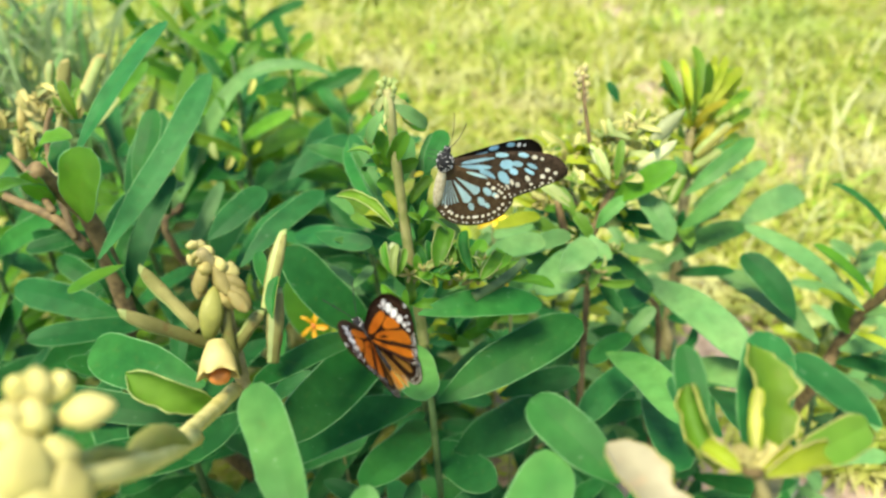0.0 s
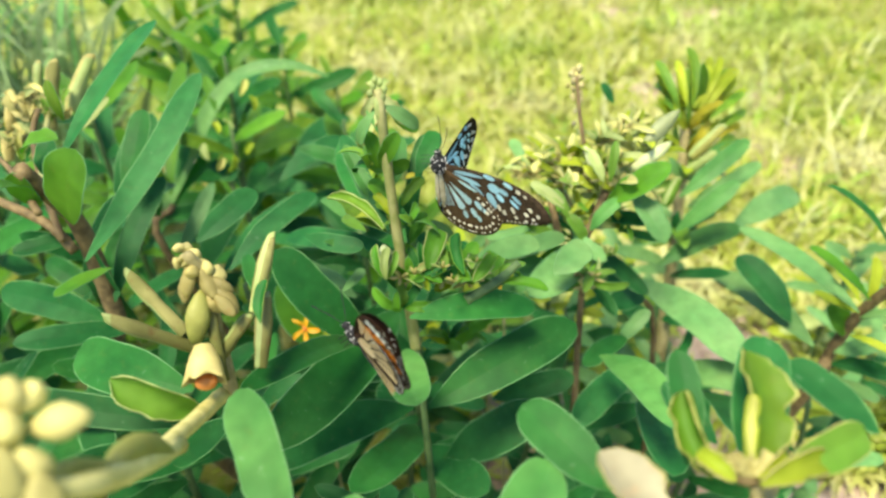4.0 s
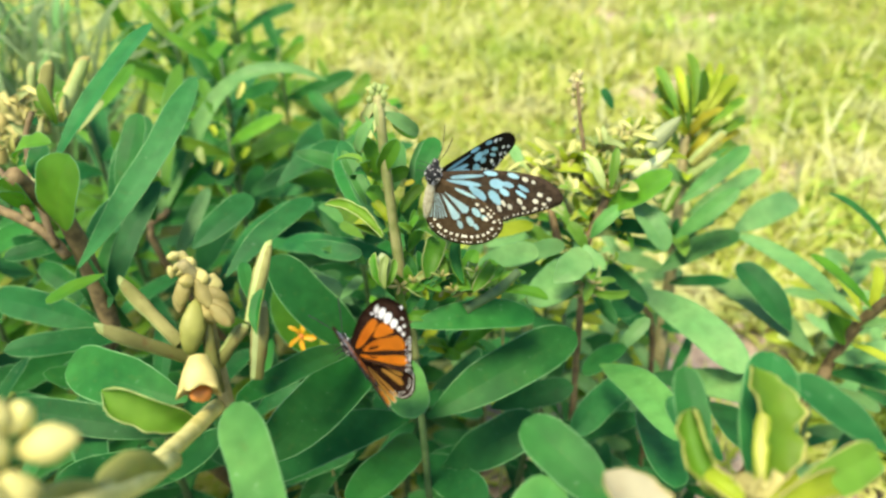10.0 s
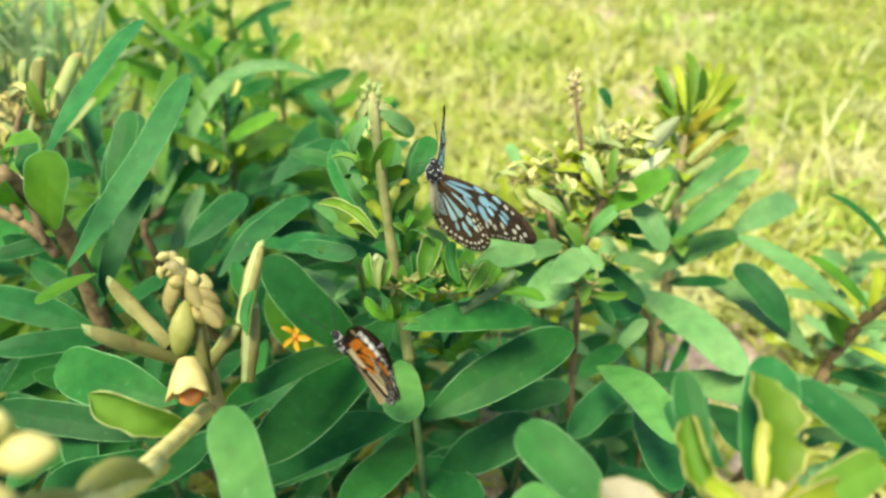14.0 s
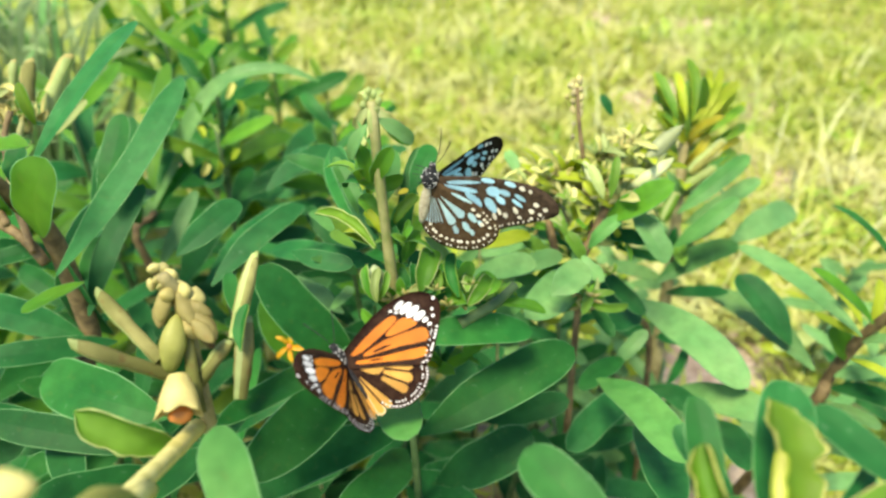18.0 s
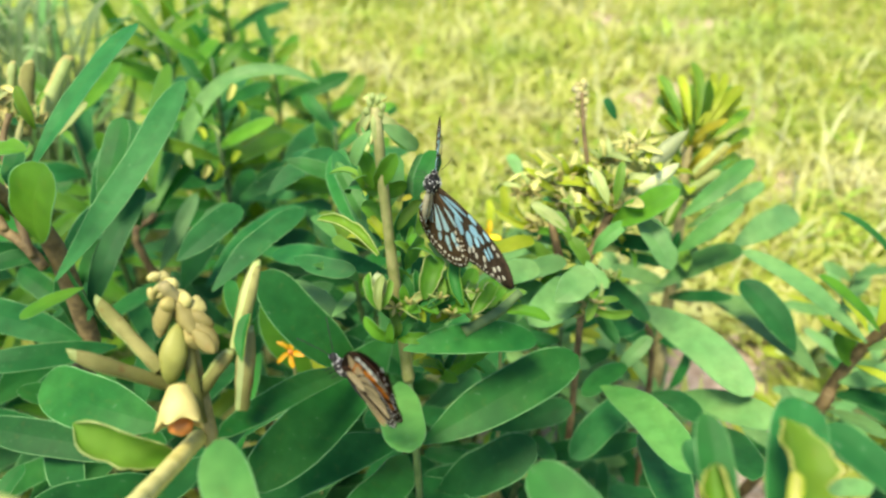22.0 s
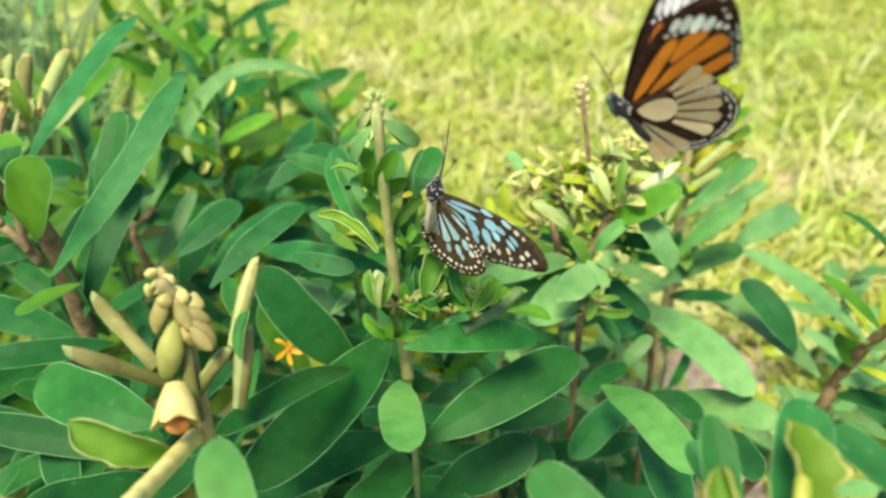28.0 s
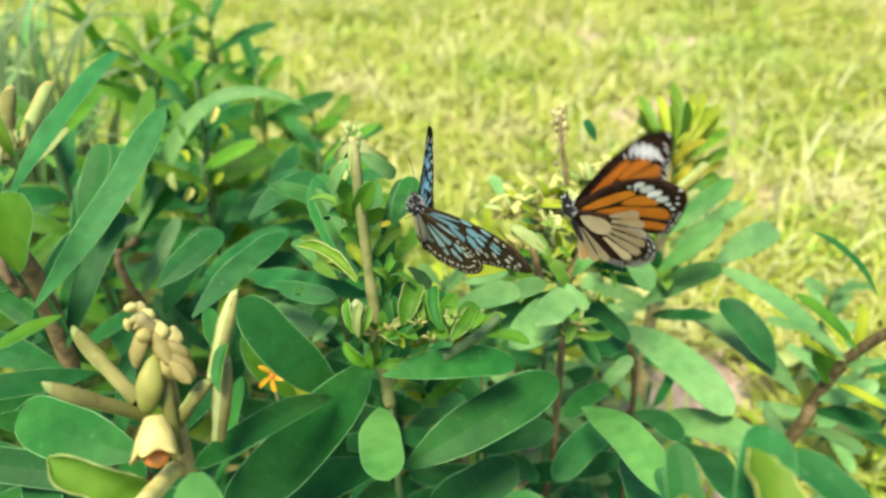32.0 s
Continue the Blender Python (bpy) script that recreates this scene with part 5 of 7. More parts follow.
leaf(E, (0.2429, 0.5085, 0.4060), (0.2807, 0.5344, 0.4205), 0.0097, leaf_olive, 0, 0.12, 0.35, edge=leaf_lime)
leaf(E, (0.2548, 0.5040, 0.3999), (0.2798, 0.5233, 0.4056), 0.0087, leaf_olive, 0, 0.12, 0.35, edge=leaf_lime)
leaf(E, (0.2187, 0.5088, 0.4065), (0.2036, 0.5317, 0.4172), 0.0082, leaf_spring, 0, 0.12, 0.35, edge=leaf_lime)
leaf(E, (0.2470, 0.4911, 0.3826), (0.2718, 0.5102, 0.3880), 0.0121, leaf_olive, 0, 0.12, 0.35, edge=leaf_lime)
leaf(E, (0.2372, 0.4898, 0.3808), (0.2790, 0.5056, 0.3819), 0.0145, leaf_pale, 0, 0.12, 0.35, edge=leaf_lime)
leaf(E, (0.2140, 0.5132, 0.4124), (0.2113, 0.5405, 0.4290), 0.0073, leaf_lime, 0, 0.12, 0.35, edge=leaf_lime)
rosette(E, (0.234, 0.531, 0.402), 0.0536, 9, [leaf_lime, leaf_lime, leaf_yellow, leaf_spring], 21, 0.2, (0.6, 1.45))
rosette(E, (0.233, 0.523, 0.386), 0.0536, 8, [leaf_lime, leaf_lime, leaf_yellow, leaf_spring], 22, 0.2, (0.35, 1.1))
rosette(E, (0.231, 0.514, 0.369), 0.0515, 7, [leaf_lime, leaf_lime, leaf_yellow, leaf_spring], 25, 0.22, (0.3, 0.9))
rosette(E, (0.226, 0.498, 0.350), 0.0458, 10, [leaf_spring, leaf_lime, bract_sage, leaf_grey], 23, 0.3, (-0.1, 1))
rosette(E, (0.221, 0.475, 0.304), 0.0483, 9, [leaf_grey, leaf_spring, leaf_teal], 24, 0.34, (-0.4, 0.8))
leaf(E, (0.296, 0.525, 0.276), (0.402, 0.606, 0.266), 0.0336, leaf_grey, 0, 0.06, 0.12)
leaf(E, (0.194, 0.432, 0.304), (0.274, 0.463, 0.323), 0.0230, leaf_pale, 0, 0.06, 0.12)
leaf(E, (0.215, 0.461, 0.283), (0.158, 0.451, 0.311), 0.0156, leaf_grey, 0, 0.06, 0.12)
leaf(E, (0.215, 0.454, 0.275), (0.240, 0.398, 0.323), 0.0154, leaf_teal, 0, 0.06, 0.12)
leaf(E, (0.212, 0.443, 0.230), (0.245, 0.423, 0.256), 0.0218, leaf_teal, 0, 0.06, 0.12)
leaf(E, (0.215, 0.450, 0.209), (0.167, 0.452, 0.251), 0.0221, leaf_teal, 0, 0.06, 0.12)
# shrub with the slanting brown stem and folded leaves
Fs = plant("shrub", "shrub with a slanting brown stem and folded leaves", "shrub", (0.300, 0.400, 0.0), "flowering shrubs")
tube("stem", Fs, [(0.300, 0.400, 0.000), (0.298, 0.334, 0.251), (0.304, 0.336, 0.287), (0.309, 0.334, 0.321), (0.314, 0.327, 0.352), (0.319, 0.309, 0.391)], 0.0052, 0.0036, bark_brown)
leaf(Fs, (0.286, 0.302, 0.421), (0.259, 0.339, 0.444), 0.0098, leaf_green, 30, 0.08, 0.5)
leaf(Fs, (0.296, 0.309, 0.368), (0.255, 0.329, 0.401), 0.0128, leaf_bright, 20, 0.05, 0.4)
leaf(Fs, (0.300, 0.319, 0.348), (0.253, 0.427, 0.350), 0.0181, leaf_grey, 0, 0.05, 0.12)
leaf(Fs, (0.305, 0.330, 0.314), (0.296, 0.343, 0.336), 0.0209, leaf_bright, 0, 0.06, 0.12)
leaf(Fs, (0.308, 0.328, 0.339), (0.277, 0.340, 0.351), 0.0074, leaf_lime, 0, 0.06, 0.12)
leaf(Fs, (0.306, 0.330, 0.348), (0.290, 0.345, 0.367), 0.0073, leaf_lime, 0, 0.06, 0.12)
leaf(Fs, (0.310, 0.329, 0.333), (0.314, 0.304, 0.362), 0.0119, leaf_grey, 0, 0.06, 0.12)
leaf(Fs, (0.308, 0.329, 0.316), (0.311, 0.284, 0.341), 0.0120, leaf_lime, 0, 0.06, 0.12)
leaf(Fs, (0.303, 0.330, 0.297), (0.337, 0.324, 0.320), 0.0166, leaf_grey, 0, 0.06, 0.12)
leaf(Fs, (0.304, 0.331, 0.283), (0.323, 0.291, 0.310), 0.0174, leaf_teal, 0, 0.06, 0.12)
leaf(Fs, (0.310, 0.328, 0.350), (0.317, 0.346, 0.376), 0.0102, leaf_lime, 0, 0.06, 0.12)
leaf(Fs, (0.301, 0.331, 0.265), (0.302, 0.273, 0.309), 0.0211, leaf_grey, 0, 0.06, 0.12)
# low shrub with long grey-green leaves
Hs = plant("shrub", "low shrub with long drooping grey-green leaves", "shrub", (0.200, 0.360, 0.0), "flowering shrubs")
tube("stem", Hs, [(0.200, 0.360, 0.000), (0.187, 0.390, 0.255), (0.160, 0.369, 0.327), (0.154, 0.374, 0.345)], 0.0029, 0.0020, bark_brown)
leaf(Hs, (0.156, 0.369, 0.341), (0.210, 0.282, 0.341), 0.0321, leaf_grey, 0, 0.05, 0.06)
leaf(Hs, (0.279, 0.321, 0.313), (0.243, 0.433, 0.298), 0.0286, leaf_grey, 0, 0.05, 0.12)
leaf(Hs, (0.266, 0.337, 0.323), (0.237, 0.384, 0.352), 0.0278, leaf_teal, 0, 0.05, 0.12)
leaf(Hs, (0.108, 0.274, 0.359), (0.128, 0.184, 0.400), 0.0260, leaf_pale, 0, 0.06, 0.12)
leaf(Hs, (0.160, 0.365, 0.338), (0.128, 0.332, 0.350), 0.0211, leaf_teal, 0, 0.06, 0.12)
leaf(Hs, (0.160, 0.369, 0.327), (0.127, 0.385, 0.348), 0.0177, leaf_teal, 0, 0.06, 0.12)
leaf(Hs, (0.165, 0.329, 0.289), (0.179, 0.278, 0.321), 0.0196, leaf_teal, 0, 0.06, 0.12)
leaf(Hs, (0.176, 0.323, 0.289), (0.223, 0.264, 0.334), 0.0256, leaf_grey, 0, 0.06, 0.12)
leaf(Hs, (0.130, 0.312, 0.331), (0.153, 0.324, 0.352), 0.0122, leaf_grey, 0, 0.06, 0.12)
leaf(Hs, (0.138, 0.314, 0.335), (0.101, 0.285, 0.339), 0.0158, leaf_green, 0, 0.06, 0.12)
leaf(Hs, (0.144, 0.298, 0.324), (0.090, 0.250, 0.321), 0.0234, leaf_teal, 0, 0.06, 0.12)
leaf(Hs, (0.149, 0.283, 0.313), (0.136, 0.194, 0.346), 0.0336, leaf_teal, 0, 0.06, 0.12)
leaf(Hs, (0.177, 0.277, 0.319), (0.173, 0.202, 0.368), 0.0262, leaf_shaded, 0, 0.06, 0.12)
# shrub at the front with wavy yellow-edged leaves
G = plant("shrub", "front shrub with wavy yellow-edged young leaves", "shrub", (0.115, 0.120, 0.0), "flowering shrubs")
tube("stem", G, [(0.115, 0.120, 0.000), (0.125, 0.110, 0.440), (0.0959, 0.0647, 0.5087), (0.0918, 0.0701, 0.5242)], 0.0024, 0.0017, stem_olive)
leaf(G, (0.0597, 0.0819, 0.4980), (0.0344, 0.1098, 0.5067), 0.0187, leaf_green, 0, 0.05, 0.12)
leaf(G, (0.0794, 0.0800, 0.5123), (0.0809, 0.1076, 0.5325), 0.0114, leaf_green, -10, 0.05, 0.12)
leaf(G, (0.0982, 0.0826, 0.5076), (0.1123, 0.1166, 0.5281), 0.0208, leaf_teal, 0, 0.05, 0.14)
leaf(G, (0.1383, 0.0876, 0.5146), (0.1192, 0.1119, 0.5218), 0.0137, leaf_teal, 10, 0.06, 0.12)
leaf(G, (0.0994, 0.1024, 0.4924), (0.0854, 0.1220, 0.5018), 0.0110, leaf_teal, 0, 0.05, 0.12)
leaf(G, (0.1178, 0.0852, 0.5029), (0.1374, 0.1012, 0.5077), 0.0077, leaf_shaded, 10, 0.06, 0.12)
curled(G, (0.0818, 0.0688, 0.5225), (0.0768, 0.0899, 0.5338), 0.0135, leaf_olive, bud_lime, -30, 0.05, 1.70, 1.20)
curled(G, (0.0945, 0.0709, 0.5220), (0.1000, 0.1013, 0.5376), 0.0175, leaf_olive, bud_lime, 20, 0.04, 0.75, 1.20)
curled(G, (0.0901, 0.0669, 0.5266), (0.0951, 0.0850, 0.5374), 0.0043, bud_lime, leaf_lime, 0, 0.06, 1.20, 1.00)
leaf(G, (0.0957, 0.0659, 0.5254), (0.1274, 0.0791, 0.5265), 0.0132, leaf_spring, 10, 0.08, 0.3, wave=1.5, edge=bud_cream)
curled(G, (0.0901, 0.0616, 0.5295), (0.1127, 0.0701, 0.5277), 0.0077, leaf_lime, bud_cream, 10, 0.08, 0.80, 0.80)
curled(G, (0.0841, 0.0635, 0.5287), (0.0766, 0.0720, 0.5300), 0.0064, leaf_lime, bud_cream, 0, 0.08, 1.00, 1.00)
curled(G, (0.0877, 0.0653, 0.5278), (0.0853, 0.0717, 0.5296), 0.0042, bud_cream, bud_ivory, 0, 0.10, 0.90, 1.00)
curled(G, (0.0896, 0.0647, 0.5286), (0.0953, 0.0712, 0.5307), 0.0042, bud_ivory, bud_cream, 0, 0.10, 0.90, 1.00)
curled(G, (0.0904, 0.0639, 0.5293), (0.1012, 0.0712, 0.5291), 0.0048, leaf_lime, bud_cream, 10, 0.10, 0.90, 1.00)
bud("heart", G, (0.0901, 0.0662, 0.5223), (0.0890, 0.0680, 0.5280), 0.0070, bark_brown)
bud("bud", G, (0.0889, 0.0670, 0.5285), (0.0922, 0.0667, 0.5297), 0.0022, bud_cream)
bud("bud", G, (0.0889, 0.0670, 0.5285), (0.0913, 0.0655, 0.5281), 0.0022, bud_cream)
bud("bud", G, (0.0889, 0.0670, 0.5285), (0.0891, 0.0649, 0.5273), 0.0022, bud_cream)
bud("bud", G, (0.0889, 0.0670, 0.5285), (0.0866, 0.0652, 0.5277), 0.0022, bud_cream)
bud("bud", G, (0.0889, 0.0670, 0.5285), (0.0850, 0.0662, 0.5290), 0.0022, bud_cream)
bud("bud", G, (0.0889, 0.0670, 0.5285), (0.0851, 0.0675, 0.5307), 0.0022, bud_cream)
bud("bud", G, (0.0889, 0.0670, 0.5285), (0.0868, 0.0685, 0.5320), 0.0022, bud_cream)
bud("bud", G, (0.0889, 0.0670, 0.5285), (0.0893, 0.0686, 0.5322), 0.0022, bud_cream)
bud("bud", G, (0.0889, 0.0670, 0.5285), (0.0914, 0.0679, 0.5313), 0.0022, bud_cream)
# leaves lower down in front, seen at the start
leaf(G, (0.015, 0.052, 0.487), (0.042, 0.091, 0.502), 0.0228, leaf_pale, 0, 0.05, 0.12)
curled(G, (0.070, 0.045, 0.516), (0.052, 0.071, 0.534), 0.0165, bract_cream, bud_cream, 25, 0.10, 0.8, 0.9)
leaf(G, (-0.025, 0.069, 0.482), (-0.019, 0.084, 0.497), 0.0116, leaf_pale, 10, 0.06, 0.2)
# shrub in the shade behind, some leaves in the green darkened for shade
J = plant("shrub", "shaded shrub with blue-green leaves, some coloured darker for shade", "shrub", (-0.120, 0.500, 0.0), "flowering shrubs")
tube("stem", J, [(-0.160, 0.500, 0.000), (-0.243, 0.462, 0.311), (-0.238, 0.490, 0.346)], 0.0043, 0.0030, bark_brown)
leaf(J, (-0.173, 0.363, 0.366), (-0.138, 0.399, 0.415), 0.0264, leaf_shaded, 0, 0.06, 0.12)
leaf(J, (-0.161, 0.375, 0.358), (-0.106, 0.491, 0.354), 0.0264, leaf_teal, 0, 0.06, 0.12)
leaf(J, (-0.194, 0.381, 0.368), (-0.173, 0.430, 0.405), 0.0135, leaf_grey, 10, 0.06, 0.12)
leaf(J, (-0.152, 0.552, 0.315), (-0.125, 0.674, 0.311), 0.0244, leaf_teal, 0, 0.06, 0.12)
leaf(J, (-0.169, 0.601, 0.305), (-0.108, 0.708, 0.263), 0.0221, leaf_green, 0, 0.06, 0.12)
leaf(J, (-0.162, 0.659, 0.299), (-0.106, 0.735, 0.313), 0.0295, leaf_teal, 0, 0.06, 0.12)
leaf(J, (-0.148, 0.530, 0.317), (-0.097, 0.578, 0.298), 0.0228, leaf_shaded, 0, 0.06, 0.12)
leaf(J, (-0.148, 0.451, 0.347), (-0.097, 0.476, 0.328), 0.0218, leaf_shaded, 0, 0.06, 0.12)
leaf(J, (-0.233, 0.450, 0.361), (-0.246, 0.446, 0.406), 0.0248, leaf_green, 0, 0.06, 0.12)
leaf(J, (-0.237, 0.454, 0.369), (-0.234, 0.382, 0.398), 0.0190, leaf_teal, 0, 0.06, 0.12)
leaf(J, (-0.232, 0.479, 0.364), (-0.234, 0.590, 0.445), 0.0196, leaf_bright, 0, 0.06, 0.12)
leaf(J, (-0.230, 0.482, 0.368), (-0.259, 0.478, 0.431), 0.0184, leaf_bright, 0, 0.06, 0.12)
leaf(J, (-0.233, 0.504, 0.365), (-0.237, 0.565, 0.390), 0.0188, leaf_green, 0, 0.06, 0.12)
# clump of strap-leaved tall grass
K = plant("grass_clump", "clump of tall arching strap-leaved grass", "grass clump", (-0.220, 0.720, 0.0), "tall grasses")
strap(K, [(-0.2654, 0.5048, 0.3107), (-0.2475, 0.5217, 0.3418), (-0.2300, 0.5362, 0.3695), (-0.2131, 0.5506, 0.3973), (-0.1941, 0.5620, 0.4208), (-0.1724, 0.5672, 0.4361), (-0.1501, 0.5715, 0.4418), (-0.1232, 0.5759, 0.4393), (-0.0960, 0.5794, 0.4272)], 0.0177, leaf_grey)
strap(K, [(-0.269, 0.503, 0.312), (-0.237, 0.528, 0.345), (-0.205, 0.544, 0.371), (-0.172, 0.558, 0.390)], 0.0142, leaf_green)
leaf(J, (-0.074, 0.332, 0.310), (-0.108, 0.351, 0.370), 0.0456, leaf_bright, 0, 0.08, 0.12)
leaf(J, (-0.064, 0.324, 0.301), (-0.077, 0.334, 0.342), 0.0207, leaf_lime, 0, 0.08, 0.12)
# pale bracts of the shrub behind the long leaves
curled(J, (-0.1918, 0.5221, 0.4007), (-0.1963, 0.5285, 0.4093), 0.0083, leaf_lime, leaf_spring, 37, 0.10, 1.0, 1.0, 10, "bract")
curled(J, (-0.1793, 0.5235, 0.4026), (-0.1865, 0.5297, 0.4109), 0.0087, bract_sage, leaf_spring, 74, 0.10, 1.0, 1.0, 10, "bract")
curled(J, (-0.1713, 0.5422, 0.4277), (-0.1655, 0.5509, 0.4394), 0.0078, bud_lime, leaf_spring, 21, 0.10, 1.0, 1.0, 10, "bract")
curled(J, (-0.1596, 0.5333, 0.4157), (-0.1618, 0.5422, 0.4276), 0.0094, leaf_lime, leaf_spring, 58, 0.10, 1.0, 1.0, 10, "bract")
curled(J, (-0.2018, 0.5078, 0.3815), (-0.2065, 0.5172, 0.3942), 0.0094, bract_sage, leaf_spring, 5, 0.10, 1.0, 1.0, 10, "bract")
curled(J, (-0.1937, 0.5024, 0.3742), (-0.1880, 0.5090, 0.3831), 0.0081, bud_lime, leaf_spring, 42, 0.10, 1.0, 1.0, 10, "bract")
curled(J, (-0.1848, 0.5009, 0.3721), (-0.1777, 0.5102, 0.3847), 0.0094, leaf_lime, leaf_spring, 79, 0.10, 1.0, 1.0, 10, "bract")
curled(J, (-0.1797, 0.4903, 0.3579), (-0.1868, 0.4986, 0.3691), 0.0090, bract_sage, leaf_spring, 26, 0.10, 1.0, 1.0, 10, "bract")
curled(J, (-0.2039, 0.4895, 0.3569), (-0.2081, 0.4964, 0.3663), 0.0080, bud_lime, leaf_spring, 63, 0.10, 1.0, 1.0, 10, "bract")
curled(J, (-0.1680, 0.5105, 0.3850), (-0.1616, 0.5164, 0.3930), 0.0080, leaf_lime, leaf_spring, 10, 0.10, 1.0, 1.0, 10, "bract")
# curled pods and buds on the leaning stem's side shoots
leaf(B, (-0.204, 0.271, 0.520), (-0.180, 0.266, 0.531), 0.0127, leaf_bright, -20, 0.1, 0.5, wave=2)
leaf(B, (-0.186, 0.240, 0.514), (-0.191, 0.208, 0.536), 0.0140, leaf_bright, 0, 0.12, 0.3)
leaf(B, (-0.195, 0.303, 0.522), (-0.200, 0.309, 0.543), 0.0072, leaf_olive, 0, 0.1, 0.4)
tube("twig", B, [(-0.210, 0.282, 0.457), (-0.227, 0.310, 0.475), (-0.239, 0.339, 0.495), (-0.235, 0.349, 0.509)], 0.0023, 0.0016, bark_brown)
tube("twig", B, [(-0.202, 0.261, 0.490), (-0.240, 0.309, 0.488), (-0.257, 0.325, 0.491)], 0.0020, 0.0014, bark_brown)
# pale leaves round the pods
leaf(D, (0.076, 0.341, 0.418), (0.037, 0.331, 0.415), 0.0121, leaf_grey, 0, 0.1, 0.3, wave=2)
leaf(D, (0.104, 0.325, 0.422), (0.124, 0.333, 0.441), 0.0108, leaf_pale, 0, 0.1, 0.3, wave=2)
leaf(D, (0.132, 0.342, 0.440), (0.150, 0.310, 0.422), 0.0182, leaf_grey, 0, 0.1, 0.3, wave=2)
leaf(D, (0.101, 0.319, 0.413), (0.071, 0.311, 0.411), 0.0112, leaf_bright, 0, 0.1, 0.3, wave=2)
leaf(D, (0.101, 0.316, 0.417), (0.089, 0.326, 0.435), 0.0100, leaf_spring, 0, 0.1, 0.3, wave=2)
leaf(D, (0.083, 0.324, 0.414), (0.061, 0.328, 0.431), 0.0106, leaf_spring, 0, 0.1, 0.3, wave=2)
leaf(D, (0.093, 0.321, 0.421), (0.111, 0.304, 0.413), 0.0112, leaf_grey, 0, 0.1, 0.3, wave=2)
leaf(D, (0.072, 0.324, 0.411), (0.049, 0.316, 0.412), 0.0101, leaf_grey, 0, 0.1, 0.3, wave=2)
leaf(D, (0.089, 0.324, 0.432), (0.080, 0.336, 0.448), 0.0076, leaf_spring, 0, 0.1, 0.3, wave=2)
leaf(D, (0.111, 0.332, 0.454), (0.103, 0.345, 0.471), 0.0082, bract_sage, 0, 0.1, 0.3, wave=2)
leaf(D, (0.115, 0.332, 0.454), (0.119, 0.344, 0.477), 0.0070, leaf_spring, 0, 0.1, 0.3, wave=2)
leaf(D, (0.089, 0.327, 0.437), (0.066, 0.340, 0.451), 0.0094, bract_sage, 0, 0.1, 0.3, wave=2)
leaf(E, (0.208, 0.451, 0.363), (0.267, 0.475, 0.404), 0.0180, leaf_pale, 0, 0.06, 0.12)
leaf(E, (0.205, 0.436, 0.339), (0.252, 0.444, 0.382), 0.0180, leaf_pale, 0, 0.06, 0.12)
# curled young leaves beside the stalk
leaf(C, (-0.003, 0.240, 0.458), (-0.012, 0.246, 0.474), 0.0083, leaf_bright, 0, 0.12, 0.35, wave=2.5, edge=leaf_spring)
leaf(C, (-0.000, 0.239, 0.457), (0.009, 0.249, 0.469), 0.0090, leaf_spring, 0, 0.12, 0.35, wave=2.5, edge=leaf_spring)
leaf(C, (0.016, 0.246, 0.450), (0.027, 0.258, 0.465), 0.0098, leaf_bright, 0, 0.12, 0.35, wave=2.5, edge=leaf_spring)
leaf(C, (0.019, 0.242, 0.450), (0.032, 0.244, 0.457), 0.0080, bract_sage, 0, 0.12, 0.35, wave=2.5, edge=leaf_spring)
leaf(C, (0.013, 0.242, 0.450), (0.004, 0.234, 0.452), 0.0068, leaf_lime, 0, 0.12, 0.35, wave=2.5, edge=leaf_spring)
leaf(C, (-0.008, 0.246, 0.474), (-0.000, 0.260, 0.484), 0.0083, leaf_bright, 0, 0.12, 0.35, wave=2.5, edge=leaf_spring)
leaf(C, (-0.012, 0.249, 0.486), (-0.025, 0.258, 0.493), 0.0077, leaf_olive, 0, 0.12, 0.35, wave=2.5, edge=leaf_spring)
leaf(C, (-0.014, 0.249, 0.496), (-0.027, 0.260, 0.505), 0.0092, leaf_bright, 0, 0.12, 0.35, wave=2.5, edge=leaf_spring)
leaf(C, (0.022, 0.243, 0.411), (0.036, 0.251, 0.420), 0.0105, leaf_bright, 0, 0.12, 0.35, wave=2.5, edge=leaf_spring)
leaf(C, (0.009, 0.247, 0.400), (-0.002, 0.249, 0.410), 0.0088, leaf_lime, 0, 0.12, 0.35, wave=2.5, edge=leaf_spring)
FLOWER_A = (-0.086, 0.298, 0.368)
FLOWER_B = (0.046, 0.293, 0.401)
FLOWER_C = (-0.443, 0.575, 0.183)
FLOWER_D = (0.044, 0.433, 0.359)

# ---- leafy undergrowth between the placed stems ----
fill_rng = random.Random(21)


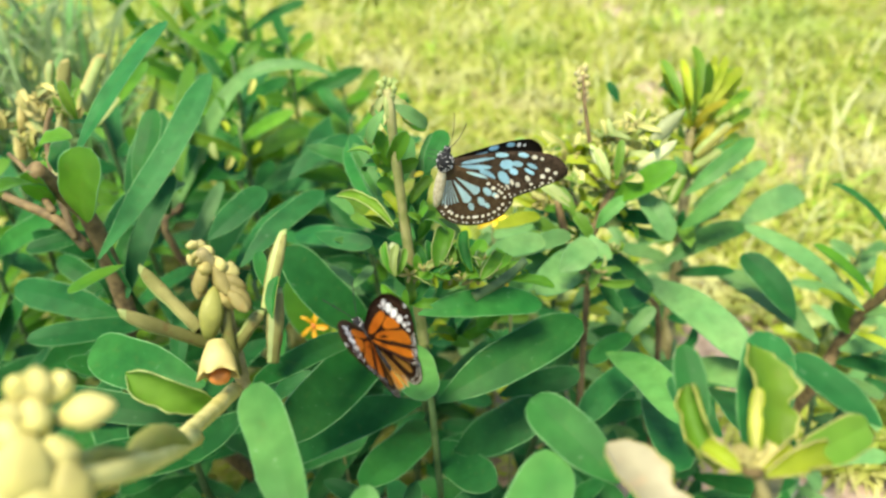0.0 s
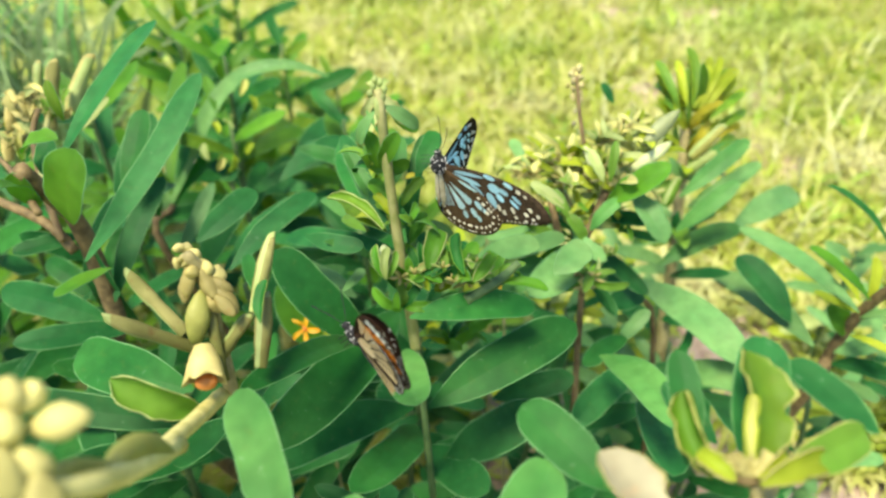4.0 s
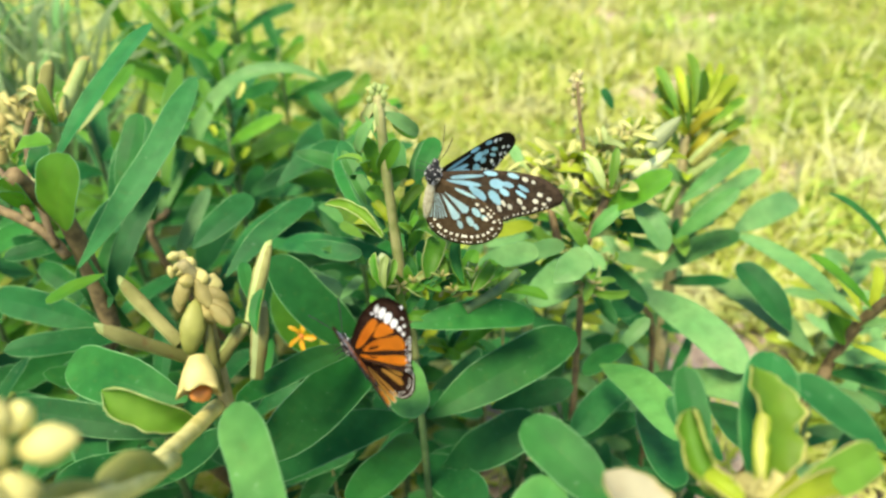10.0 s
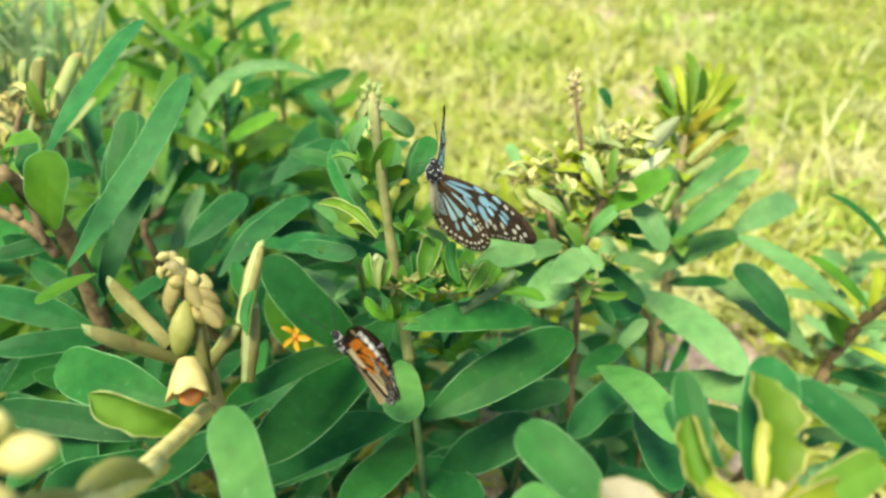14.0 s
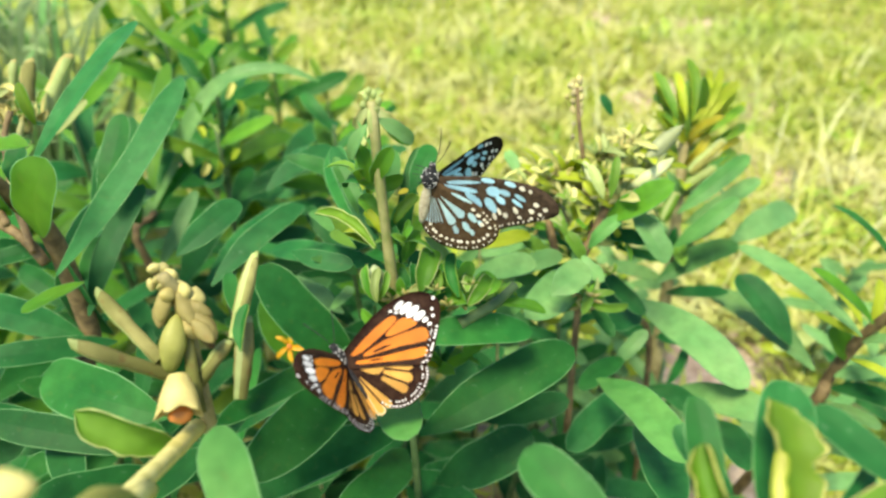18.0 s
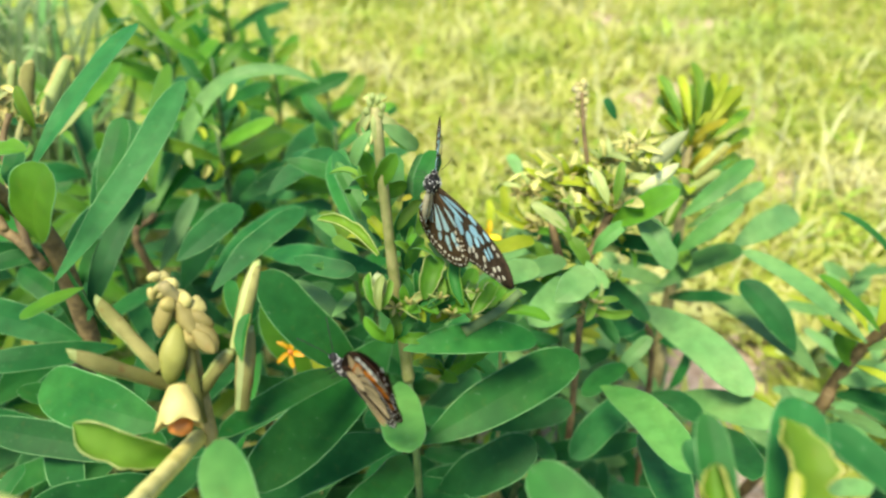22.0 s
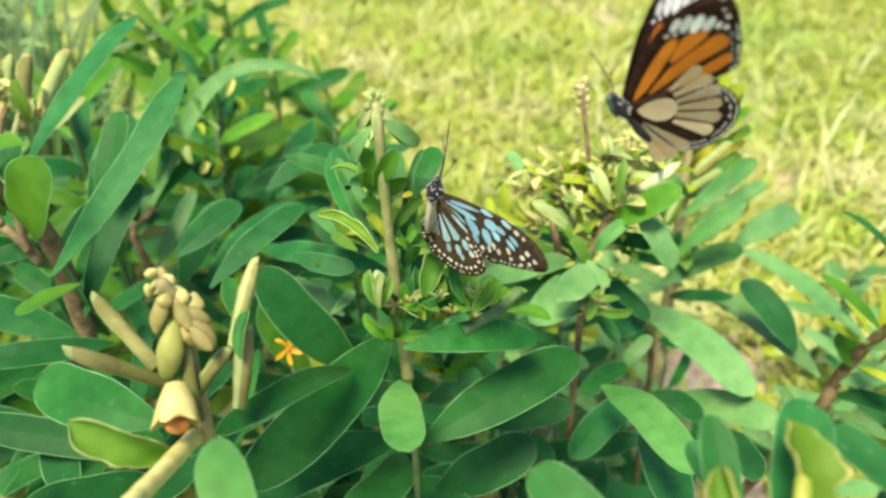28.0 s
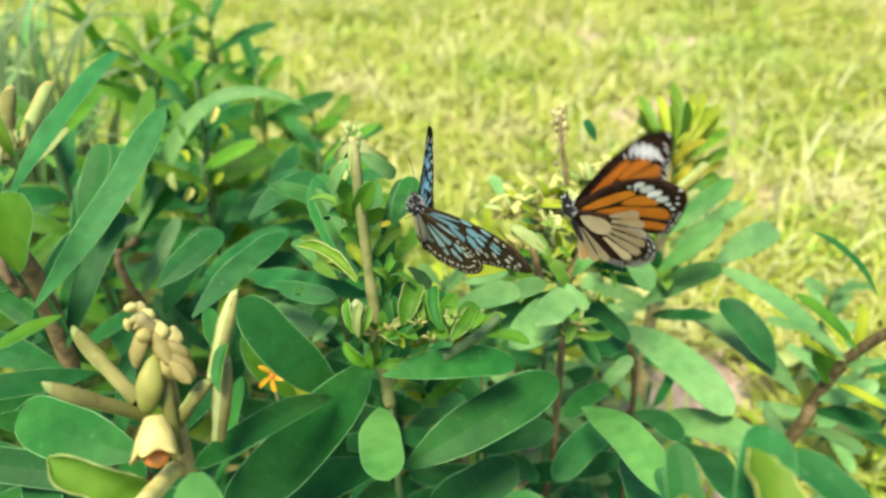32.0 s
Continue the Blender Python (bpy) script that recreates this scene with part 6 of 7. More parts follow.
def bush(base, height, count, label, mats, reach=(0.075, 0.120), width=(0.018, 0.026), spread=0.03, low=0.25):
    """A shrub with one leaning stem and spirally set leaves that droop lower down."""
    rng = fill_rng
    owner = plant("shrub", label, "shrub", (*base, 0.0), "flowering shrubs")
    top = Vector((base[0] + rng.uniform(-spread, spread), base[1] + rng.uniform(-spread, spread), height))
    foot = Vector((*base, 0.0))
    path = [foot, foot.lerp(top, 0.35) + Vector((rng.uniform(-0.01, 0.01), rng.uniform(-0.01, 0.01), 0)), foot.lerp(top, 0.7), top]
    tube("stem", owner, [tuple(p) for p in path], 0.0040, 0.0020, stem_shade, 7, 4)
    turn = rng.uniform(0, 6)
    for i in range(count):
        s = low + (1 - low) * (i + 0.5) / count
        turn += 2.4 + rng.uniform(-0.3, 0.3)
        at = foot.lerp(top, s)
        rise = -0.15 + 0.95 * s ** 2 + rng.uniform(-0.15, 0.15)
        way = Vector((math.cos(turn), math.sin(turn), rise)).normalized()
        size = rng.uniform(*reach) * (1 - 0.45 * max(0, s - 0.75) / 0.25)
        leaf(owner, tuple(at), tuple(at + way * size), rng.uniform(*width) * (1 - 0.4 * max(0, s - 0.8) / 0.2), rng.choice(mats), rng.uniform(-25, 25), rng.uniform(0.03, 0.10), 0.14, 9)
    return owner


# half of these leaves carry the shade of the undergrowth in their colour
SHADED = [leaf_shaded, leaf_shaded, leaf_teal, leaf_green]
MID = [leaf_teal, leaf_green, leaf_bright, leaf_bright, leaf_olive]
GREY = [leaf_grey, leaf_teal, leaf_grey, leaf_green]
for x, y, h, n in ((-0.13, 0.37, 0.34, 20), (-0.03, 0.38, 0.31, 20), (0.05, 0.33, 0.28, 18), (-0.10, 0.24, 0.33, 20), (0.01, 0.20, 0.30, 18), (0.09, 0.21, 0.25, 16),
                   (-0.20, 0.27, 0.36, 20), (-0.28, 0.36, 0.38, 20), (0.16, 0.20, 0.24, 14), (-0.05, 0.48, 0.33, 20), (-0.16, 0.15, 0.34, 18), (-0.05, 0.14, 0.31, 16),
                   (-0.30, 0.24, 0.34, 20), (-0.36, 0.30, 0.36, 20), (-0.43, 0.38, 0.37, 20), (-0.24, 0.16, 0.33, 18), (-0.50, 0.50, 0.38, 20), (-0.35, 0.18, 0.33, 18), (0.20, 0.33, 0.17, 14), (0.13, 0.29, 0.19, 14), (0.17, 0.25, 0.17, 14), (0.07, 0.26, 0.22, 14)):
    bush((x, y), h, n, "low shrub with blue-green leaves, many coloured darker for shade", SHADED)
for x, y, h, n in ((-0.19, 0.52, 0.40, 24), (-0.30, 0.52, 0.44, 24), (-0.11, 0.60, 0.38, 22), (-0.24, 0.66, 0.42, 24), (-0.36, 0.66, 0.36, 24), (-0.44, 0.56, 0.34, 22), (-0.40, 0.42, 0.40, 20), (-0.60, 0.74, 0.34, 22), (-0.52, 0.66, 0.34, 22), (-0.15, 0.74, 0.30, 20), (-0.02, 0.60, 0.24, 16)):
    bush((x, y), h, n, "leafy green shrub at the back of the bed", MID)
for x, y, h, n in ((-0.30, 0.80, 0.40, 26), (-0.21, 0.84, 0.36, 24), (-0.13, 0.84, 0.29, 22), (-0.30, 0.97, 0.40, 24)):
    bush((x, y), h, n, "tall leafy green shrub at the back of the bed", [leaf_green, leaf_olive, leaf_olive, leaf_bright, leaf_bright], (0.07, 0.12), (0.020, 0.030))
for x, y, h, n in ((0.13, 0.42, 0.26, 22), (0.20, 0.43, 0.20, 16), (0.34, 0.34, 0.20, 14), (0.26, 0.28, 0.16, 14), (0.46, 0.50, 0.18, 14)):
    bush((x, y), h, n, "low shrub with pale grey-green leaves at the lawn's edge", GREY, (0.05, 0.085), (0.014, 0.020))
FRESH = [leaf_grey, leaf_lime, leaf_spring, leaf_grey, bract_sage]
for x, y, h, n in ((0.05, 0.50, 0.31, 24), (0.09, 0.54, 0.28, 22), (0.12, 0.49, 0.29, 22), (0.19, 0.49, 0.26, 20), (0.01, 0.50, 0.30, 22), (0.23, 0.57, 0.24, 18), (0.47, 0.58, 0.20, 16), (0.53, 0.50, 0.20, 16)):
    bush((x, y), h, n, "leafy shrub with small fresh green leaves behind the stalks", FRESH, (0.045, 0.075), (0.014, 0.022))

# ---- tall grasses and the silvery plant ----


def clump(name, label, category, base, count, tall, width, mats, lean, seed, group):
    rng = random.Random(seed)
    owner = plant(name, label, category, (*base, 0.0), group)
    for i in range(count):
        a = rng.uniform(0, 2 * math.pi)
        h, out = rng.uniform(*tall), rng.uniform(*lean)
        f = Vector((base[0] + rng.uniform(-0.03, 0.03), base[1] + rng.uniform(-0.03, 0.03), 0))
        d = Vector((math.cos(a), math.sin(a), 0))
        strap(owner, [tuple(f), tuple(f + d * out * 0.25 + Vector((0, 0, h * 0.55))), tuple(f + d * out * 0.6 + Vector((0, 0, h * 0.9))), tuple(f + d * out + Vector((0, 0, h * rng.uniform(0.85, 1.05))))], rng.uniform(*width), rng.choice(mats))
    return owner


for i, (x, y, h) in enumerate(((-0.26, 0.88, 0.40), (-0.38, 1.0, 0.46))):
    clump("grass_clump", "clump of tall dark green strap-leaved grass", "grass clump", (x, y), 12, (h * 0.6, h), (0.012, 0.024), [leaf_olive, leaf_green, leaf_bright], (0.05, 0.22), 40 + i, "tall grasses")
silver = leafy("leaf_silver", (0.101, 0.172, 0.055), (0.187, 0.265, 0.098), (0.3, 0.4, 0.2), 0.6, 0.25)
for i, (x, y) in enumerate(((-0.49, 0.76), (-0.55, 0.80), (-0.62, 0.86), (-0.52, 0.92))):
    clump("silver_plant", "bushy plant with thin silvery grey-green leaves", "plant", (x, y), 60, (0.26, 0.47), (0.005, 0.010), [silver, silver, leaf_grey], (0.06, 0.24), 60 + i, "silvery plants")

# ---- small yellow flowers low among the leaves ----


def star_flower(at, size, mat, seed):
    rng = random.Random(seed)
    owner = plant("yellow_flower", "small yellow star-shaped flower on a thin stem", "flower", (at[0], at[1], 0.0), "yellow flowers")
    tube("stem", owner, [(at[0], at[1], 0.0), (at[0] + 0.004, at[1], at[2] * 0.5), at], 0.0012, 0.001, stem_green, 6, 4)
    for i in range(5):
        a = i * 2 * math.pi / 5 + rng.uniform(-0.15, 0.15)
        way = Vector((math.cos(a), 0.5 * math.sin(a) - 0.25, math.sin(a) * 0.84 + 0.15))
        petal = leaf(owner, at, tuple(Vector(at) + way * size), size * rng.uniform(0.34, 0.44), mat, rng.uniform(-40, 40), rng.uniform(0.05, 0.3), 0.4, 8)
        petal.name = "petal"
        petal.data.materials[1] = mat
    bud("heart", owner, at, (at[0], at[1] - 0.003, at[2] + 0.002), 0.004, petal_orange)


star_flower(FLOWER_A, 0.0105, petal_yellow, 1)
star_flower(FLOWER_B, 0.007, petal_gold, 2)
star_flower(FLOWER_C, 0.011, petal_orange, 3)
star_flower(FLOWER_D, 0.015, petal_gold, 4)

# ---- butterflies ----
wing_black = plain("wing_black", (0.008, 0.006, 0.005), (0.017, 0.012, 0.009), 500, 0.8, 1500, 0.2, 0.04)
wing_sepia = plain("wing_sepia", (0.034, 0.021, 0.010), (0.062, 0.041, 0.020), 400, 0.75, 1500, 0.2, 0.06)
wing_dusk = plain("wing_dusk", (0.024, 0.016, 0.010), (0.048, 0.033, 0.020), 400, 0.75, 1500, 0.2, 0.06)
wing_umber = plain("wing_umber", (0.014, 0.006, 0.004), (0.030, 0.015, 0.009), 400, 0.7, 1500, 0.2, 0.06)
wing_blue = leafy("wing_blue", (0.24, 0.52, 0.66), (0.36, 0.63, 0.76), (0.28, 0.52, 0.66), 0.6, 0.2, spec=0.1)
wing_pale = leafy("wing_pale_blue", (0.40, 0.65, 0.70), (0.54, 0.76, 0.78), (0.45, 0.72, 0.78), 0.6, 0.5)
wing_sky = leafy("wing_sky_blue", (0.30, 0.57, 0.70), (0.43, 0.68, 0.78), (0.3, 0.6, 0.75), 0.6, 0.4)
wing_white = leafy("wing_white", (0.70, 0.69, 0.66), (0.82, 0.82, 0.80), (0.7, 0.7, 0.65), 0.6, 0.2)
wing_cream = leafy("wing_cream", (0.55, 0.52, 0.40), (0.70, 0.66, 0.54), (0.6, 0.55, 0.4), 0.6, 0.2)
wing_orange = leafy("wing_orange", (0.56, 0.150, 0.008), (0.72, 0.235, 0.014), (0.7, 0.24, 0.01), 0.55, 0.4)
wing_amber = leafy("wing_amber", (0.62, 0.30, 0.045), (0.76, 0.42, 0.09), (0.75, 0.4, 0.06), 0.55, 0.4)
wing_tan = leafy("wing_tan", (0.58, 0.43, 0.235), (0.72, 0.58, 0.37), (0.7, 0.5, 0.25), 0.6, 0.4)
hair_black = plain("body_black", (0.008, 0.008, 0.009), (0.03, 0.03, 0.032), 900, 0.8, 2000, 0.8, 0.2)
hair_buff = plain("body_buff", (0.26, 0.23, 0.14), (0.42, 0.38, 0.26), 700, 0.8, 2000, 0.6, 0.2)
MM = 0.001


def turned(p, deg):
    c, s = math.cos(radians(deg)), math.sin(radians(deg))
    return p[0] * c - p[1] * s, p[0] * s + p[1] * c


def grown(shape, f):
    cx, cy = sum(p[0] for p in shape) / len(shape), sum(p[1] for p in shape) / len(shape)
    return [(cx + (x - cx) * f, cy + (y - cy) * f) for x, y in shape]


def rounded(points, steps=5):
    """A closed smooth outline through the given corners."""
    n, out = len(points), []
    for i in range(n):
        a, b, c, d = (Vector(points[(i + k) % n]) for k in (-1, 0, 1, 2))
        for k in range(steps):
            t = k / steps
            out.append(tuple(0.5 * (2 * b + (c - a) * t + (2 * a - 5 * b + 4 * c - d) * t * t + (3 * b - a - 3 * c + d) * t ** 3)))
    return out


def oval(x, y, length, width, deg=0.0, taper=0.0, sides=10):
    out = []
    for k in range(sides):
        a = 2 * math.pi * k / sides
        u, v = math.cos(a) * length / 2, math.sin(a) * width / 2 * (1 + taper * math.cos(a))
        p = turned((u, v), deg)
        out.append((x + p[0], y + p[1]))
    return out


def camber(x, y):
    """The gentle arch of a wing, in millimetres."""
    return 0.9 * math.sin(min(1.0, abs(x) / 48) * math.pi) - 0.0012 * y * y


def sheet(name, owner, shapes, side, scale, lift, upper, under):
    """Flat scales in one mesh: each shape above the wing and below it, on a face that has a material."""
    verts, faces, slots = [], [], []
    for shape in shapes:
        for face, z in ((0, lift), (1, -lift)):
            if (upper, under)[face] is None:
                continue
            o = len(verts)
            n = len(shape)
            cx, cy = sum(p[0] for p in shape) / n, sum(p[1] for p in shape) / n
            ring = [*shape, (cx, cy)]
            verts += [(side * x * scale * MM, y * scale * MM, (camber(x, y) * scale + z) * MM) for x, y in ring]
            for k in range(n):
                t = (o + k, o + (k + 1) % n, o + n)
                faces.append(t if (face == 0) == (side > 0) else t[::-1])
                slots.append(face)
    return mesh_object(name, verts, faces, [upper or under, under or upper], owner, slots)


def pieces(name, owner, shapes, side, scale, lift, upper, under):
    """Each coloured patch of a wing as a part of its own."""
    for shape in shapes:
        sheet(name, owner, [shape], side, scale, lift, upper, under)


def membrane(name, owner, outline, side, scale, upper, under):
    """The wing itself, cut into strips so that it can arch."""
    verts, faces, slots = [], [], []
    n = len(outline)
    cx, cy = sum(p[0] for p in outline) / n, sum(p[1] for p in outline) / n
    for face, z in ((0, 0.07), (1, -0.07)):
        o = len(verts)
        for f in (1.0, 0.8, 0.55, 0.3):
            for x, y in outline:
                px, py = cx + (x - cx) * f, cy + (y - cy) * f
                verts.append((side * px * scale * MM, py * scale * MM, (camber(px, py) * scale + z) * MM))
        verts.append((side * cx * scale * MM, cy * scale * MM, (camber(cx, cy) * scale + z) * MM))
        flip = (face == 0) != (side > 0)
        for r in range(3):
            for k in range(n):
                q = (o + r * n + k, o + r * n + (k + 1) % n, o + (r + 1) * n + (k + 1) % n, o + (r + 1) * n + k)
                faces.append(q[::-1] if flip else q)
                slots.append(face)
        for k in range(n):
            q = (o + 3 * n + k, o + 3 * n + (k + 1) % n, o + 4 * n)
            faces.append(q[::-1] if flip else q)
            slots.append(face)
    m = len(verts) // 2
    for k in range(n):
        faces.append((k, (k + 1) % n, m + (k + 1) % n, m + k))
        slots.append(0)
    return mesh_object(name, verts, faces, [upper, under], owner, slots)


def margin_dots(outline, first, last, inset, step, size):
    """Small round dots that follow the wing's edge."""
    out, gone = [], 0.0
    n = len(outline)
    cx, cy = sum(p[0] for p in outline) / n, sum(p[1] for p in outline) / n
    for k in range(first, last):
        a, b = Vector(outline[k % n]), Vector(outline[(k + 1) % n])
        gone += (b - a).length
        if gone >= step:
            gone -= step
            inward = (Vector((cx, cy)) - b).normalized()
            p = b + inward * inset
            out.append(oval(p.x, p.y, size, size * 0.85, 30, 0, 7))
    return out


def fan(cx, cy, a0, a1, count, r0, r1, gap, blunt=0.8):
    """Wedges between the veins that spread from one point."""
    out = []
    for k in range(count):
        b0, b1 = a0 + (a1 - a0) * k / count, a0 + (a1 - a0) * (k + 1) / count
        mid = (b0 + b1) / 2
        far = r1(mid) if callable(r1) else r1
        shape = []
        for r, f in ((r0, 0.80), (r0 + (far - r0) * 0.5, 0.94), (far * 0.94, blunt), (far, 0.50)):
            w = abs(b1 - b0) / 2 * f - math.degrees(gap / r) * 0.5
            shape.append((r, mid - max(w, 1.0), mid + max(w, 1.0)))
        ring = [(r, lo) for r, lo, hi in shape] + [(r, hi) for r, lo, hi in reversed(shape)]
        out.append([(cx + r * math.cos(radians(a)), cy + r * math.sin(radians(a))) for r, a in ring])
    return out


def blob(name, owner, centre, radii, mat, dots=None, rows=10, sides=12, rough=0.06, seed=1):
    """A furry rounded body part along y; dots: white flecks in a second mesh."""
    rng = random.Random(seed)
    verts, faces = [], []
    for i in range(rows + 1):
        s = i / rows
        a = math.pi * s
        for k in range(sides):
            t = 2 * math.pi * k / sides
            f = 1 + rng.uniform(-rough, rough)
            verts.append(((centre[0] + radii[0] * math.sin(a) * math.cos(t) * f) * MM, (centre[1] + radii[1] * math.cos(a)) * MM, (centre[2] + radii[2] * math.sin(a) * math.sin(t) * f) * MM))
    for i in range(rows):
        for k in range(sides):
            p, q = i * sides + k, i * sides + (k + 1) % sides
            faces.append((p, q, q + sides, p + sides))
    ob = mesh_object(name, verts, faces, mat, owner)
    if dots:
        count, size = dots
        verts, faces = [], []
        for i in range(count):
            a, t = math.acos(rng.uniform(-0.85, 0.85)), rng.uniform(0, 2 * math.pi)
            nrm = Vector((math.sin(a) * math.cos(t), math.cos(a), math.sin(a) * math.sin(t)))
            p = Vector((centre[0] + radii[0] * nrm.x, centre[1] + radii[1] * nrm.y, centre[2] + radii[2] * nrm.z)) * MM
            o = len(verts)
            for w in ((1, 0, 0), (0, 1, 0), (0, 0, 1), (-1, 0, 0), (0, -1, 0), (0, 0, -1)):
                verts.append(p + Vector(w) * size * MM)
            faces += [(o + x, o + y, o + z) for x, y, z in ((0, 1, 2), (1, 3, 2), (3, 4, 2), (4, 0, 2), (1, 0, 5), (3, 1, 5), (4, 3, 5), (0, 4, 5))]
        mesh_object("white_speckle", verts, faces, wing_white, ob)
    return ob


def butterfly(label, scale, fore, hind, flecks, abdomen_mat, abdomen, girth=1.5, stout=2.7):
    """Body, feelers, legs and four wings; fore and hind build one wing for a side. Returns the thing and its wings."""
    owner = tagged(new("butterfly"), label, "butterfly", "butterflies")
    blob("thorax", owner, (0, 2 * scale, -0.6), (stout * scale, 4.8 * scale, (stout + 0.1) * scale), hair_black, flecks, seed=3)
    blob("head", owner, (0, 7.2 * scale, -0.4), (1.7 * scale, 1.7 * scale, 1.6 * scale), hair_black, (10, 0.28), seed=4)
    blob("abdomen", owner, (0, -9.5 * scale, -1.0), (girth * scale, abdomen * scale, girth * 1.1 * scale), abdomen_mat, None, seed=5)
    for s in (-1, 1):
        feeler = [(s * 0.6, 8 * scale, 0.4), (s * 3, 13 * scale, 2.5), (s * 6, 19 * scale, 3.2), (s * 7, 21 * scale, 3)]
        tube("antenna", owner, [tuple(Vector(p) * MM) for p in feeler], 0.00014, 0.00022, hair_black, 6, 5)
        for y in (4.2, 2.4, 0.4):
            knee = [(s * 1.2, y * scale, -2), (s * 4.0, (y + 1) * scale, -3.4), (s * 4.6, (y + 1.5) * scale, -7.5)]
            tube("leg", owner, [tuple(Vector(p) * MM) for p in knee], 0.0002, 0.00012, hair_black, 5, 3)
    return owner, fore(owner, 1), fore(owner, -1), hind(owner, 1), hind(owner, -1)


# blue butterfly: black above, brown below, with blue windows and white dots
BLUE = 1.07
blue_fore = [turned(p, -20) for p in rounded([(0, 2.5), (14, 9), (30, 14.5), (43, 16.5), (51, 13.5), (52.5, 9), (46, 3), (37, -4), (30, -8), (14, -5), (0, -2)])]
blue_hind = rounded([(0, 1), (14, -2), (25, -6.5), (31.5, -12.5), (29.5, -19.5), (23, -24.5), (14, -26.5), (5, -25), (-1.5, -19), (-2, -9)])


def blue_forewing(owner, side):
    wing = membrane("forewing", owner, blue_fore, side, BLUE, wing_black, wing_dusk)
    windows = [oval(13, 5.8, 15, 1.7, 24, -0.3), oval(12, 2.6, 16, 2.0, 12, 0.5), oval(10, -0.6, 13, 1.5, -4, 0.4), oval(19, 0.4, 9, 3.8, -22, 0.3), oval(12.5, -2.6, 8, 1.6, -12),
               oval(25.5, 7.2, 6, 4.4, 12), oval(30, 8.6, 5, 2.6, 5), oval(29.5, 5.0, 4.6, 2.8, -15), oval(26.5, 1.2, 7.5, 3.8, -35, -0.2), oval(22, 10.6, 6, 2.2, 14), oval(31, 13, 5, 2.2, 4),
               oval(36.5, 9.4, 5.2, 1.9, -10), oval(36.2, 6.8, 5.4, 1.7, -14), oval(22.5, -3.2, 4.6, 2.4, -30)]
    pieces("blue_patch", wing, [[turned(p, -20) for p in grown(w, 1.0)] for w in windows], side, BLUE, 0.16, wing_blue, wing_sky)
    dots = [oval(36, 13.4, 2.6, 2.0), oval(39.5, 13.6, 1.7, 1.4), oval(36.6, 3.6, 3.2, 1.9, -40), oval(33.4, -0.2, 2.6, 2.0, -40), oval(29.5, -2.6, 3.2, 1.8, -50), oval(26.8, -4.6, 2.4, 1.8), oval(43.5, 9.5, 2.4, 1.9),
            oval(42.6, 6.2, 2.4, 2.0), oval(39, 1.6, 1.8, 1.5), oval(47.5, 9.2, 2.0, 1.7), oval(46.2, 6.4, 1.6, 1.4), oval(43.6, 3.2, 1.6, 1.3), oval(30.5, 0.2, 3.2, 1.6, -45)]
    pieces("white_spot", wing, [[turned(p, -20) for p in d] for d in dots], side, BLUE, 0.17, wing_white, wing_cream)
    sheet("white_speckle", wing, margin_dots(blue_fore, 26, 42, 1.4, 2.6, 1.0), side, BLUE, 0.17, wing_white, wing_cream)
    return wing


def blue_hindwing(owner, side):
    wing = membrane("hindwing", owner, blue_hind, side, BLUE, wing_black, wing_sepia)
    streaks = fan(1, -2, -22, -60, 2, 5, 17.5, 1.3, 0.95) + fan(1, -2, -63, -105, 8, 4.0, 15.0, 0.75, 0.7)
    streaks += [oval(19.6, -10.6, 5, 2.8, -38), oval(17.6, -15.2, 5, 2.8, -48), oval(14, -3.2, 10, 1.5, -14), oval(13.4, -17.6, 4.0, 2.4, -60), oval(23.2, -12.2, 3.0, 2.0, -40), oval(20.4, -17.0, 3.0, 2.0, -50)]
    pieces("blue_patch", wing, streaks, side, BLUE, 0.16, wing_blue, wing_pale)
    dots = margin_dots(blue_hind, 8, 40, 1.3, 2.6, 0.95) + margin_dots(blue_hind, 8, 40, 3.9, 3.3, 1.55) + [oval(22, -9, 2.2, 1.7), oval(24, -12.5, 2.2, 1.8), oval(19.5, -7, 1.8, 1.4)]
    sheet("white_speckle", wing, dots, side, BLUE, 0.17, wing_white, wing_cream)
    wing.location.z = -0.0005
    return wing


# orange butterfly: orange panels between black veins, white bars on black tips
ORANGE = 1.0
orange_fore = rounded([(0, 2.5), (9, 8), (20, 13.2), (32, 15.6), (40, 14), (45, 9), (44, 3), (40, -4), (36, -9.5), (31, -13), (16, -8), (0, -3)])
orange_hind = [(x * 0.95, y * 0.95) for x, y in rounded([(0, 1), (12, -1), (22, -6), (28.5, -13), (29.5, -20.5), (26, -27), (18, -31), (9, -30), (3, -24), (-0.5, -12)])]


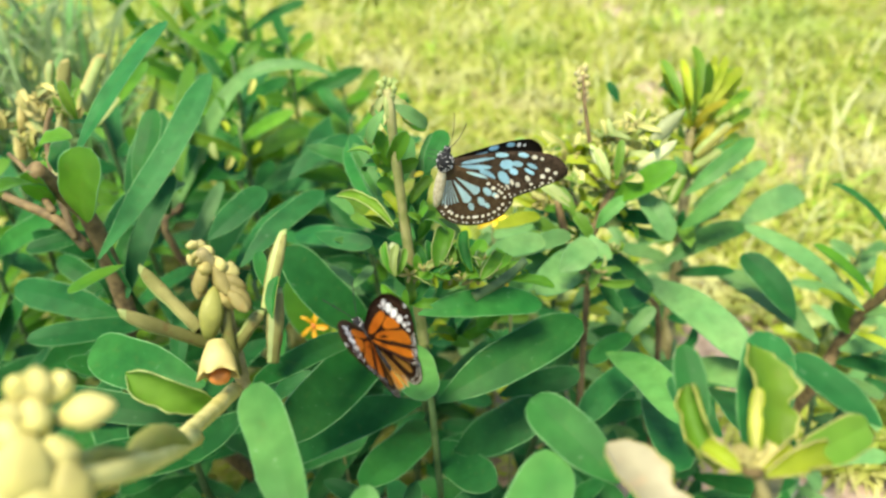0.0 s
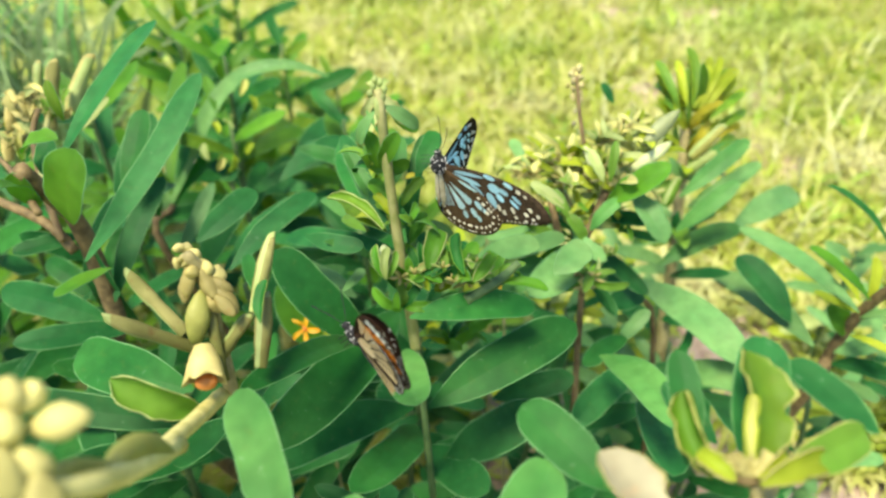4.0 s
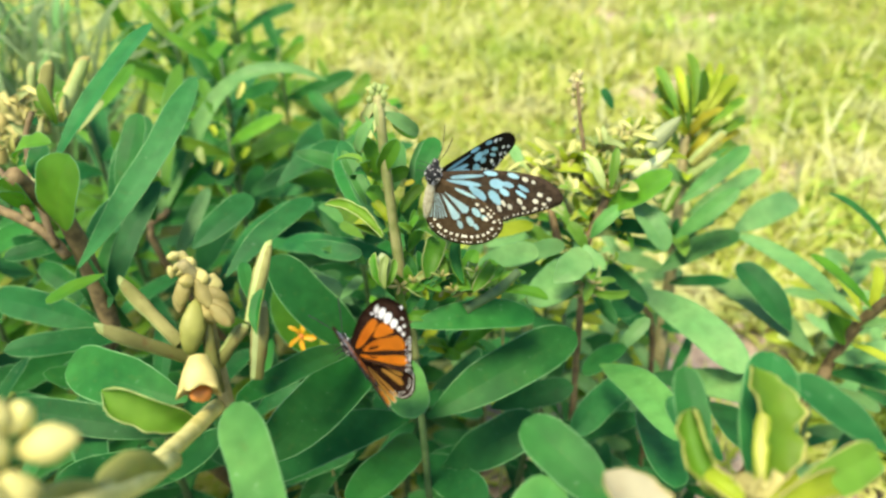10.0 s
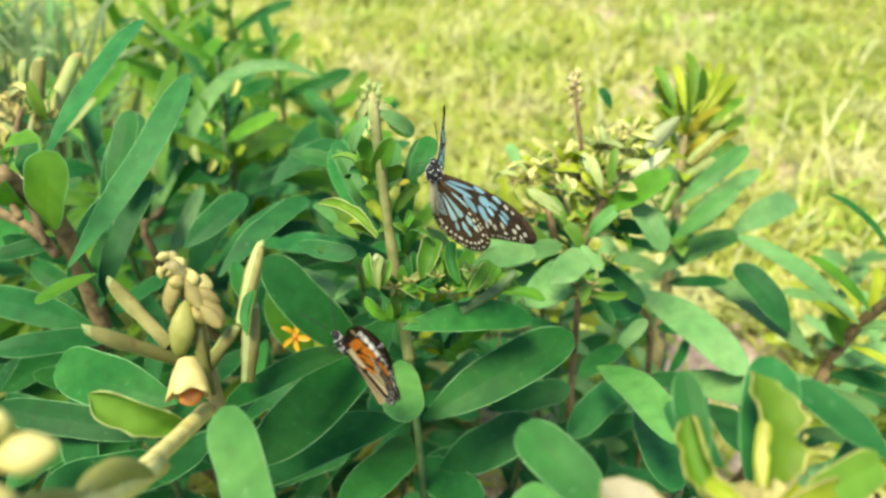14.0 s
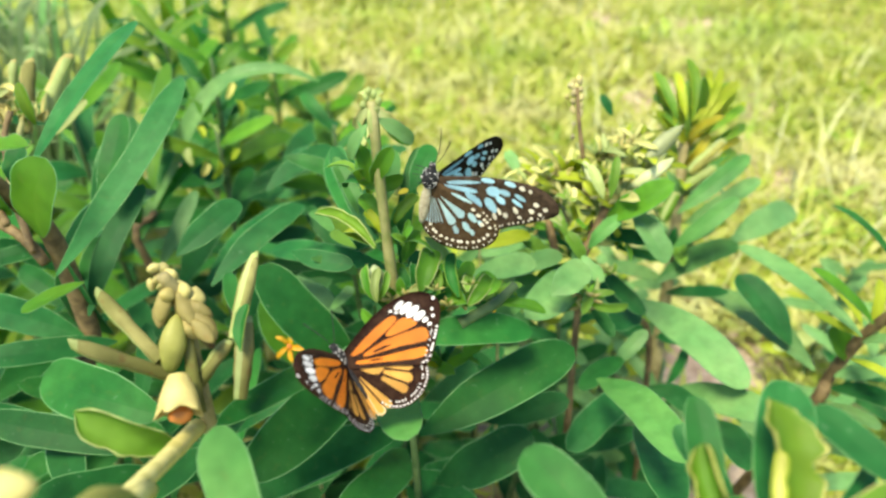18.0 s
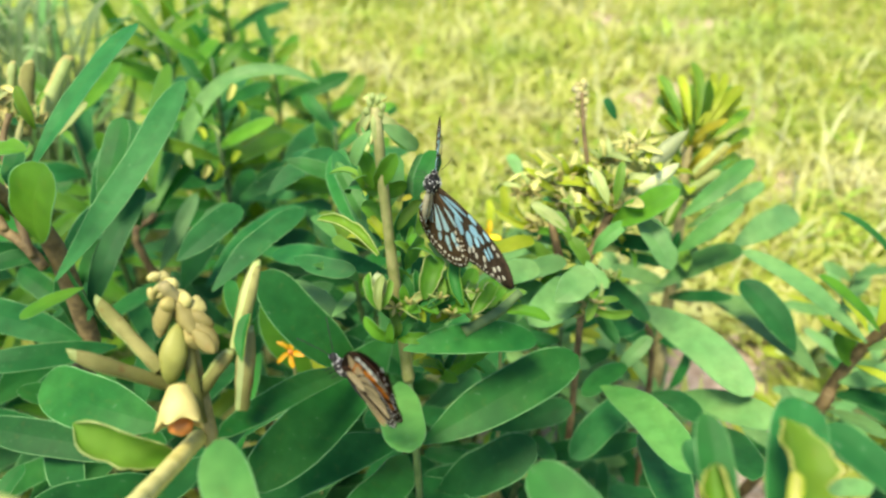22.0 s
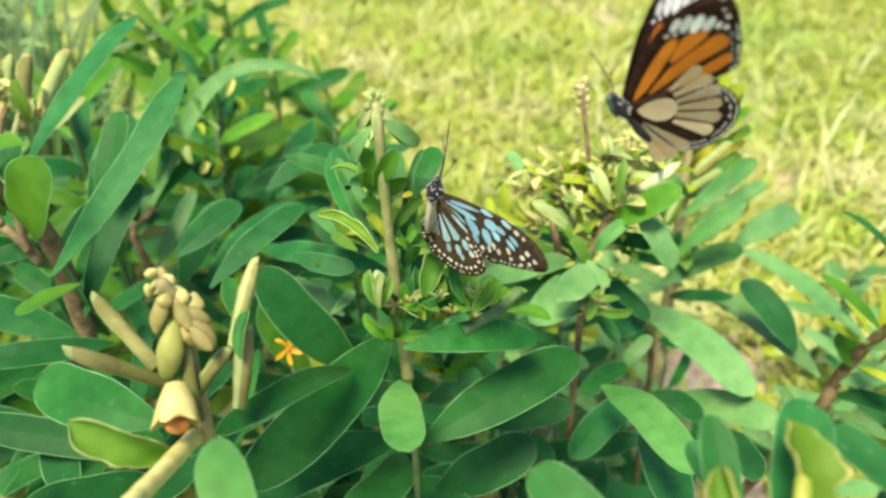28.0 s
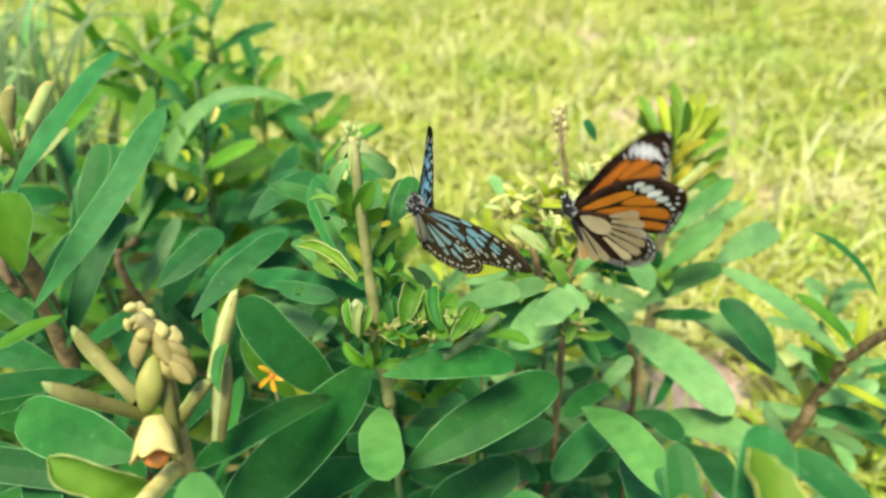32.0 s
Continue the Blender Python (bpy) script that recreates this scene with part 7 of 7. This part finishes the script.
def orange_forewing(owner, side):
    wing = membrane("forewing", owner, orange_fore, side, ORANGE, wing_umber, wing_umber)
    panels = [[(4, 1.2), (12, 5.4), (20, 8.4), (25.5, 9.4), (26.4, 7.2), (19, 4.0), (9, 0.8)],
              [(20.5, 3.6), (27.4, 6.9), (31, 6.4), (33.4, 4.2), (33, 2.4), (23, 2.2)],
              [(9, -0.5), (19, 1.6), (30, 1.2), (35.2, 0.8), (36.6, -2.0), (34.6, -4.6), (24, -2.8), (12, -1.8)],
              [(6, -2.0), (16, -4.0), (28, -5.6), (33.6, -7.0), (33, -9.4), (28, -9.6), (16, -6.2), (6, -3.4)]]
    pieces("orange_panel", wing, [grown(rounded(q, 2), 1.02) for q in panels], side, ORANGE, 0.15, wing_orange, wing_orange)
    bars = [oval(29.6, 12.2, 5.0, 2.3, 24), oval(31.8, 10.2, 6.4, 2.9, 24), oval(33.9, 7.9, 6.6, 3.0, 22), oval(36.0, 5.4, 5.6, 2.8, 18), oval(37.6, 3.0, 2.6, 1.7, 10), oval(38.6, 0.9, 1.9, 1.4),
            oval(25.6, 11.3, 1.6, 1.2), oval(27.6, 10.0, 1.5, 1.1), oval(43.6, 9.8, 1.6, 1.2, 60), oval(41.0, 3.4, 1.6, 1.2), oval(41.6, 6.0, 1.2, 1.0)]
    pieces("white_bar", wing, bars, side, ORANGE, 0.16, wing_white, wing_white)
    sheet("white_speckle", wing, margin_dots(orange_fore, 31, 45, 0.9, 1.9, 1.1) + margin_dots(orange_fore, 32, 44, 2.6, 2.4, 0.8), side, ORANGE, 0.16, wing_white, wing_white)
    return wing


def orange_hindwing(owner, side):
    wing = membrane("hindwing", owner, orange_hind, side, ORANGE, wing_umber, wing_umber)

    def edge(a):
        return 24.4 - 0.045 * abs(a + 48)

    def rim(a):
        return 25.6 - 0.045 * abs(a + 48)

    # short cells round the long middle one, then the long cells beside the body
    panels = fan(3, -3.6, 6, -66, 6, 12.4, edge, 0.6, 0.95) + [rounded([(3.4, -2.6), (10, -3.4), (14.4, -6.6), (13.2, -11.0), (9, -12.4), (5, -8.6)], 2)]
    panels += fan(0.6, -3, -72, -104, 3, 6.0, edge, 0.6, 0.95)
    pieces("amber_panel", wing, panels, side, ORANGE, 0.15, wing_amber, None)
    # below, pale cells leave only thin veins between them
    cells = fan(3, -3.6, 12, -66, 6, 11.4, rim, 0.55, 1.0) + [rounded([(2.6, -1.8), (10, -2.8), (13.4, -6.4), (12.6, -10.4), (9, -12.0), (4.4, -9.4)], 2)] + fan(0.4, -2.6, -70, -106, 3, 5.0, rim, 0.5, 1.0)
    pieces("pale_cell", wing, cells, side, ORANGE, 0.15, None, wing_tan)
    dots = margin_dots(orange_hind, 8, 40, 0.9, 1.7, 1.05) + margin_dots(orange_hind, 9, 38, 2.7, 2.1, 0.95)
    sheet("white_speckle", wing, dots, side, ORANGE, 0.16, wing_white, wing_white)
    wing.location.z = -0.0005
    return wing


blue, blue_fr, blue_fl, blue_hr, blue_hl = butterfly("black butterfly with pale blue windows and white dots", BLUE, blue_forewing, blue_hindwing, (70, 0.36), hair_buff, 9.5, 2.2, 3.4)
orange, orange_fr, orange_fl, orange_hr, orange_hl = butterfly("orange butterfly with black veins and white wing bars", ORANGE, orange_forewing, orange_hindwing, (26, 0.36), hair_black, 8)


def flap(right_fore, left_fore, right_hind, left_hind, rows):
    """Key the wings: seconds, lift of the right pair and of the left pair in degrees (90: folded above the back), the sweep of the forewings and of the hindwings, and how much higher the hindwings are held."""
    for wing, side, drop in ((right_fore, 1, 0.0), (left_fore, -1, 0.0), (right_hind, 1, -0.0007), (left_hind, -1, -0.0007)):
        lift, sweep = 1 if side > 0 else 2, 3 if drop == 0 else 4
        walk(wing, [(r[0], pose(0, 0, 0, 0, -side * (r[lift] + (r[5] if drop else 0)), 0) @ pose(0, 0, drop, 0, 0, side * r[sweep])) for r in rows])


def motions():
    # the blue one clings to the stalk and opens and folds its wings
    walk(blue, [
        (0, pose(0.0075, 0.2200, 0.5335, 104.1, 4.9, 111.5)),
        (1, pose(0.0059, 0.2107, 0.5391, 101.7, -3.6, 112.4)),
        (2, pose(0.0066, 0.2205, 0.5334, 102.6, 2.2, 108.0)),
        (3, pose(0.0094, 0.2255, 0.5296, 85.9, 1.6, 106.2)),
        (6, pose(0.0084, 0.2263, 0.5298, 89.0, -0.8, 109.2)),
        (7, pose(0.0046, 0.2190, 0.5327, 101.1, -2.7, 110.7)),
        (8, pose(0.0044, 0.2178, 0.5349, 101.8, -2.3, 113.7)),
        (9, pose(0.0051, 0.2260, 0.5295, 102.5, 4.4, 109.5)),
        (10, pose(0.0064, 0.2278, 0.5274, 100.7, 4.3, 103.1)),
        (11, pose(0.0097, 0.2273, 0.5300, 84.4, 0.6, 107.9)),
        (12, pose(0.0081, 0.2327, 0.5291, 93.9, -6.5, 110.0)),
        (13, pose(0.0072, 0.2303, 0.5294, 92.5, -7.1, 108.1)),
        (14, pose(0.0092, 0.2254, 0.5294, 86.9, -4.0, 109.0)),
        (17, pose(0.0043, 0.2298, 0.5282, 101.1, -2.8, 110.8)),
        (18, pose(0.0067, 0.2377, 0.5245, 100.9, 4.0, 104.7)),
        (19, pose(0.0079, 0.2265, 0.5295, 95.8, -7.1, 108.2)),
        (20, pose(0.0069, 0.2398, 0.5231, 94.3, -14.2, 108.5)),
        (21, pose(0.0057, 0.2426, 0.5226, 92.8, -12.6, 106.8)),
        (22, pose(0.0059, 0.2403, 0.5243, 93.6, -13.4, 108.2)),
        (23, pose(0.0091, 0.2313, 0.5270, 97.9, -4.1, 106.1)),
        (24, pose(0.0051, 0.2481, 0.5145, 100.5, 0.5, 107.5)),
        (25, pose(0.0050, 0.2469, 0.5158, 100.8, 7.2, 101.3)),
        (27.5, pose(0.0065, 0.2337, 0.5248, 97.0, -11.9, 111.9)),
        (28, pose(0.0066, 0.2272, 0.5267, 94.4, -6.8, 110.3)),
        (28.5, pose(0.0065, 0.2291, 0.5303, 86.1, -7.9, 112.0)),
        (29, pose(0.0064, 0.2310, 0.5340, 77.7, -9.0, 113.8)),
        (29.6, pose(0.0070, 0.2407, 0.5290, 72.5, -17.2, 117.6)),
        (29.8, pose(0.0074, 0.2383, 0.5307, 72.5, -17.2, 117.6)),
        (30, pose(0.0074, 0.2318, 0.5352, 67.4, -8.9, 112.1)),
        (31, pose(0.0092, 0.2245, 0.5379, 74.4, -8.1, 109.8)),
        (31.5, pose(0.0089, 0.2301, 0.5342, 72.6, -8.4, 111.4)),
        (32, pose(0.0093, 0.2322, 0.5323, 76.2, -7.9, 111.3)),
    ])
    flap(blue_fr, blue_fl, blue_hr, blue_hl, [
        (0, 78, 78, 11, 3, 0), (1, 79, 79, 7, 3, 0), (2, 66, 64, 8, 3, 0), (3, 46, 43, -1, -3, 0), (6, 31, 30, 5, -7, 0), (7, 75, 74, 11, 3, 0), (8, 79, 80, 9, 3, 0), (9, 78, 78, 15, 3, 0),
        (10, 57, 56, 15, 3, 0), (11, 36, 34, 5, -6, 0), (12, 21, 20, 0, -11, 0), (13, 19, 15, 0, -11, 0), (14, 24, 23, 7, -4, 0), (17, 79, 78, 8, 3, 0), (18, 53, 53, 13, 3, 0), (19, 35, 34, 5, -10, 0),
        (20, 22, 19, 0, -11, 0), (21, 19, 14, 0, -11, 0), (22, 22, 18, 0, -11, 0), (23, 38, 33, 6, -14, 0), (24, 70, 68, 8, 3, 0), (25, 59, 56, 12, 3, 0), (27.5, 37, 40, 0, -11, 0), (28, 27, 27, 8, -9, 0),
        (28.5, 25, 29, 0, -11, 0), (29, 67, 72, 9, -12, 0), (29.6, 72, 74, 0, -11, 0), (29.8, 70, 72, 0, -11, 0), (30, 49, 51, 9, -10, 0), (31, 27, 29, -0, -8, 0), (31.5, 25, 27, 1, -8, 0), (32, 28, 28, 3, -8, 0),
    ])
    # the orange one rests on a leaf, takes off and flutters about
    walk(orange, [
        (0, pose(-0.0255, 0.1527, 0.4969, 29.1, -10.5, 34.3)),
        (1, pose(-0.0261, 0.1592, 0.4917, 28.9, -9.8, 38.1)),
        (2, pose(-0.0263, 0.1576, 0.4924, 27.4, -4.3, 37.9)),
        (3, pose(-0.0252, 0.1531, 0.4960, 28.0, -7.4, 38.4)),
        (6, pose(-0.0270, 0.1576, 0.4925, 29.3, -11.0, 37.0)),
        (7, pose(-0.0279, 0.1576, 0.4914, 31.1, -4.9, 40.2)),
        (8, pose(-0.0270, 0.1610, 0.4894, 32.7, -1.9, 39.5)),
        (9, pose(-0.0277, 0.1666, 0.4875, 34.0, -2.5, 44.5)),
        (10, pose(-0.0270, 0.1578, 0.4918, 26.7, -5.0, 38.3)),
        (11, pose(-0.0269, 0.1618, 0.4913, 31.2, -9.1, 39.1)),
        (12, pose(-0.0265, 0.1623, 0.4933, 32.5, -13.4, 36.9)),
        (13, pose(-0.0280, 0.1622, 0.4910, 29.7, -12.3, 40.1)),
        (14, pose(-0.0275, 0.1635, 0.4889, 31.0, -9.3, 38.0)),
        (17, pose(-0.0298, 0.1746, 0.4770, 31.8, 1.9, 42.1)),
        (18, pose(-0.0292, 0.1746, 0.4793, 32.0, 2.8, 43.5)),
        (19, pose(-0.0281, 0.1677, 0.4850, 31.4, -6.4, 39.5)),
        (20, pose(-0.0278, 0.1689, 0.4868, 29.3, -12.7, 40.2)),
        (21, pose(-0.0291, 0.1703, 0.4849, 29.0, -11.8, 39.9)),
        (22, pose(-0.0290, 0.1705, 0.4842, 30.0, -11.9, 40.5)),
        (23, pose(-0.0291, 0.1697, 0.4834, 29.7, -11.1, 41.7)),
        (23.5, pose(-0.0287, 0.1693, 0.4835, 24.7, -1.1, 40.4)),
        (23.6, pose(-0.0284, 0.1668, 0.4932, 10.7, -7.7, 40.6)),
        (23.7, pose(-0.0256, 0.1574, 0.5021, 18.6, -4.3, 39.0)),
        (23.9, pose(-0.0280, 0.1500, 0.5173, 21.0, -12.6, 34.8)),
        (24, pose(-0.0310, 0.1651, 0.5061, 46.1, -46.0, 10.1)),
        (24.1, pose(-0.0259, 0.1513, 0.5195, 22.9, -1.4, 42.0)),
        (24.3, pose(-0.0319, 0.1606, 0.5170, 10.9, 14.7, 23.2)),
        (24.4, pose(-0.0327, 0.1600, 0.5185, 46.6, 4.4, 43.9)),
        (24.5, pose(-0.0336, 0.1595, 0.5200, 77.8, -15.5, 55.3)),
        (24.6, pose(-0.0339, 0.1524, 0.5270, 45.7, 11.8, 45.6)),
        (24.7, pose(-0.0341, 0.1454, 0.5339, 4.3, 28.1, 19.9)),
        (24.9, pose(-0.0339, 0.1658, 0.5189, 40.0, 6.0, 18.4)),
        (25, pose(-0.0217, 0.1466, 0.5349, 1.8, -15.1, -2.1)),
        (25.05, pose(-0.0248, 0.1641, 0.5223, 31.9, 2.5, 20.9)),
        (25.1, pose(-0.0280, 0.1816, 0.5096, 66.5, 5.0, 49.6)),
        (25.3, pose(-0.0168, 0.1253, 0.5602, 38.2, 55.4, 45.0)),
        (25.5, pose(-0.0156, 0.1574, 0.5393, 46.6, 14.1, 42.8)),
        (25.75, pose(-0.0048, 0.1630, 0.5578, 49.1, 5.2, 41.6)),
        (26, pose(0.0061, 0.1686, 0.5741, 51.9, -3.8, 40.0)),
        (26.25, pose(0.0169, 0.1742, 0.5868, 54.9, -12.6, 37.9)),
        (26.5, pose(0.0277, 0.1798, 0.5944, 58.4, -21.3, 35.2)),
        (26.75, pose(0.0386, 0.1854, 0.5968, 62.7, -29.7, 31.7)),
        (27, pose(0.0494, 0.1910, 0.5942, 68.0, -37.9, 27.0)),
        (27.25, pose(0.0603, 0.1966, 0.5879, 75.0, -45.7, 20.7)),
        (27.5, pose(0.0711, 0.2022, 0.5796, 84.4, -52.7, 11.9)),
        (27.7, pose(0.0647, 0.1732, 0.6010, 65.4, -76.1, 58.9)),
        (27.85, pose(0.0665, 0.1822, 0.5916, 44.8, -40.4, 86.1)),
        (28, pose(0.0684, 0.1913, 0.5821, 45.2, -3.6, 94.7)),
        (28.2, pose(0.0623, 0.1752, 0.5832, 33.7, -14.0, 96.6)),
        (28.4, pose(0.0684, 0.2200, 0.5562, 30.5, -20.3, 52.0)),
        (28.45, pose(0.0678, 0.2150, 0.5584, 30.2, -52.8, 31.0)),
        (28.5, pose(0.0671, 0.2099, 0.5606, 90.3, -77.4, -46.8)),
        (28.55, pose(0.0653, 0.1979, 0.5670, 35.3, -45.9, 45.1)),
        (28.6, pose(0.0634, 0.1858, 0.5733, 50.1, -10.2, 78.8)),
        (28.8, pose(0.0481, 0.1620, 0.5837, 84.2, -9.2, 70.2)),
        (29, pose(0.0742, 0.1857, 0.5633, 98.5, -16.9, 74.1)),
        (29.2, pose(0.0731, 0.1832, 0.5645, 75.3, -5.4, 72.8)),
        (29.4, pose(0.0627, 0.1699, 0.5779, 76.1, -2.8, 78.0)),
        (29.6, pose(0.0840, 0.2023, 0.5813, 61.2, 2.9, 73.7)),
        (29.8, pose(0.0991, 0.2179, 0.5841, 77.3, 2.6, 68.7)),
        (30, pose(0.0845, 0.1687, 0.6104, 62.5, 2.1, 78.0)),
        (30.1, pose(0.0799, 0.1578, 0.6157, 61.5, 36.5, 64.8)),
        (30.2, pose(0.0752, 0.1468, 0.6210, 38.7, 68.5, 33.2)),
        (30.4, pose(0.0719, 0.1377, 0.6230, 9.4, 70.0, -2.3)),
        (30.6, pose(0.0734, 0.1353, 0.6152, -3.0, 28.8, -5.8)),
        (30.7, pose(0.0821, 0.1536, 0.6054, 6.3, 11.1, 36.1)),
        (30.8, pose(0.0909, 0.1718, 0.5957, 1.7, -8.1, 74.6)),
        (30.9, pose(0.0900, 0.1666, 0.5981, 22.9, -38.0, 81.9)),
        (31, pose(0.0896, 0.1678, 0.5975, 23.0, -33.0, 84.2)),
        (31.1, pose(0.0987, 0.1949, 0.5796, 22.5, -15.0, 74.7)),
        (31.2, pose(0.0761, 0.1566, 0.5915, 71.1, -16.6, 84.5)),
        (31.4, pose(0.0749, 0.1543, 0.5793, 50.6, -6.5, 81.5)),
        (31.5, pose(0.0760, 0.1768, 0.5650, 47.3, -16.5, 76.4)),
        (31.6, pose(0.0693, 0.1586, 0.5717, 36.4, 3.1, 69.4)),
        (31.8, pose(0.0672, 0.1761, 0.5653, 69.1, -7.7, 58.7)),
        (31.9, pose(0.0672, 0.1835, 0.5610, 63.0, 16.2, 84.2)),
        (32, pose(0.0687, 0.2061, 0.5463, 67.2, -13.1, 70.6)),
    ])
    flap(orange_fr, orange_fl, orange_hr, orange_hl, [
        (0, 78, 70, -24, 0, 0), (1, 58, 51, -14, 0, 0), (2, 57, 53, -14, 0, 0), (3, 87, 85, -30, 0, 0), (6, 88, 90, -30, 0, 0), (7, 83, 83, -30, 0, 0), (8, 59, 57, -14, 0, 0), (9, 41, 41, -14, 0, 0),
        (10, 76, 72, -22, 0, 0), (11, 87, 90, -30, 0, 0), (12, 88, 90, -30, 0, 0), (13, 88, 90, -30, 0, 0), (14, 88, 90, -30, 0, 0), (17, 48, 49, -14, 0, 0), (18, 42, 45, -14, 0, 0), (19, 77, 74, -23, 0, 0),
        (20, 88, 90, -30, 0, 0), (21, 88, 89, -30, 0, 0), (22, 88, 89, -30, 0, 0), (23, 87, 89, -30, 0, 0), (23.5, 84, 86, -30, 0, 0), (23.6, 56, 56, -17, 0, 0), (23.7, 61, 62, -11, 0, 0), (23.9, 71, 69, -2, 2, 0),
        (24, 2, -8, 11, -10, 0), (24.1, 62, 61, 2, -4, 0), (24.3, 58, 59, -3, -9, -14), (24.5, 75, 75, -11, 0, 0), (24.7, 50, 53, 0, -7, -18), (24.9, 79, 75, 10, 0, 0), (25, 49, 2, -30, 5, -37), (25.1, 13, 13, -23, -3, 0),
        (25.3, 85, 90, -20, 0, 0), (25.5, 23, 21, 0, -13, 18), (25.75, 5, 5, 8, 0, 0), (26, 78, 78, 8, 0, 0), (26.25, 5, 5, 8, 0, 0), (26.5, 78, 78, 8, 0, 0), (26.75, 5, 5, 8, 0, 0), (27, 78, 78, 8, 0, 0),
        (27.25, 5, 5, 8, 0, 0), (27.5, 64, 47, 32, 3, 23), (27.7, 60, 51, 34, 10, -14), (28, 73, 76, 9, 2, 0), (28.2, 50, 53, -15, -11, 28), (28.4, 84, 80, 18, -1, 0), (28.5, 27, 12, -5, -9, 0), (28.6, 1, 2, -1, -13, 14),
        (28.8, 40, 39, 15, 0, 0), (29, -15, -16, 17, 4, -27), (29.2, 86, 86, -11, 0, 0), (29.4, 37, 38, 11, 0, 0), (29.6, -33, -33, 0, 0, 0), (29.8, 23, 22, -4, 0, 0), (30, 71, 75, -10, -2, 10), (30.2, 82, 90, 8, -7, -13),
        (30.4, 82, 87, 19, -4, 0), (30.6, 75, 73, 34, -7, 0), (30.8, -18, -18, 5, -11, 0), (30.9, -44, -44, -19, -13, 47), (31, -45, -45, -34, -12, 38), (31.1, 1, 8, -21, 0, 0), (31.2, 60, 61, 17, 0, 0), (31.4, 57, 58, 16, 2, 0),
        (31.5, 68, 67, 30, -2, 0), (31.6, 6, 8, 11, -12, 27), (31.8, 19, 15, 5, -2, 0), (31.9, 23, 29, -1, 0, 0), (32, 55, 80, 0, 0, 0),
    ])


motions()
